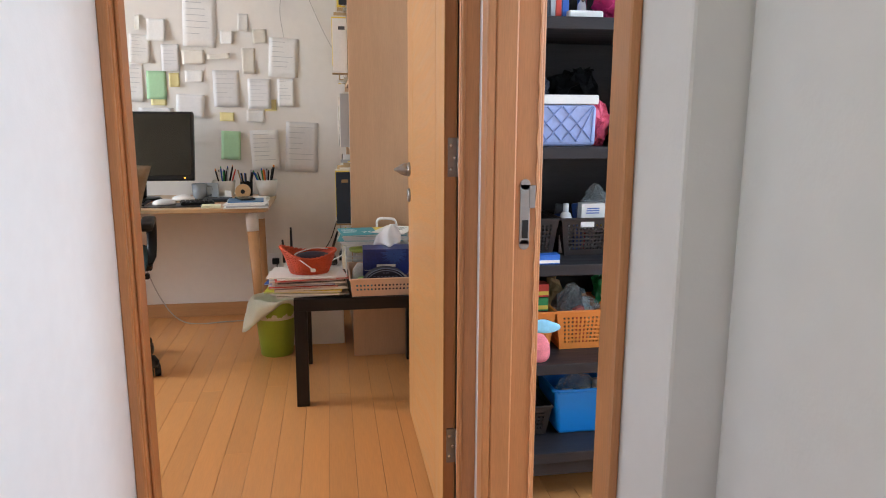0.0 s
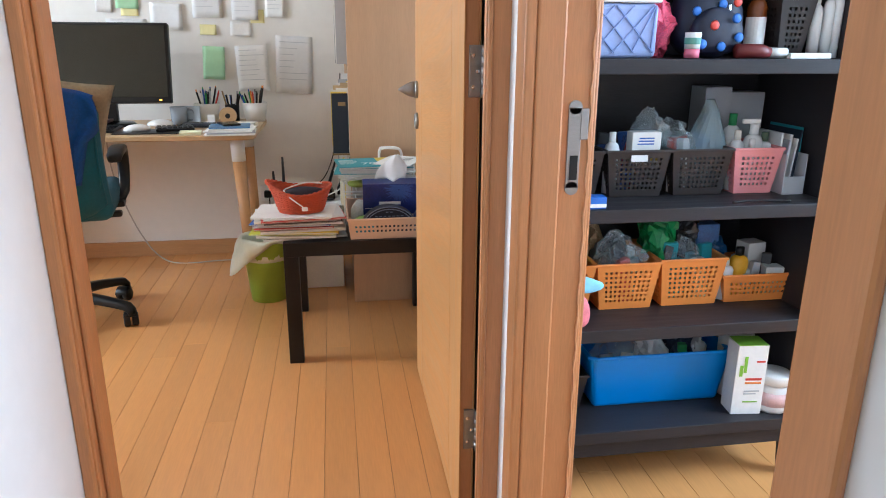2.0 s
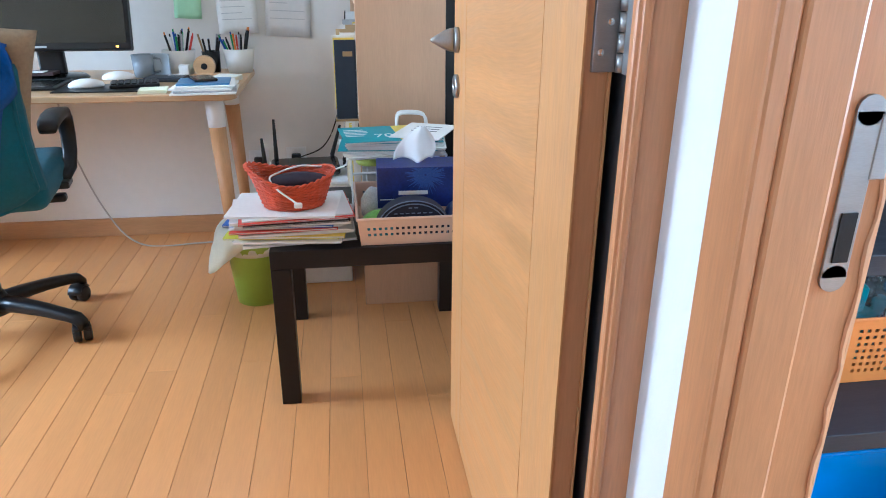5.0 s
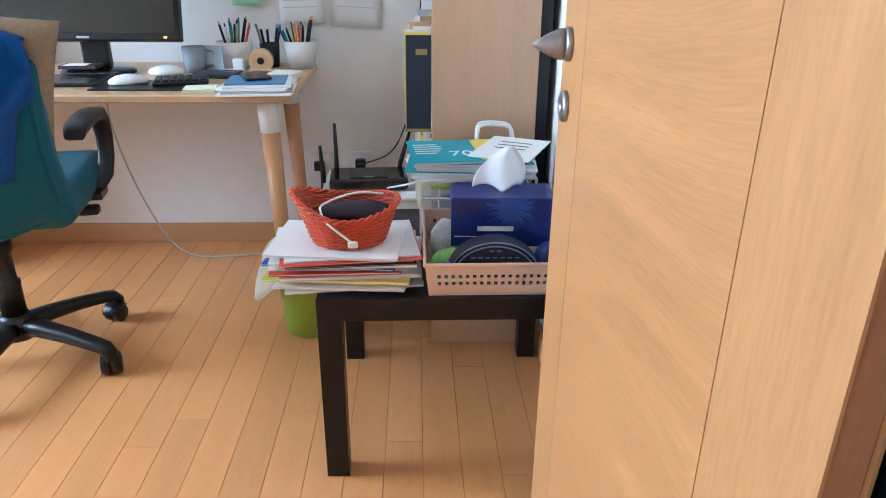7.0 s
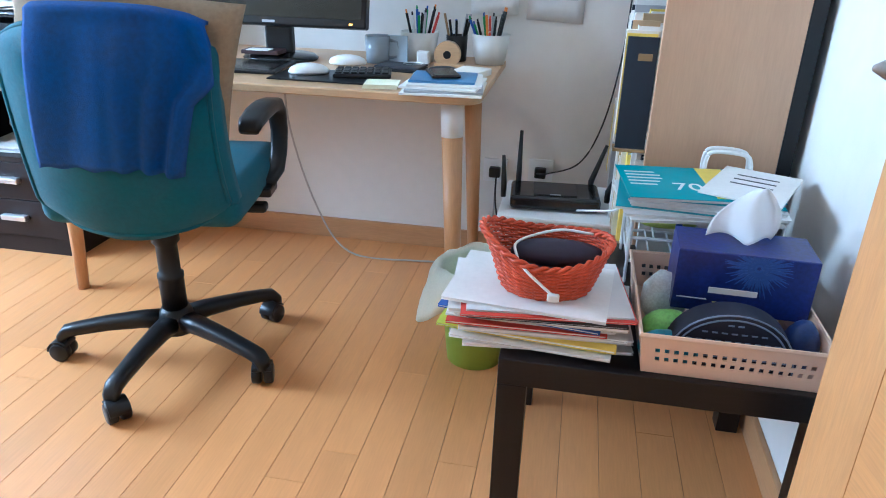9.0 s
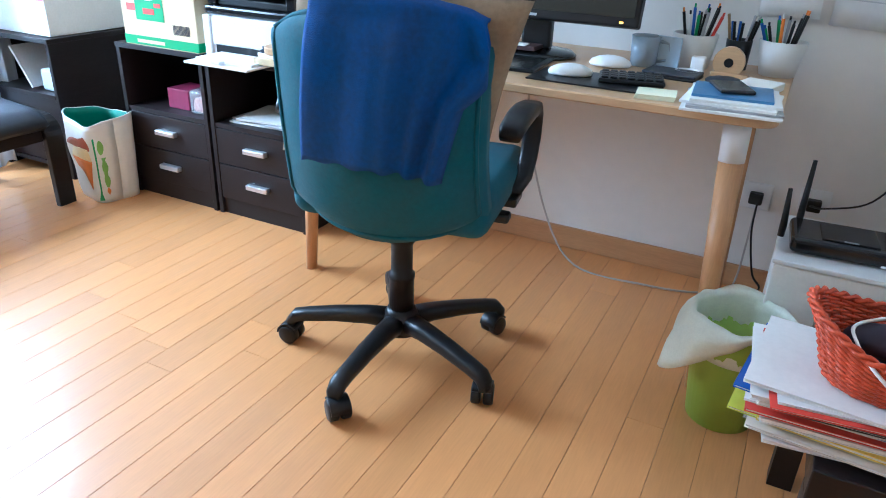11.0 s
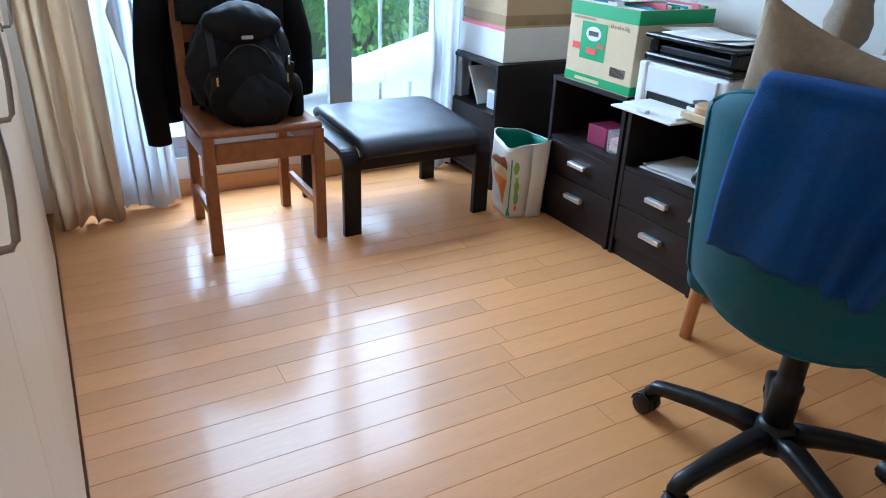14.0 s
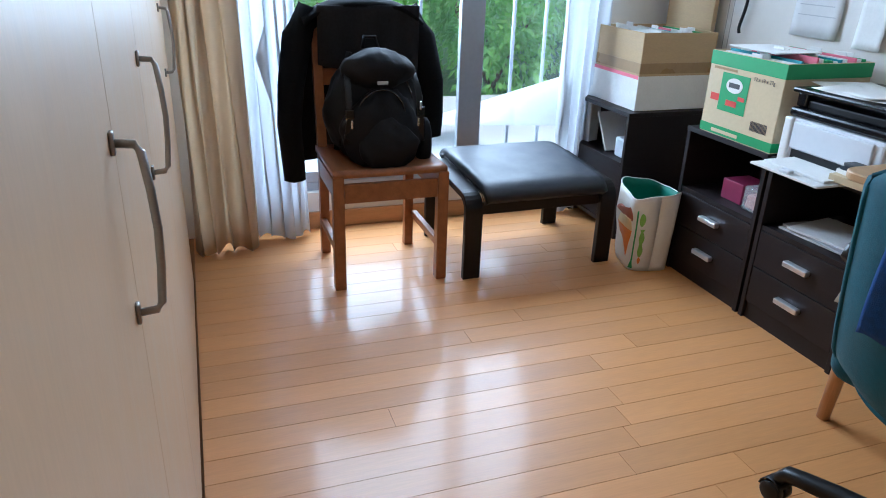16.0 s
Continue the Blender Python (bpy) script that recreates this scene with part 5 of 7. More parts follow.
def smooth_path(pts, n=8):
    """A rounded line through a few points."""
    P = [Vector(p) for p in pts]
    P = [P[0] * 2 - P[1]] + P + [P[-1] * 2 - P[-2]]
    out = []
    for a, b, c, d in zip(P, P[1:], P[2:], P[3:]):
        for k in range(n):
            t = k / n
            out.append(0.5 * ((2 * b) + (c - a) * t + (2 * a - 5 * b + 4 * c - d) * t * t + (3 * b - a - 3 * c + d) * t ** 3))
    return out + [P[-2]]


GREYC = mat("cable_grey", (0.45, 0.42, 0.38), 0.5, vary=0.05)
cable("desk_cable", smooth_path([(-1.12, 4.2, 0.70), (-1.10, 4.18, 0.45), (-1.0, 4.15, 0.16), (-0.86, 4.10, 0.012), (-0.62, 4.09, 0.008), (-0.45, 4.13, 0.008), (-0.36, 4.2, 0.02), (-0.345, 4.23, 0.29)]), 0.0035, GREYC, "grey cable running from desk to floor")
cable("plug_cable", smooth_path([(-0.345, 4.225, 0.325), (-0.34, 4.20, 0.22), (-0.31, 4.17, 0.10), (-0.28, 4.15, 0.06), (-0.33, 4.14, 0.012)]), 0.0035, DARK, "black cable hanging from the socket")
cable("wall_cable", smooth_path([(-0.20, 4.22, 0.335), (-0.16, 4.15, 0.36), (-0.06, 4.10, 0.42), (0.0, 4.1, 0.55), (0.035, 4.12, 0.75), (0.05, 4.2, 0.95)]), 0.003, DARK, "black cable rising beside the bookcase")
cable("thin_wire", smooth_path([(-0.26, 4.252, 1.60), (-0.275, 4.252, 1.75), (-0.24, 4.252, 1.95), (-0.2, 4.252, 2.3)]), 0.0018, GREYC, "thin grey wire along the wall")
cable("thin_wire", smooth_path([(0.03, 4.252, 1.50), (-0.07, 4.252, 1.70), (-0.16, 4.252, 1.95), (-0.2, 4.252, 2.3)]), 0.0018, GREYC, "thin grey wire along the wall")

cable("black_strap", smooth_path([(-2.945, 4.245, 1.5), (-2.95, 4.245, 1.2), (-2.94, 4.24, 1.05), (-2.955, 4.235, 0.95), (-2.95, 4.235, 0.92)]), 0.007, DARK, "black strap hanging down the wall")
for dx in (0.0, 0.03, 0.10):
    cable("thin_wire", smooth_path([(-3.03 - dx, 4.252, 1.6), (-3.025 - dx, 4.25, 1.2), (-3.03 - dx, 4.25, 0.7)]), 0.0018, GREYC, "thin grey wire along the wall")
bxr = thing("white_box", label="white box carrying the router", category="box")
part("body", box(-0.27, 0.03, 3.62, 3.93, 0.0, 0.385, 0.004), PAPER, bxr)
part("lid", box(-0.274, 0.034, 3.616, 3.934, 0.386, 0.398, 0.003), WHITEP, bxr)
ro = thing("router", (-0.125, 3.745, 0.399), 4, label="black wireless router with upright antennas", category="router")
bm = box(-0.125, 0.125, -0.075, 0.075, 0.004, 0.042, 0.012, 3)
part("body", bm, DARKG, ro, smooth=False)
part("top_plate", box(-0.06, 0.06, -0.055, 0.05, 0.0422, 0.045, 0.001), DARK, ro)
part("badge", box(-0.015, 0.015, -0.058, -0.052, 0.045, 0.0465), GREY, ro)
for x, y, lean, h in ((-0.145, -0.02, -2, 0.14), (-0.105, 0.07, 0, 0.19), (0.105, 0.07, 12, 0.16), (0.145, -0.02, 16, 0.16)):
    dx = h * math.tan(radians(lean))
    part("antenna", tube([(x, y, 0.02), (x, y, 0.05), (x + dx, y, h)], 0.008, 10, radii=[0.008, 0.0085, 0.005]), DARK, ro, smooth=True)
cable("router_cable", smooth_path([(-0.06, 3.62, 0.43), (0.02, 3.45, 0.50), (0.03, 3.32, 0.56), (0.05, 3.22, 0.58), (0.08, 3.2, 0.60)]), 0.003, WHITEP, "white cable from router to rack")


# ---- bin ----
def bin_():
    b = thing("waste_bin", (-0.305, 3.525, 0), label="lime green plastic bin with a white liner", category="bin")
    gm = mat("lime_plastic", (0.34, 0.52, 0.06), 0.4, vary=0.05)
    part("tub", lathe([(0, 0.003), (0.078, 0), (0.105, 0.27), (0.11, 0.28), (0.106, 0.28), (0.075, 0.006), (0, 0.006)], 36), gm, b, smooth=True)
    lm = mat("liner_film", (0.74, 0.77, 0.66), 0.4, vary=0.08, scale=20, bump=0.3)

    def at(u, v):
        a = u * math.tau
        drop = 0.05 + 0.035 * math.sin(a * 2 + 1) + 0.07 * max(0, math.cos(a - 3.7)) ** 3
        out = 0.05 * max(0, math.cos(a - 3.7)) ** 4
        if v < 0.5:
            r, z = 0.098 + 0.008 * v, 0.19 + 0.20 * v
        else:
            q = (v - 0.5) * 2
            r, z = 0.106 + 0.012 * math.sin(q * math.pi) + 0.012 * q + out * q, 0.29 - drop * q + 0.012 * math.sin(q * 3)
        r += 0.005 * math.sin(a * 11) * v
        return Vector((r * math.cos(a), r * math.sin(a), z + 0.008 * math.sin(a * 5) * v))

    part("liner", grid(60, 12, at, 0.0008), lm, b, "crumpled white bag", True)
    return b


bin_()


# ---- pile on the side table ----
def magazines():
    rnd = random.Random(5)
    cols = (PAPER, GREY, CREAM, PAPER, YEL, NOTEP, PAPER, REDP, PAPER, BLUEP, CREAM, INK, PAPER, REDP, NOTEP, PAPER)
    z = 0.4505
    for k in range(16):
        t = rnd.uniform(0.0035, 0.0078)
        if k == 3:
            m2 = mat("lime_cover", (0.62, 0.66, 0.06), 0.5)
        else:
            m2 = cols[k]
        w, d = rnd.uniform(0.265, 0.297), rnd.uniform(0.20, 0.215)
        g = thing("magazine", (-0.122 + rnd.uniform(-0.022, 0.012), 2.96 + rnd.uniform(-0.012, 0.016), z), rnd.uniform(-8, 8), label="thin magazine in an untidy pile", category="magazine", group="pile of magazines")
        part("page_block", box(-w / 2 + 0.002, w / 2 - 0.003, -d / 2 + 0.002, d / 2 - 0.002, 0.0008, t - 0.001), PAPER, g)
        part("cover", box(-w / 2, w / 2, -d / 2, d / 2, t - 0.001, t - 0.0002), m2, g)
        part("cover", box(-w / 2, w / 2, -d / 2, d / 2, 0.0, 0.0008), m2, g)
        z += t
    return z


pile_top = magazines()


def wicker():
    w = thing("wicker_basket", (-0.115, 2.94, pile_top), 2, label="orange-red oval wicker basket with odds and ends", category="basket")
    cm = mat("red_wicker", (0.52, 0.065, 0.014), 0.5, vary=0.3, scale=30, bump=0.2)

    def wall(a, f):
        """A point of the basket's side at bearing a and height share f: a bowl with raised, flared ends."""
        c = math.cos(a)
        lift = 0.062 + (0.040 if c < 0 else 0.022) * abs(c) ** 2.2 + 0.008 * max(0, math.sin(a))
        flare = 0.026 * f ** 0.75 + (0.014 if c < 0 else 0.006) * abs(c) ** 3 * f ** 3
        return Vector(((0.074 + flare) * c, (0.058 + 0.026 * f ** 0.75) * math.sin(a), 0.004 + lift * f))

    stakes, fine, rows_ = 30, 4, 19
    n = stakes * fine
    for j in range(rows_):
        pts = []
        for i in range(n):
            a = i / n * math.tau
            p = wall(a, j / (rows_ - 1))
            o = 0.0022 * math.cos(i / fine * math.pi + (j % 2) * math.pi)
            pts.append(p + Vector((math.cos(a), math.sin(a), 0)) * o)
        part("weave", tube(pts, 0.0025, 6, closed=True), cm, w, smooth=True)
    for q in range(2):
        pts = [wall(i / 120 * math.tau, 1.0) + Vector((0.0035 * math.cos(i * 0.9 + q * math.pi) * math.cos(i / 120 * math.tau), 0.0035 * math.cos(i * 0.9 + q * math.pi) * math.sin(i / 120 * math.tau), 0.004 + 0.0035 * math.sin(i * 0.9 + q * math.pi))) for i in range(120)]
        part("rim", tube(pts, 0.0034, 6, closed=True), cm, w, "plaited rim", True)
    for i in range(stakes):
        a = i / stakes * math.tau
        part("stake", tube([wall(a, k / 4) for k in range(5)], 0.0024, 6), cm, w)
    part("base", lathe([(0, 0.001), (0.075, 0.001), (0.075, 0.005), (0, 0.005)], 28, squash=0.77), cm, w)
    return w


wicker()
gc = thing("glasses_case", (-0.098, 2.95, pile_top + 0.042), 6, label="dark purple soft case in the wicker basket", category="case")
part("case", soft_body(0.07, 0.16, 0.045, (0, 0, 0), 0.005, 2.6, 4, 12), mat("purple_cloth", (0.02, 0.013, 0.03), 0.7, vary=0.3, bump=0.2), gc, smooth=True)
tagged(part("blue_cloth", soft_body(0.09, 0.13, 0.04, (-0.10, 2.94, pile_top + 0.008), 0.008, 2.6, 7, 12), mat("blue_cloth", (0.02, 0.06, 0.13), 0.9), smooth=True), "blue cloth in the wicker basket", "cloth")
wc = thing("usb_cable", label="white charging cable hanging out of the basket", category="cable")
zt = pile_top
part("cord", tube(smooth_path([(-0.04, 2.98, zt + 0.09), (-0.10, 2.975, zt + 0.094), (-0.165, 2.945, zt + 0.080), (-0.165, 2.895, zt + 0.076), (-0.145, 2.856, zt + 0.066), (-0.10, 2.846, zt + 0.032)]), 0.0025, 6), WHITEP, wc, smooth=True)
part("plug", box(-0.108, -0.088, 2.838, 2.848, zt + 0.022, zt + 0.036, 0.003), WHITEP, wc)


def holes(nu, nv, at, thick, bm=None, margin=1, solid=None):
    """A perforated wall: a sheet with every second cell left open."""
    def keep(i, j):
        if i < margin * 2 - 1 or j < margin * 2 - 1 or i >= nu - margin * 2 + 1 or j >= nv - margin * 2 + 1:
            return True
        if solid and solid((i + 0.5) / nu, (j + 0.5) / nv):
            return True
        return i % 2 == 0 or j % 2 == 0
    return grid(nu, nv, at, thick, bm, keep)


def crate(name, x0, x1, y0, y1, z0, h, material, label, group="", taper=0.015, cell=0.0065, solid=None, cat="basket", rows=None):
    """A perforated plastic basket, a little narrower at its foot."""
    b = thing(name, label=label, category=cat, group=group)
    lo = [(x0 + taper, y0 + taper), (x1 - taper, y0 + taper), (x1 - taper, y1 - taper), (x0 + taper, y1 - taper)]
    hi = [(x0, y0), (x1, y0), (x1, y1), (x0, y1)]
    for k in range(4):
        def at(u, v, k=k):
            a, c, d, e = lo[k], lo[(k + 1) % 4], hi[k], hi[(k + 1) % 4]
            px_, py_ = a[0] + (c[0] - a[0]) * u, a[1] + (c[1] - a[1]) * u
            qx, qy = d[0] + (e[0] - d[0]) * u, d[1] + (e[1] - d[1]) * u
            return Vector((px_ + (qx - px_) * v, py_ + (qy - py_) * v, z0 + 0.001 + h * v))
        L = abs(hi[(k + 1) % 4][0] - hi[k][0]) + abs(hi[(k + 1) % 4][1] - hi[k][1])
        nu, nv = max(5, int(L / cell) | 1), max(5, int(h / cell) | 1)
        part("basket_side", holes(nu, nv, at, 0.0022, margin=2, solid=solid), material, b)
    part("basket_bottom", box(x0 + taper, x1 - taper, y0 + taper, y1 - taper, z0 + 0.0005, z0 + 0.003), material, b)
    rim = [(x0, y0), (x1, y0), (x1, y1), (x0, y1)]
    part("rim", tube([(x, y, z0 + h) for x, y in rim], 0.0045, 6, closed=True), material, b)
    return b


PEACH = mat("peach_plastic", (0.72, 0.50, 0.36), 0.4, vary=0.04)
crate("tray_basket", 0.045, 0.335, 2.828, 3.16, 0.4505, 0.072, PEACH, "low peach plastic basket on the side table", taper=0.008, cell=0.0075)


def tissue_box():
    t = thing("tissue_box", (0.218, 3.02, 0.505), -2, label="dark blue tissue box with a white tissue pulled up", category="tissue box")
    bm_ = mat("tissue_blue", (0.012, 0.025, 0.16), 0.35, vary=0.5, scale=14)
    part("carton", box(-0.112, 0.112, -0.055, 0.055, 0, 0.112, 0.002), bm_, t)
    fm = mat("print_pale_blue", (0.035, 0.085, 0.30), 0.5, vary=0.3, scale=30)
    rt = random.Random(6)
    for k in range(84):
        a = k / 84 * math.tau + rt.uniform(-0.05, 0.05)
        L = rt.uniform(0.028, 0.060)
        for lim_, comp in ((0.020, math.sin(a)), (0.085, -math.sin(a)), (0.092, math.cos(a)), (0.125, -math.cos(a))):
            if comp > 0.05:
                L = min(L, lim_ / comp)
        p = part("petal", grid(4, 1, lambda u, v: Vector((0.003 + (L - 0.003) * u, 0, (v - 0.5) * (0.0008 + 0.0022 * math.sin(u * math.pi)))), 0.0004), fm, t)
        p.matrix_basis = pose(0.018, -0.0558 - 0.0002 * (k % 3), 0.091, 0, -math.degrees(a), 0)
    part("brand_mark", box(-0.055, 0.024, -0.0566, -0.0552, 0.037, 0.048, 0.0004, 1), WHITEP, t, "white printed bar")
    part("print_bar", box(-0.045, -0.005, -0.0562, -0.0552, 0.016, 0.021), YEL, t)
    part("print_bar", box(-0.105, -0.055, -0.0562, -0.0552, 0.023, 0.025), WHITEP, t)

    def tis(u, v):
        a = (u - 0.5) * 2
        w = 0.046 * (1 - v ** 1.6) + 0.008 + 0.010 * math.sin(v * math.pi)
        return Vector((a * w + 0.016 * v - 0.012 * (1 - v) * a * a, 0.010 * math.sin(u * 8 + v * 2) * (1 - 0.6 * v) + 0.014 * v, 0.110 + 0.098 * v + 0.014 * (1 - v) * math.sin(min(1, abs(a)) * 2.4)))

    part("tissue", grid(20, 12, tis, 0.0008), mat("tissue_paper", (0.84, 0.85, 0.86), 0.9, vary=0.03), t, "white soft tissue", True)
    return t


tissue_box()


def pouch():
    p = thing("pouch", (0.19, 2.882, 0.4545), label="navy patterned zip pouch standing in the basket", category="pouch")
    bm = bmesh.new()
    n = 28
    outline = [(0.100 * math.cos(math.pi * i / n), 0.104 * math.sin(math.pi * i / n) ** 0.8 if 0 < i < n else 0.0) for i in range(n + 1)]
    f = [bm.verts.new((x, -0.022, z + 0.001)) for x, z in outline]
    g = [bm.verts.new((x, 0.022, z + 0.001)) for x, z in outline]
    bm.faces.new(f[::-1])
    bm.faces.new(g)
    for i in range(n + 1):
        j = (i + 1) % (n + 1)
        bm.faces.new((f[i], f[j], g[j], g[i]))
    bmesh.ops.recalc_face_normals(bm, faces=bm.faces)
    part("body", bm, mat("navy_weave", (0.010, 0.012, 0.03), 0.6, vary=0.3), p)
    pm = mat("pattern_thread", (0.20, 0.24, 0.34), 0.7)
    for r in range(6):
        for c in range(13):
            x, z = -0.090 + c * 0.015 + (0.0075 if r % 2 else 0), 0.012 + r * 0.0145
            if (x / 0.094) ** 2 + (z / 0.092) ** 2 < 0.9:
                part("pattern_mark", box(x - 0.0045, x + 0.0045, -0.0232, -0.0222, z - 0.0012, z + 0.0012), pm, p)
                p.children[-1].matrix_basis = Matrix.Translation((0, 0, 0))
    for r in (0.9, 0.98):
        part("zip", tube([(0.100 * r * math.cos(math.pi * i / 20), -0.0225, 0.001 + 0.104 * r * math.sin(math.pi * i / 20) ** 0.8 if 0 < i < 20 else 0.002) for i in range(21)], 0.0016, 5), pm, p)
    return p


pouch()
tagged(part("green_pack", soft_body(0.05, 0.09, 0.055, (0.105, 2.955, 0.454), 0.010, 3, 3, 12), mat("green_pack", (0.25, 0.55, 0.12), 0.35, vary=0.3, scale=20), smooth=True), "green plastic packet in the basket", "packet")
tagged(part("teal_pack", soft_body(0.06, 0.10, 0.055, (0.098, 2.875, 0.454), 0.006, 3, 6, 10), mat("teal_pack", (0.03, 0.22, 0.30), 0.35, vary=0.4, scale=20), smooth=True), "teal plastic packet in the basket", "packet")


tagged(part("navy_pack", soft_body(0.055, 0.06, 0.085, (0.305, 2.90, 0.454), 0.008, 3, 8, 12), mat("navy_pack", (0.012, 0.03, 0.12), 0.35, vary=0.4, scale=20), smooth=True), "dark blue plastic packet in the basket", "packet")
tagged(part("white_pack", lumpy(soft_body(0.05, 0.08, 0.10, (0.098, 3.015, 0.454), 0.008, 3, 4, 12), 0.004, 40), mat("white_pack", (0.62, 0.66, 0.66), 0.35, vary=0.3, scale=25), smooth=True), "white wrapped packet in the basket", "packet")


def letter_rack():
    r = thing("letter_rack", label="white wire letter rack heaped with magazines", category="letter rack")
    wm = mat("white_wire", (0.76, 0.78, 0.80), 0.35)
    x0, x1, y0, y1 = 0.04, 0.32, 3.165, 3.335
    for z in (0.50, 0.55, 0.60):
        part("tier", tube([(x0, y0, z), (x1, y0, z), (x1, y1, z), (x0, y1, z)], 0.0035, 6, closed=True), wm, r)
        for k in range(7):
            x = x0 + (x1 - x0) * k / 6
            part("wire", tube([(x, y0, z), (x, y1, z)], 0.002, 5), wm, r)
    for x in (x0, x1):
        part("post", tube([(x, y0, 0.4515), (x, y0, 0.60)], 0.0035, 6), wm, r)
        part("post", tube([(x, y1, 0.4515), (x, y1, 0.60)], 0.0035, 6), wm, r)
        part("brace", tube([(x, y0, 0.51), (x, y0 + 0.07, 0.545)], 0.003, 6), wm, r)
    return r


letter_rack()
tagged(part("lime_pack", soft_body(0.10, 0.12, 0.035, (0.115, 3.25, 0.5545), 0.005, 3, 5, 12), mat("lime_pack", (0.48, 0.56, 0.10), 0.4, vary=0.2, scale=20), smooth=True), "lime green packet lying in the wire rack", "packet")
tagged(part("blue_folder", box(0.122, 0.134, 3.155, 3.161, 0.526, 0.604, 0.001), mat("folder_blue", (0.015, 0.09, 0.36), 0.4)), "narrow blue card hanging on the wire rack", "card")
rnd_ = random.Random(8)
for k in range(7):
    g = thing("magazine", (0.165 + rnd_.uniform(-0.015, 0.015), 3.225, 0.6045 + k * 0.0072), rnd_.uniform(-9, 9), label="magazine lying on the wire rack", category="magazine", group="magazines on the rack")
    part("page_block", box(-0.14, 0.14, -0.10, 0.10, 0.0004, 0.006), PAPER, g)
    part("cover", box(-0.143, 0.143, -0.103, 0.103, 0.006, 0.0068), TEALP if k == 6 else (PAPER, NOTEP, TEALP)[k % 3], g)
    if k == 6:
        part("cover_print", box(0.02, 0.075, -0.09, 0.10, 0.0069, 0.0074), YEL, g, "yellow printed strip")
        words(g, "70", 0.06, pose(-0.02, -0.03, 0.0072, 0, 0, 0), WHITEP, "white printed number")
        for q in range(5):
            part("print_bar", box(-0.13, -0.07 + 0.01 * math.sin(q), 0.055 - q * 0.02, 0.062 - q * 0.02, 0.0069, 0.0073), WHITEP, g)
g = thing("magazine", (0.262, 3.225, 0.6555), -24, label="white leaflet lying on the magazines", category="leaflet")
part("page_block", box(-0.075, 0.075, -0.105, 0.105, 0.0004, 0.004, 0.001), PAPER, g)
for q in range(3):
    part("print_bar", box(-0.04, 0.04, 0.05 - q * 0.03, 0.056 - q * 0.03, 0.0041, 0.0046), INK, g)


def paper_bag():
    b = thing("paper_bag", label="white carrier bag with twisted cord handles", category="bag")
    wm = PAPER
    for q in ((0.075, 0.32, 3.340, 3.342), (0.075, 0.32, 3.366, 3.368), (0.075, 0.077, 3.342, 3.366), (0.318, 0.32, 3.342, 3.366)):
        part("bag_side", box(*q, 0.4515, 0.64), wm, b)
    for y in (3.339, 3.369):
        part("handle", tube(smooth_path([(0.19, y, 0.63), (0.19, y, 0.672), (0.203, y, 0.69), (0.263, y, 0.688), (0.28, y, 0.67), (0.282, y, 0.63)]), 0.0045, 8), WHITEP, b, "white cord handle", True)
    return b


paper_bag()

# ---- files in the bookcase ----
def files():
    rnd = random.Random(3)
    cols = (PAPER, NAVY, CREAM, PAPER, YEL, PAPER, GREY, PAPER, CREAM, CARTON, PAPER)
    for lv, z in enumerate((0.40, 0.70, 1.02, 1.34, 1.66)):
        y, k = 3.435, 0
        while y < 4.12:
            t = rnd.uniform(0.008, 0.04)
            h = rnd.uniform(0.19, 0.26)
            out = rnd.uniform(0.0, 0.05)
            mm = cols[(k + lv * 3) % 11]
            f = thing("file", (0.075 - out, y, z + 0.0005), 0, label="paper file standing in the bookcase", category="file", group="files in the bookcase")
            part("cover", box(0, 0.24, 0, 0.0015, 0, h), mm, f)
            part("cover", box(0, 0.24, t - 0.0015, t, 0, h), mm, f)
            part("page_block", box(0.003, 0.24, 0.002, t - 0.002, 0.003, h - 0.004), PAPER, f)
            part("spine", box(-0.0015, 0.0, 0, t, 0, h), mm, f)
            y += t + 0.001
            k += 1


files()
for z0, z1, mm, lab in ((0.66, 0.905, NAVY, "dark navy file hanging on the bookcase side"), (1.36, 1.60, PAPER, "white file box hanging on the bookcase side")):
    f = thing("hanging_file", label=lab, category="file")
    part("front", box(0.004, 0.070, 3.428, 3.431, z0, z1, 0.001), mm, f)
    part("back", box(0.012, 0.070, 3.46, 3.463, z0 + 0.02, z1 + 0.03, 0.001), CARTON, f)
    part("page_block", box(0.0, 0.070, 3.433, 3.458, z0 + 0.012, z1 + 0.012), CREAM, f)
    part("yellow_sheet", box(0.0015, 0.066, 3.4312, 3.4328, z0 + 0.03, z1 + 0.006), YEL, f)
    part("label_mark", box(0.03, 0.06, 3.4268, 3.428, z1 - 0.05, z1 - 0.035), INK if mm is PAPER else TAPE, f)
    part("bracket", box(0.0, 0.072, 3.425, 3.47, z0 - 0.008, z0 - 0.001, 0.001), TAPE, f)


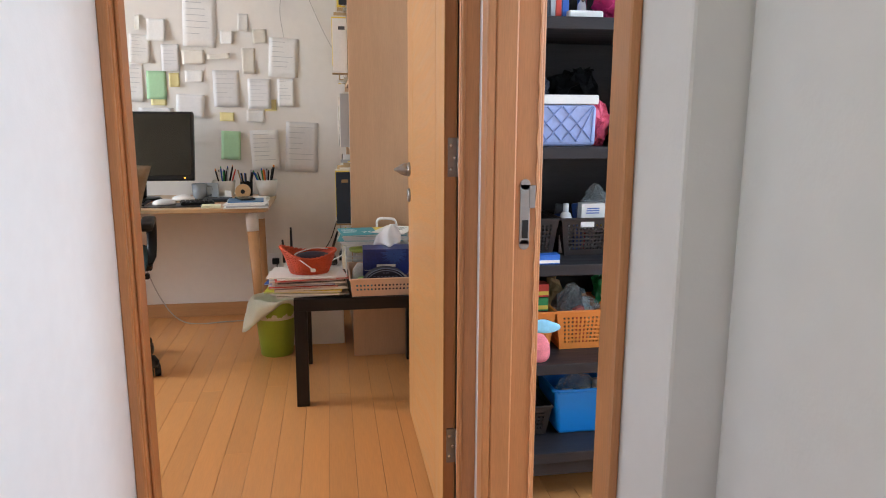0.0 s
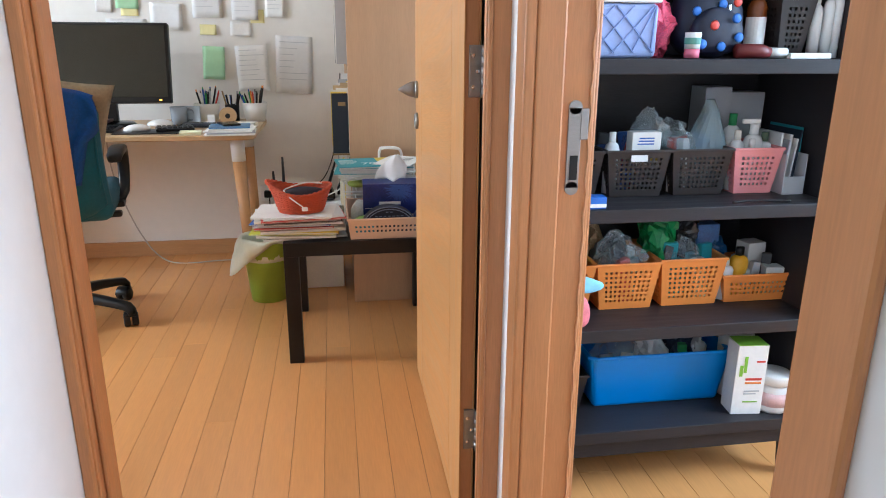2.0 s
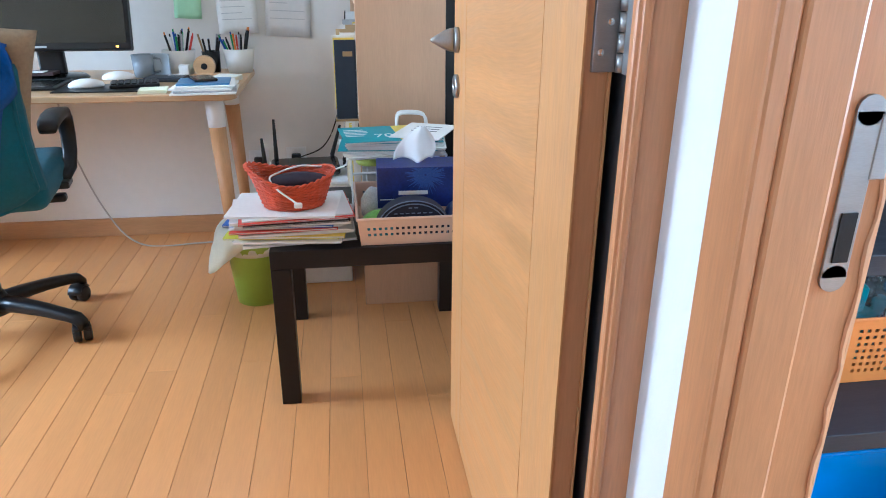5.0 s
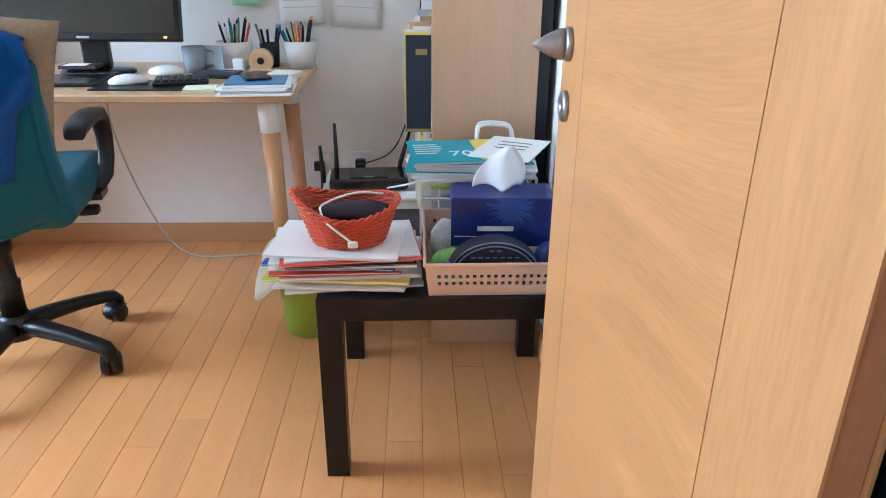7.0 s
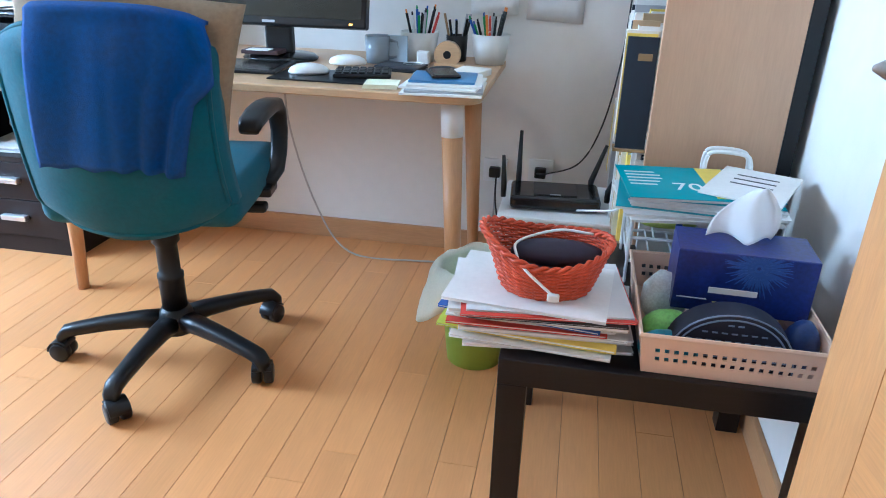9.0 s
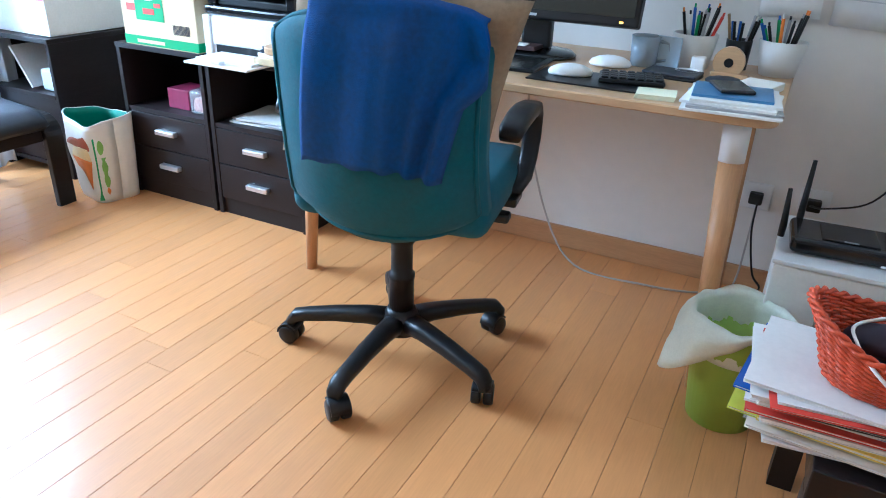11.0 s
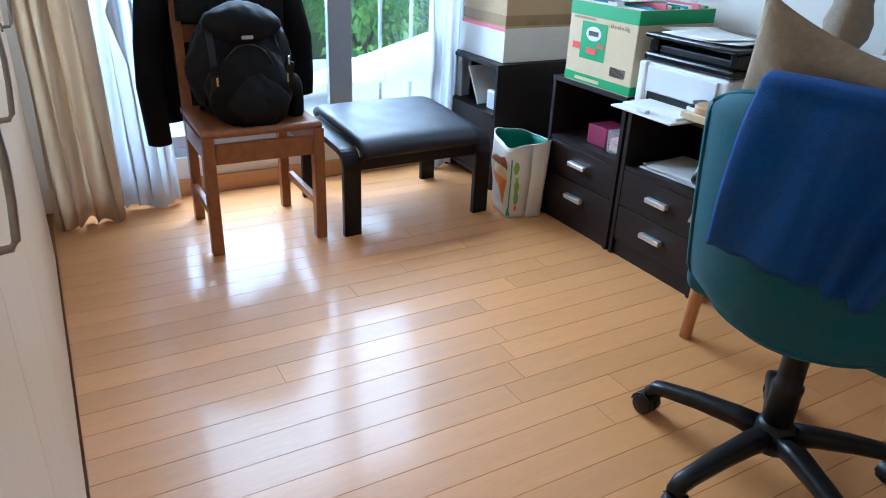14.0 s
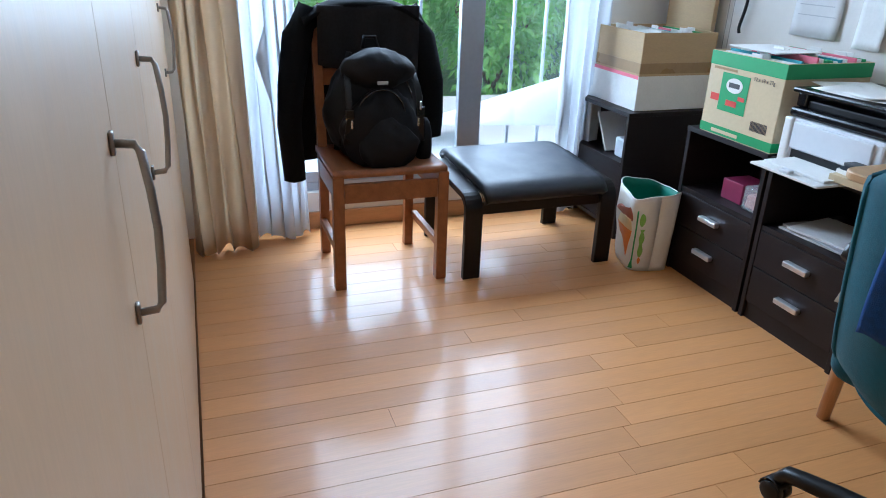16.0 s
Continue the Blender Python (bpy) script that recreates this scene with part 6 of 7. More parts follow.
# ---- store room shelf ----
def store_shelf():
    x0, x1, y0, y1 = 0.475, 1.197, 1.94, 2.32
    s = thing("shelf_unit", label="tall black-brown shelf unit packed with baskets", category="shelf unit")
    for a, b in ((x0, x0 + 0.02), (x1 - 0.02, x1)):
        part("side_panel", box(a, b, y0, y1, 0.12, 1.95, 0.002), SHELFM, s)
    for z in (0.18, 0.457, 0.752, 1.081, 1.424, 1.76):
        part("shelf", box(x0 + 0.02, x1 - 0.02, y0 + 0.002, y1 - 0.008, z - 0.032, z, 0.002), SHELFM, s)
    part("top", box(x0, x1, y0, y1, 1.951, 1.975, 0.002), SHELFM, s)
    part("back_panel", box(x0 + 0.02, x1 - 0.02, y1 - 0.008, y1, 0.15, 1.95), SHELFM, s)
    part("rail", box(x0 + 0.03, x1 - 0.03, y0 + 0.02, y0 + 0.04, 0.10, 0.147, 0.002), SHELFM, s)
    for x in (x0 + 0.022, x1 - 0.022):
        for y in (y0 + 0.03, y1 - 0.03):
            part("leg", tube([(x, y, 0.0), (x, y, 0.12)], 0.02, 4, radii=[0.017, 0.03]), SHELFM, s)
    return s


store_shelf()
standing = set(bpy.data.objects)
BRN = mat("dark_brown_plastic", (0.030, 0.022, 0.020), 0.4, vary=0.08, spec=0.35)
ORG = mat("orange_plastic", (0.82, 0.26, 0.05), 0.4, vary=0.05)
PNK = mat("pink_plastic", (0.80, 0.28, 0.28), 0.4, vary=0.04)
SKY = mat("blue_plastic", (0.0, 0.22, 0.66), 0.35, vary=0.04)
FILM = clear("bag_film", (0.55, 0.62, 0.64), 0.12, 0.26)
FILMW = clear("white_film", (0.80, 0.82, 0.82), 0.3, 0.75)
L1, L2, L3, L4, L5 = 0.1805, 0.4575, 0.7525, 1.0815, 1.4245
for a, b in ((0.50, 0.612), (0.62, 0.772), (0.776, 0.925)):
    crate("brown_basket", a, b, 1.985, 2.24, L3, 0.112, BRN, "dark brown perforated basket of small packets", "brown shelf baskets", cell=0.0062)
tagged(part("label_tag", box(0.675, 0.715, 1.9815, 1.9835, L3 + 0.088, L3 + 0.104, 0.001), PAPER), "white tag on the brown basket", "label")
crate("pink_basket", 0.928, 1.052, 1.985, 2.2, L3, 0.112, PNK, "pink perforated basket of toiletries", cell=0.0066)
for i, (a, b, h) in enumerate(((0.49, 0.612, 0.122), (0.616, 0.776, 0.122), (0.778, 0.948, 0.126), (0.945, 1.145, 0.075))):
    crate("orange_basket", a, b, 1.985 + 0.004 * i, 2.24, L2, h, ORG, ("orange perforated basket of packets", "orange perforated basket of clear bags", "orange perforated basket with a green packet", "low orange basket of bottles")[i], "orange shelf baskets", cell=0.0066)
crate("brown_basket", 0.50, 0.612, 1.99, 2.2, L1, 0.095, BRN, "dark brown perforated basket beside the blue tub", "brown shelf baskets", cell=0.0066)


def tub():
    t = thing("blue_tub", label="bright blue rectangular plastic tub of bags", category="tub")
    x0, x1, y0, y1, z, h, tp_ = 0.618, 0.985, 1.985, 2.22, L1, 0.145, 0.018
    lo = [(x0 + tp_, y0 + tp_), (x1 - tp_, y0 + tp_), (x1 - tp_, y1 - tp_), (x0 + tp_, y1 - tp_)]
    hi = [(x0, y0), (x1, y0), (x1, y1), (x0, y1)]
    bm = bmesh.new()
    a = [bm.verts.new((x, y, z)) for x, y in lo]
    c = [bm.verts.new((x, y, z + h)) for x, y in hi]
    fs = [bm.faces.new(a[::-1])] + [bm.faces.new((a[k], a[(k + 1) % 4], c[(k + 1) % 4], c[k])) for k in range(4)]
    bmesh.ops.bevel(bm, geom=[e for e in bm.edges if len(e.link_faces) == 2], offset=0.010, segments=3, profile=0.5, affect="EDGES")
    bmesh.ops.solidify(bm, geom=bm.faces[:], thickness=-0.003)
    part("tub", bm, SKY, t, smooth=False)
    part("rim", tube([(x0 + 0.012, y0 - 0.002, z + h), (x1 - 0.012, y0 - 0.002, z + h), (x1 + 0.002, y0 + 0.012, z + h), (x1 + 0.002, y1, z + h), (x0 - 0.002, y1, z + h), (x0 - 0.002, y0 + 0.012, z + h)], 0.006, 8, closed=True), SKY, t)
    return t


tub()


def crumple(name, w, d, h, at, material, label, seed, category="plastic bag", amp=0.02):
    o = tagged(part(name, lumpy(lumpy(soft_body(w, d, h, (0, 0, 0), amp, 2.2, seed, 20), amp * 0.7, 38, seed), amp * 0.4, 90, seed), material, smooth=False), label, category)
    o.matrix_basis = pose(*at, 0, 0, 90)
    return o


# soft_body is w across y and d across x; turned by a quarter so that w runs along x
def stuff_in(name, x0, x1, y, z, h, material, label, seed, category="plastic bag"):
    return crumple(name, 0.9 * (x1 - x0), 0.13, h, ((x0 + x1) / 2, max(y, 2.085), z), material, label, seed, category, amp=0.18 * h)


stuff_in("plastic_bag", 0.65, 0.80, 2.10, L1 + 0.02, 0.15, FILM, "crumpled clear bag in the blue tub", 3)
stuff_in("plastic_bag", 0.78, 0.86, 2.10, L1 + 0.02, 0.15, FILMW, "crumpled white bag in the blue tub", 5)
stuff_in("dark_cloth", 0.84, 0.96, 2.10, L1 + 0.02, 0.15, mat("navy_cloth", (0.01, 0.03, 0.06), 0.8, vary=0.4), "navy cloth in the blue tub", 7, "cloth")
stuff_in("cotton_ball", 0.90, 0.95, 2.06, L1 + 0.08, 0.08, FILMW, "white cotton pad pack in the tub", 9, "cotton")
stuff_in("plastic_bag", 0.63, 0.76, 2.09, L2 + 0.02, 0.15, FILM, "crumpled clear bag in the orange basket", 11)
stuff_in("grey_packet", 0.64, 0.75, 2.13, L2 + 0.02, 0.15, mat("smoke_bag", (0.12, 0.12, 0.13), 0.3, vary=0.5), "dark grey packet in the orange basket", 12, "packet")
stuff_in("plastic_bag", 0.80, 0.94, 2.07, L2 + 0.02, 0.14, FILM, "crumpled clear bag in the orange basket", 15)
stuff_in("green_packet", 0.77, 0.86, 2.14, L2 + 0.03, 0.19, mat("green_foil", (0.01, 0.25, 0.07), 0.3, vary=0.3, scale=20), "green foil packet in the orange basket", 17, "packet")
stuff_in("black_packet", 0.84, 0.93, 2.16, L2 + 0.03, 0.19, mat("black_foil", (0.03, 0.03, 0.035), 0.25, vary=0.8, scale=40), "black and white packet in the basket", 18, "packet")
stuff_in("brown_packet", 0.62, 0.66, 2.19, L2 + 0.03, 0.17, CARTON, "brown packet at the shelf back", 19, "packet")
stuff_in("plastic_bag", 0.78, 0.87, 2.10, L3 + 0.02, 0.17, FILM, "clear bag bulging from the brown basket", 21)
stuff_in("plastic_bag", 0.70, 0.80, 2.10, L3 + 0.05, 0.14, FILM, "clear bag over the brown baskets", 22)
bg = tagged(part("clear_bag", lumpy(lathe([(0.0, 0), (0.06, 0.0), (0.058, 0.07), (0.045, 0.13), (0.025, 0.19), (0.012, 0.22), (0, 0.221)], 20), 0.012, 18, 4), clear("blue_film", (0.42, 0.56, 0.62), 0.12, 0.5)), "pale blue clear bag standing in the basket", "plastic bag")
bg.matrix_basis = pose(0.90, 2.09, L3 + 0.004)


def bottle(name, x, y, z, r, h, material, cap, label, pump=False):
    b = thing(name, (x, y, z), label=label, category="bottle")
    part("body", lathe([(0, 0), (r, 0.001), (r, h * 0.72), (r * 0.8, h * 0.80), (r * 0.42, h * 0.84), (0, h * 0.84)], 20), material, b, smooth=True)
    part("cap", lathe([(r * 0.45, h * 0.84), (r * 0.45, h), (0, h)], 16), cap, b, smooth=True)
    if pump:
        part("pump_head", box(-0.032, 0.012, -0.007, 0.007, h, h + 0.012, 0.003), cap, b)
    return b


bottle("pump_bottle", 1.00, 2.05, L3 + 0.004, 0.024, 0.165, WHITEP, WHITEP, "white pump bottle in the pink basket", True)
bottle("white_bottle", 0.955, 2.04, L3 + 0.004, 0.019, 0.15, WHITEP, CREAM, "small cream bottle in the pink basket")
bottle("white_bottle", 0.97, 2.11, L3 + 0.004, 0.022, 0.185, WHITEP, GREENP, "white bottle with green cap in basket")
bottle("white_bottle", 1.035, 2.06, L3 + 0.004, 0.02, 0.142, WHITEP, mat("green_cap", (0.10, 0.16, 0.10), 0.5), "white jar with dark green lid")
bottle("white_bottle", 0.985, 2.02, L3 + 0.004, 0.018, 0.13, WHITEP, WHITEP, "short white bottle in the pink basket")
bottle("white_bottle", 0.645, 2.04, L3 + 0.004, 0.018, 0.15, WHITEP, WHITEP, "white nozzle bottle in the brown basket")
bottle("white_bottle", 0.965, 2.04, L2 + 0.004, 0.022, 0.11, WHITEP, WHITEP, "white round bottle in the orange basket")
bottle("yellow_bottle", 1.01, 2.06, L2 + 0.004, 0.024, 0.135, mat("orange_yellow", (0.80, 0.40, 0.02), 0.4), DARK, "orange-yellow bottle in the orange basket")
stuff_in("white_packet", 0.99, 1.06, 2.04, L2 + 0.02, 0.085, FILMW, "white wrapped packet in the basket", 31, "packet")
stuff_in("blue_packet", 0.96, 1.02, 2.17, L2 + 0.03, 0.14, mat("blue_foil", (0.01, 0.09, 0.22), 0.35), "blue packet at the basket back", 33, "packet")


def small_box(name, x0, x1, y0, y1, z, h, material, label, band=None, a=0):
    b = thing(name, ((x0 + x1) / 2, (y0 + y1) / 2, z), a, label=label, category="box")
    w, d = (x1 - x0) / 2, (y1 - y0) / 2
    part("carton", box(-w, w, -d, d, 0, h, 0.0015), material, b)
    if band:
        part("printed_band", box(-w + 0.001, w - 0.001, -d - 0.0012, -d - 0.0002, h * 0.15, h * 0.45), band, b)
    return b


sb = small_box("medicine_box", 0.685, 0.755, 2.015, 2.06, L3 + 0.07, 0.085, PAPER, "white and yellow medicine box in basket", YEL)
for q in range(3):
    part("print_bar", box(-0.022 + q * 0.002, 0.018, -0.0237, -0.0227, 0.055 + q * 0.007, 0.058 + q * 0.007), BLUEP, sb)
small_box("dark_box", 0.93, 1.0, 2.2, 2.3, L3, 0.25, GREY, "grey card divider at the shelf back")
small_box("dark_box", 1.005, 1.10, 2.22, 2.3, L3, 0.235, GREY, "grey card divider at the shelf back")
small_box("blue_box", 0.92, 0.98, 2.13, 2.2, L2 + 0.003, 0.185, mat("blue_orange_box", (0.03, 0.12, 0.32), 0.4, vary=0.4, scale=20), "blue and orange box in the basket", ORG)
small_box("white_box", 1.045, 1.10, 2.10, 2.16, L2 + 0.003, 0.135, NOTEP, "small white carton in the orange basket", None, 10)
small_box("white_box", 1.075, 1.12, 2.02, 2.07, L2 + 0.003, 0.085, PAPER, "small white carton in the orange basket", GREY, -12)
small_box("red_box", 0.515, 0.60, 2.03, 2.09, L2 + 0.07, 0.045, REDP, "red and yellow tea box", YEL)
small_box("green_box", 0.515, 0.60, 2.03, 2.09, L2 + 0.118, 0.042, GREENP, "bright green tea box", YEL)
small_box("red_box", 0.515, 0.60, 2.03, 2.09, L2 + 0.163, 0.04, REDP, "red tea box on top", YEL)
small_box("blue_box", 0.52, 0.615, 1.95, 1.984, L3 + 0.0, 0.028, mat("blue_card", (0.02, 0.13, 0.5), 0.4), "flat blue and white box at the shelf edge", PAPER)
hb = thing("hanging_bag", (0.565, 1.965, L2 + 0.0), label="pink and light blue bag hanging from basket", category="bag")
part("lower", soft_body(0.012, 0.07, 0.09, (0, 0, 0.0), 0.004, 3, 2, 10), mat("pink_dots", (0.78, 0.22, 0.26), 0.5, vary=0.4, scale=40), hb, smooth=True)
part("upper", lumpy(soft_body(0.014, 0.11, 0.04, (0.01, 0, 0.09), 0.006, 2.5, 4, 10), 0.004, 40), mat("light_blue_film", (0.25, 0.60, 0.80), 0.3, vary=0.2), hb, smooth=True)
mk = small_box("tall_carton", 1.012, 1.092, 1.975, 2.035, L1, 0.195, PAPER, "tall white carton with green and orange print", None, -6)
part("printed_top", box(-0.038, 0.038, -0.03, 0.03, 0.1952, 0.1965), mat("print_lime", (0.22, 0.48, 0.04), 0.5), mk, "lime green top")
for a, b, c, d, mm in ((-0.02, -0.012, 0.12, 0.165, "print_lime"), (-0.030, -0.022, 0.11, 0.14, "print_lime"), (-0.012, 0.03, 0.098, 0.104, "print_red"), (-0.012, 0.03, 0.088, 0.093, "print_orange"), (-0.012, 0.028, 0.066, 0.069, "print_grey"), (-0.012, 0.02, 0.058, 0.061, "print_grey"), (-0.012, 0.026, 0.035, 0.038, "print_lime"), (0.012, 0.034, 0.148, 0.153, "print_red")):
    part("print_bar", box(a, b, -0.0315, -0.0302, c, d), MATS[mm], mk)
tagged(part("tissue_roll", lumpy(lathe([(0.0, 0.001), (0.042, 0.001), (0.045, 0.02), (0.045, 0.165), (0.04, 0.18), (0.0, 0.18)], 24, at=(1.078, 2.10, L1)), 0.004, 30), WHITEP, smooth=True), "white wrapped paper roll", "paper roll")
stuff_in("white_wrap", 1.10, 1.17, 2.19, L1, 0.19, FILMW, "white plastic wrap behind the carton", 41)
jr = thing("white_jar", (1.135, 2.0, L1), label="white screw-top jar with a pink label", category="jar")
part("jar", lathe([(0, 0), (0.040, 0.001), (0.042, 0.01), (0.042, 0.072), (0.038, 0.078), (0, 0.078)], 28), WHITEP, jr, smooth=True)
part("lid", lathe([(0.043, 0.079), (0.043, 0.102), (0.040, 0.106), (0, 0.106)], 28), WHITEP, jr, "white ribbed lid", True)
part("label_band", lathe([(0.0424, 0.02), (0.0424, 0.058)], 28), mat("label_pink", (0.74, 0.50, 0.50), 0.6, vary=0.2, scale=40), jr, "pale pink paper label", True)
rp = random.Random(77)
for lv, xa, xb, zb, hmin, hmax in ((L2, 0.635, 0.765, 0.003, 0.10, 0.15), (L2, 0.795, 0.94, 0.003, 0.11, 0.17), (L2, 0.965, 1.13, 0.003, 0.06, 0.12), (L3, 0.63, 0.76, 0.003, 0.10, 0.145), (L3, 0.79, 0.915, 0.003, 0.10, 0.14), (L1, 0.65, 0.96, 0.006, 0.11, 0.15)):
    for k in range(6):
        xx = xa + (xb - xa) * (k + 0.5) / 6
        yy = rp.uniform(2.03, 2.15)
        w = rp.uniform(0.010, 0.020)
        mm = (NAVY, PAPER, GREENP, GREY, BLUEP, CREAM, TEALP, INK, REDP, NOTEP)[rp.randrange(10)]
        o = tagged(part("small_packet", lumpy(box(-w, w, -0.012, 0.012, 0, rp.uniform(hmin, hmax), 0.003), 0.002, 60, k), mm), "small coloured packet standing in a basket", "packet", group="packets in the shelf baskets")
        o.matrix_basis = pose(xx, yy, lv + zb, rp.uniform(-6, 6), rp.uniform(-9, 9), rp.uniform(-35, 35))
# row of magazines and books on the third shelf
mf = thing("magazine_file", label="grey card magazine holder on the shelf", category="magazine holder")
for q in ((1.050, 1.053, 1.965, 2.2), (1.102, 1.105, 1.965, 2.2), (1.053, 1.102, 1.965, 1.968)):
    part("holder_side", box(*q, L3, L3 + (0.10 if q[1] - q[0] < 0.01 else 0.045), 0.001), GREY, mf)
rb = random.Random(12)
x = 1.054
k = 0
while x < 1.105:
    t = rb.uniform(0.003, 0.009)
    h = rb.uniform(0.11, 0.165)
    d = rb.uniform(0.0, 0.03)
    mm = (PAPER, GREY, PAPER, NOTEP, NAVY, PAPER, TEALP, GREY, CARTON, PAPER, BLUEP)[k % 11]
    o = tagged(part("booklet", box(0, t, 2.0 + d, 2.17 + d, 0.0, h, 0.0006, 1), mm), "thin booklet standing on the shelf", "booklet", group="booklets on the shelf")
    o.matrix_basis = pose(x, 0, L3 + 0.0005, 0, rb.uniform(1, 6), 0)
    x += t + 0.0035
    k += 1
sp = thing("comb", (1.0, 1.962, L3 + 0.0005), label="dark plastic comb lying at the shelf edge", category="comb")
part("comb_back", tube(smooth_path([(-0.07, 0, 0.003), (-0.02, 0.004, 0.005), (0.05, 0.0, 0.004), (0.075, -0.004, 0.003)]), 0.003, 6), DARK, sp, smooth=True)
# most of these stand a hand's breadth back from the shelf edge
BACK = Matrix.Translation((0.04, 2.055, 0)) @ Matrix.Diagonal((1.055, 0.80, 1, 1)) @ Matrix.Translation((-0.04, -1.985, 0))
for ob in set(bpy.data.objects) - standing:
    if ob.parent is None and ob.name.split(".")[0] not in ("tall_carton", "white_jar", "hanging_bag", "comb", "tissue_roll", "white_wrap") and "edge" not in ob["label"]:
        ob.matrix_basis = BACK @ ob.matrix_basis
# fourth shelf
lb = thing("lilac_box", label="lilac quilted fabric storage box with white rim", category="storage box")
LIL = mat("lilac_fabric", (0.36, 0.44, 0.72), 0.8, vary=0.12, scale=10, bump=0.2, bscale=60)
part("body", box(0.52, 0.725, 2.0, 2.2, L4 + 0.0, L4 + 0.115, 0.012, 3), LIL, lb)
part("rim", box(0.516, 0.729, 1.997, 2.203, L4 + 0.116, L4 + 0.142, 0.004), PAPER, lb, "white fabric rim")
qm = mat("lilac_quilt", (0.24, 0.32, 0.60), 0.8)
for k in range(5):
    xa = 0.53 + k * 0.045
    part("quilt_line", tube([(xa, 1.9985, L4 + 0.012), (min(xa + 0.09, 0.715), 1.9985, L4 + 0.11)], 0.0022, 5), qm, lb)
    part("quilt_line", tube([(0.715 - k * 0.045, 1.9982, L4 + 0.012), (max(0.625 - k * 0.045, 0.53), 1.9982, L4 + 0.11)], 0.0022, 5), qm, lb)
stuff_in("pink_pouch", 0.70, 0.79, 2.05, L4, 0.15, mat("pink_print_cloth", (0.75, 0.10, 0.18), 0.6, vary=0.4, scale=30), "pink patterned pouch beside the lilac box", 51, "pouch")
stuff_in("black_bag", 0.60, 0.82, 2.19, L4, 0.215, CLOTHB, "black cloth bag at the shelf back", 53, "bag")
stuff_in("cloth_bundle", 0.52, 0.62, 2.13, L4 + 0.12, 0.09, mat("navy_cap", (0.008, 0.012, 0.03), 0.8, vary=0.3), "navy cloth bundle above the lilac box", 55, "cloth")
tb = thing("pink_tube", (0.80, 1.985, L4), label="small pink and white tube", category="tube")
part("cap", lathe([(0, 0), (0.0165, 0.001), (0.0165, 0.02), (0, 0.02)], 16), PINKP, tb, "pink cap", True)
part("tube", lathe([(0.0165, 0.0205), (0.0175, 0.055), (0, 0.055)], 16), PAPER, tb, smooth=True)
part("printed_band", lathe([(0.0176, 0.03), (0.0178, 0.044)], 16), mat("tube_green", (0.10, 0.30, 0.24), 0.5), tb)
kb_ = thing("small_backpack", (0.865, 2.06, L4), label="navy child's backpack with blue dots", category="backpack")
KN = mat("navy_nylon", (0.008, 0.012, 0.035), 0.6, vary=0.3, bump=0.2)
o = part("body", soft_body(0.165, 0.10, 0.19, (0, 0, 0), 0.006, 2.8, 3), KN, kb_, smooth=True)
o.matrix_basis = pose(0, 0, 0, 0, 0, 90)
o = part("pocket", soft_body(0.12, 0.05, 0.10, (-0.055, 0, 0.01), 0.004, 3, 6), KN, kb_, smooth=True)
o.matrix_basis = pose(0, 0, 0, 0, 0, 90)
for i, (dx, dz) in enumerate(((-0.045, 0.03), (0.0, 0.025), (0.04, 0.045), (-0.02, 0.07), (0.03, 0.085), (-0.05, 0.10), (0.01, 0.115), (0.045, 0.12), (-0.025, 0.14))):
    d = part("dot", lathe([(0.011, 0), (0.008, 0.0025), (0, 0.003)], 12), (mat("dot_blue", (0.03, 0.16, 0.55), 0.6), REDP)[i % 4 == 3], kb_, smooth=True)
    d.matrix_basis = pose(dx, -0.081 if dz < 0.1 else -0.052, dz, 90, 0, 0)
part("zip_pull", box(0.02, 0.027, -0.06, -0.056, 0.08, 0.115, 0.002), CHROME, kb_)
bottle("brown_bottle", 0.985, 2.05, L4, 0.022, 0.155, mat("amber_glass", (0.20, 0.05, 0.01), 0.25), WHITEP, "amber bottle with a pale label")
part("label_band", lathe([(0.0224, 0.03), (0.0224, 0.09)], 20), PAPER, bpy.data.objects["brown_bottle"], "pale paper label")
crate("brown_basket", 1.012, 1.10, 2.0, 2.18, L4, 0.13, BRN, "dark brown perforated basket on the upper shelf", "brown shelf baskets", cell=0.0066)
for xx, h in ((1.115, 0.14), (1.145, 0.155), (1.165, 0.17)):
    bottle("white_bottle", xx, 2.02, L4, 0.013, h, WHITEP, WHITEP, "slim white bottle on the upper shelf")
tr = thing("hair_tool", (0.95, 1.975, L4), label="red and white small hair tool", category="tool")
part("body", tube([(-0.05, 0, 0.016), (0.01, 0, 0.016), (0.03, 0, 0.013)], 0.015, 12, radii=[0.016, 0.015, 0.011]), mat("dark_red", (0.16, 0.02, 0.02), 0.4), tr, smooth=True)
part("tip", tube([(0.03, 0, 0.013), (0.07, 0, 0.012)], 0.011, 12), WHITEP, tr, smooth=True)
small_box("white_tray", 1.02, 1.12, 1.955, 1.985, L4, 0.012, WHITEP, "flat white tray at the shelf edge")
# fifth shelf
x, k = 0.50, 0
while x < 0.62:
    t = rb.uniform(0.012, 0.022)
    b = thing("book", (x, 2.0, L5 + 0.0005), label="book standing on the upper shelf", category="book", group="books on the upper shelf")
    mm = (BLUEP, PAPER, YEL, NAVY, GREY, REDP)[k % 6]
    part("cover", box(0, t, 0, 0.16, 0, 0.19 + 0.02 * math.sin(k * 3), 0.001), mm, b)
    x += t + 0.002
    k += 1
wt = thing("white_device", (0.675, 2.02, L5), label="white and chrome desk device", category="device")
part("foot", box(-0.05, 0.05, -0.04, 0.04, 0, 0.022, 0.006), WHITEP, wt)
part("stem", tube([(0, 0, 0.022), (0, 0, 0.14)], 0.013, 16), CHROME, wt, smooth=True)
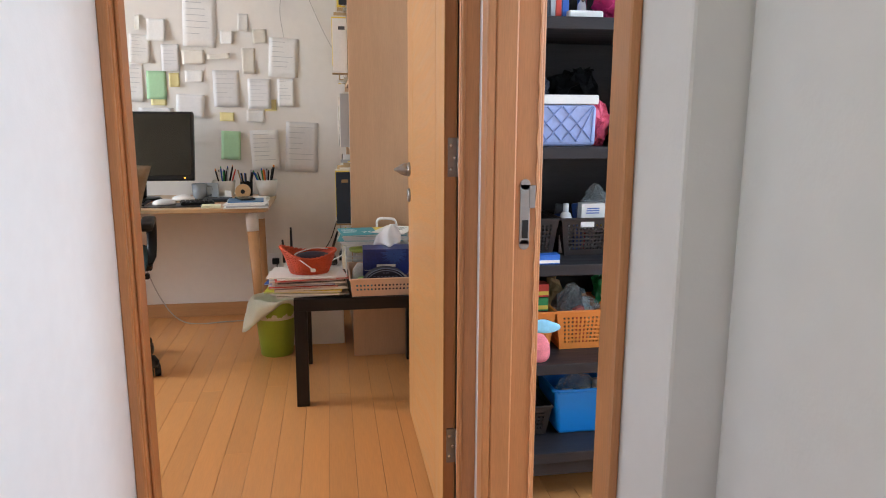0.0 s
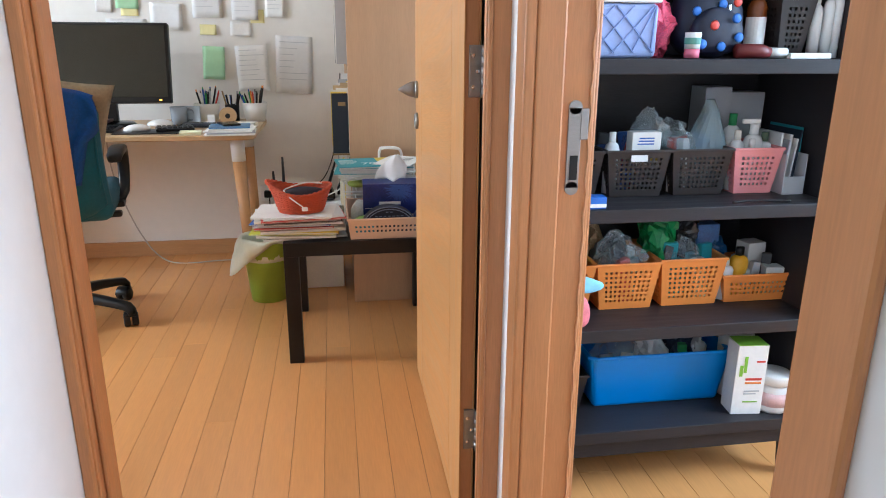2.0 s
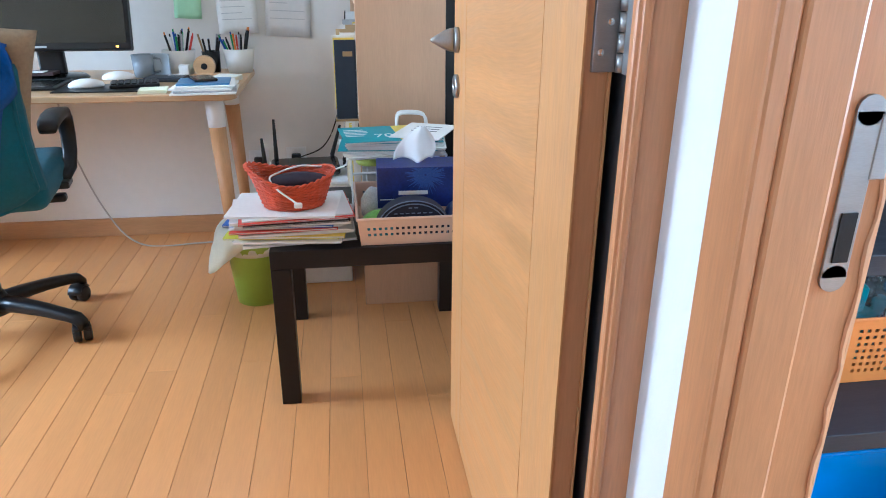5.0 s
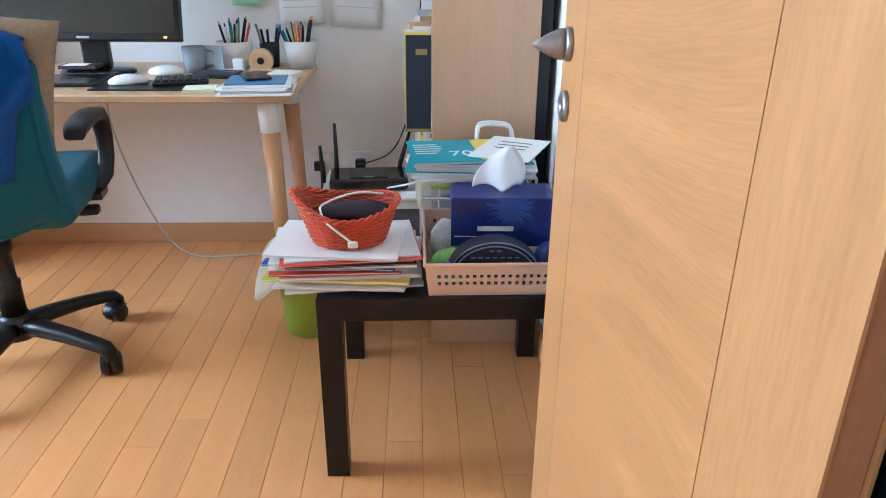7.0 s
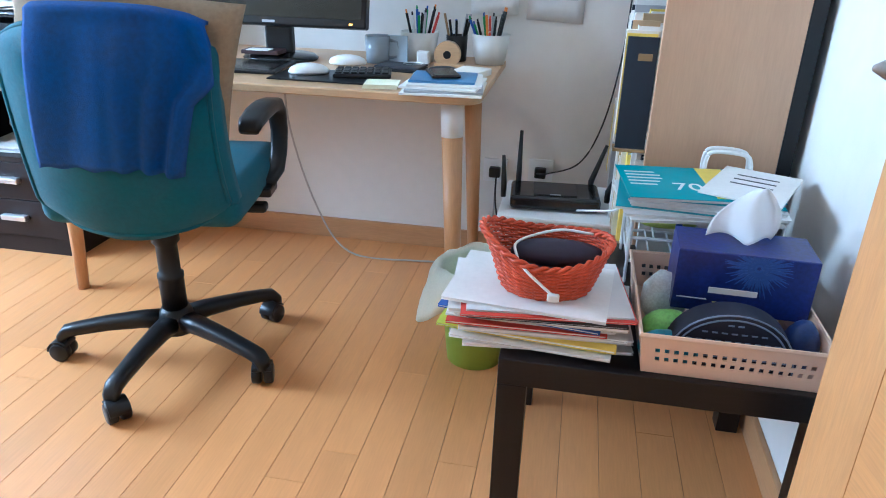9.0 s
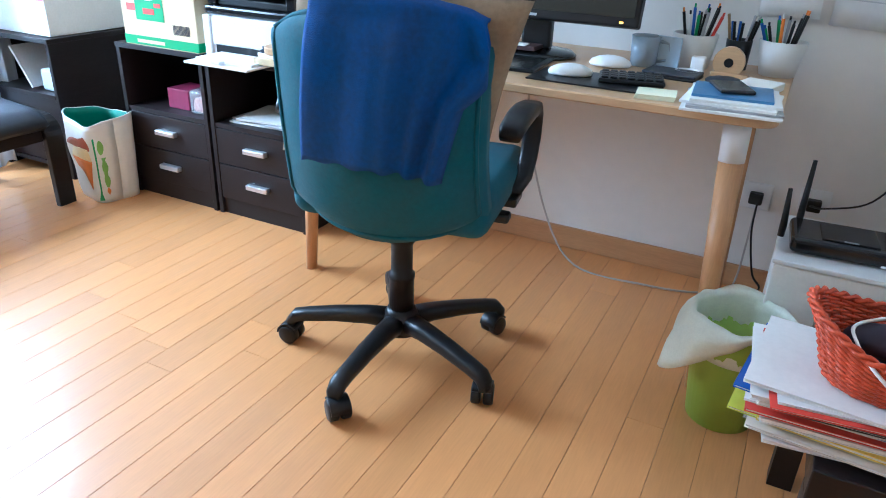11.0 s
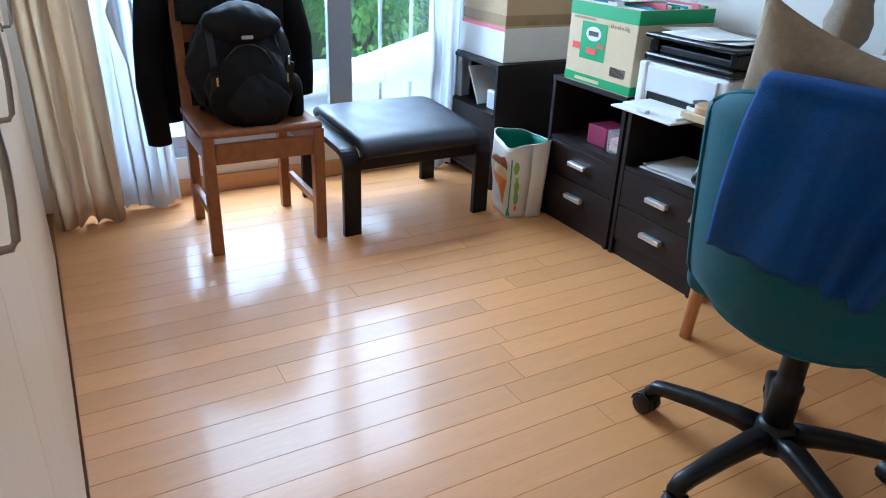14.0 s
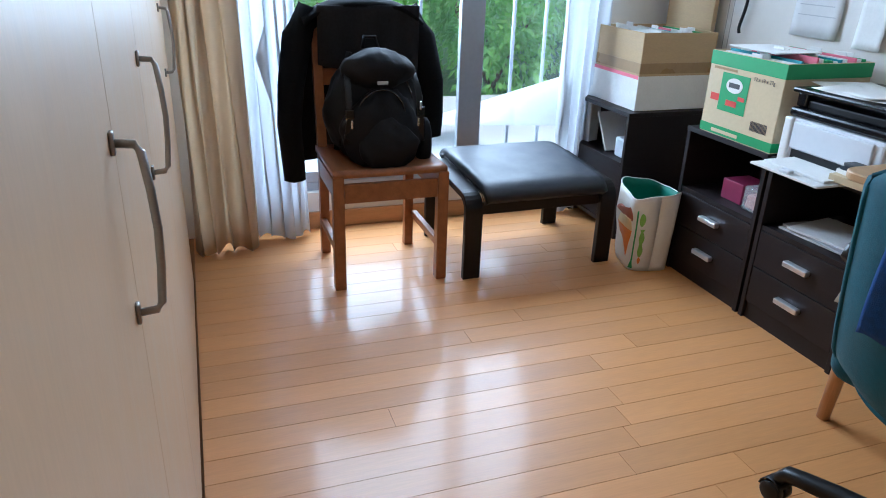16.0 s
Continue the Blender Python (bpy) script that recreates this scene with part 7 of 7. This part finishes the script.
stuff_in("magenta_pouch", 0.73, 0.90, 2.06, L5, 0.13, mat("magenta_cloth", (0.55, 0.02, 0.13), 0.6, vary=0.2), "bright magenta pouch on the upper shelf", 61, "pouch")
# beside the shelf
tagged(part("wood_panel", box(1.30, 1.585, 2.31, 2.355, 0, 2.0, 0.003), BEECH), "orange-brown wooden panel behind the shelf", "panel")
dc = thing("dark_cabinet", label="low dark cabinet beyond the shelf", category="cabinet")
part("carcass", box(1.59, 2.3, 2.0, 2.35, 0.03, 0.62, 0.003), SHELFM, dc)
part("plinth", box(1.60, 2.29, 2.02, 2.34, 0.0, 0.03), SHELFM, dc)
part("shelf_edge", box(1.585, 2.3, 1.995, 2.0, 0.25, 0.27), GREY, dc)


# ---- outside ----
PAVE = mat("terrace_stone", (0.74, 0.73, 0.70), 0.8, vary=0.1, scale=2, bump=0.1)
LAWN = mat("lawn", (0.09, 0.20, 0.045), 0.9, vary=0.4, scale=4)
structure("ground", box(-60, 60, -60, 60, -0.40, -0.14), LAWN, "green lawn round the house", "ground")
structure("terrace", box(-6.5, -3.64, -1.0, 8.0, -0.14, -0.03, 0.01), PAVE, "pale stone terrace outside the garden doors", "terrace")
LEAF = lets_light(mat("shrub_leaf", (0.22, 0.46, 0.10), 0.4, vary=0.6, scale=3), (0.42, 0.78, 0.16), 0.5)
BARK = mat("bark", (0.16, 0.11, 0.07), 0.9, vary=0.3, bump=0.3)


def shrub(at, r, h, seed, count=3600, leaf=0.085):
    rnd = random.Random(seed)
    s = thing("shrub", at, label="dense green garden shrub behind the terrace", category="shrub", group="garden shrubs")
    tr = bmesh.new()
    for k in range(6):
        a = rnd.uniform(0, math.tau)
        tube([(0, 0, -0.02), (0.3 * r * math.cos(a), 0.3 * r * math.sin(a), h * 0.4), (0.7 * r * math.cos(a), 0.7 * r * math.sin(a), h * 0.85)], 0.02, 6, bm=tr, radii=[0.035, 0.022, 0.008])
    part("stems", tr, BARK, s)
    verts, faces = [], []
    blobs = [(Vector((rnd.uniform(-0.6, 0.6) * r, rnd.uniform(-0.6, 0.6) * r, h * rnd.uniform(0.2, 0.9))), rnd.uniform(0.3, 0.55) * r) for _ in range(12)]
    for _ in range(count):
        c, rr = rnd.choice(blobs)
        d = Vector((rnd.gauss(0, 1), rnd.gauss(0, 1), rnd.gauss(0, 1))).normalized()
        p = c + d * rr * rnd.uniform(0.65, 1.05)
        p.z = max(p.z, 0.03)
        L, W = leaf * rnd.uniform(0.7, 1.5), leaf * rnd.uniform(0.25, 0.4)
        t = (d + Vector((rnd.uniform(-1, 1), rnd.uniform(-1, 1), rnd.uniform(-1.2, 0.3)))).normalized()
        w = t.cross(Vector((rnd.uniform(-1, 1), rnd.uniform(-1, 1), 1))).normalized()
        k = len(verts)
        verts += [p, p + t * L * 0.5 + w * W, p + t * L - Vector((0, 0, L * 0.2)), p + t * L * 0.5 - w * W]
        faces.append((k, k + 1, k + 2, k + 3))
    me = bpy.data.meshes.new("foliage")
    me.from_pydata(verts, [], faces)
    me.materials.append(LEAF)
    o = new("foliage", me)
    o.parent = s
    return s


for i, (x, y, r, h) in enumerate(((-7.5, 3.4, 0.9, 1.3), (-7.4, 5.0, 1.0, 1.5), (-7.7, 6.6, 1.2, 2.2), (-7.8, 1.6, 1.3, 2.2), (-9.0, 4.4, 1.4, 2.3), (-9.2, 7.3, 1.6, 3.2), (-9.2, 2.4, 1.6, 3.2), (-8.4, -0.6, 1.6, 3.0), (-10.5, 5.9, 1.8, 3.2))):
    shrub((x, y, -0.14), r, h, 20 + i)


# ---- floor boards, each its own piece, last in the file ----
def floor_boards(name, x0, x1, y0, y1, width, label, seed):
    f = thing(name, label=label, category="floor", kind="structure")
    rnd = random.Random(seed)
    meshes = {}
    x = x0
    while x < x1 - 0.01:
        w = min(width, x1 - x)
        y = y0 - rnd.uniform(0, 0.9)
        while y < y1:
            ln = rnd.choice((1.4, 1.8, 2.2))
            a, b = max(y, y0), min(y + ln, y1)
            if b - a > 0.02:
                key = (round(w, 3), round(b - a, 4))
                if key not in meshes:
                    me = bpy.data.meshes.new("plank")
                    bm = box(0.0005, w - 0.0005, 0.0003, key[1] - 0.0003, -0.012, 0.0, 0.0005, 1)
                    bm.to_mesh(me)
                    bm.free()
                    me.materials.append(PLANK)
                    meshes[key] = me
                p = new("plank", meshes[key])
                p.location = (x, a, 0)
                p.parent = f
            y += ln
        x += w
    return f


floor_boards("floor_study", -3.47, 0.40, 1.94, 4.26, 0.09, "varnished light oak floor boards", 11)
floor_boards("floor_hall", -0.565, 0.45, -2.3, 1.94, 0.09, "varnished light oak floor boards", 12)
floor_boards("floor_store", 0.45, 2.6, -2.3, 2.40, 0.09, "varnished light oak floor boards", 13)
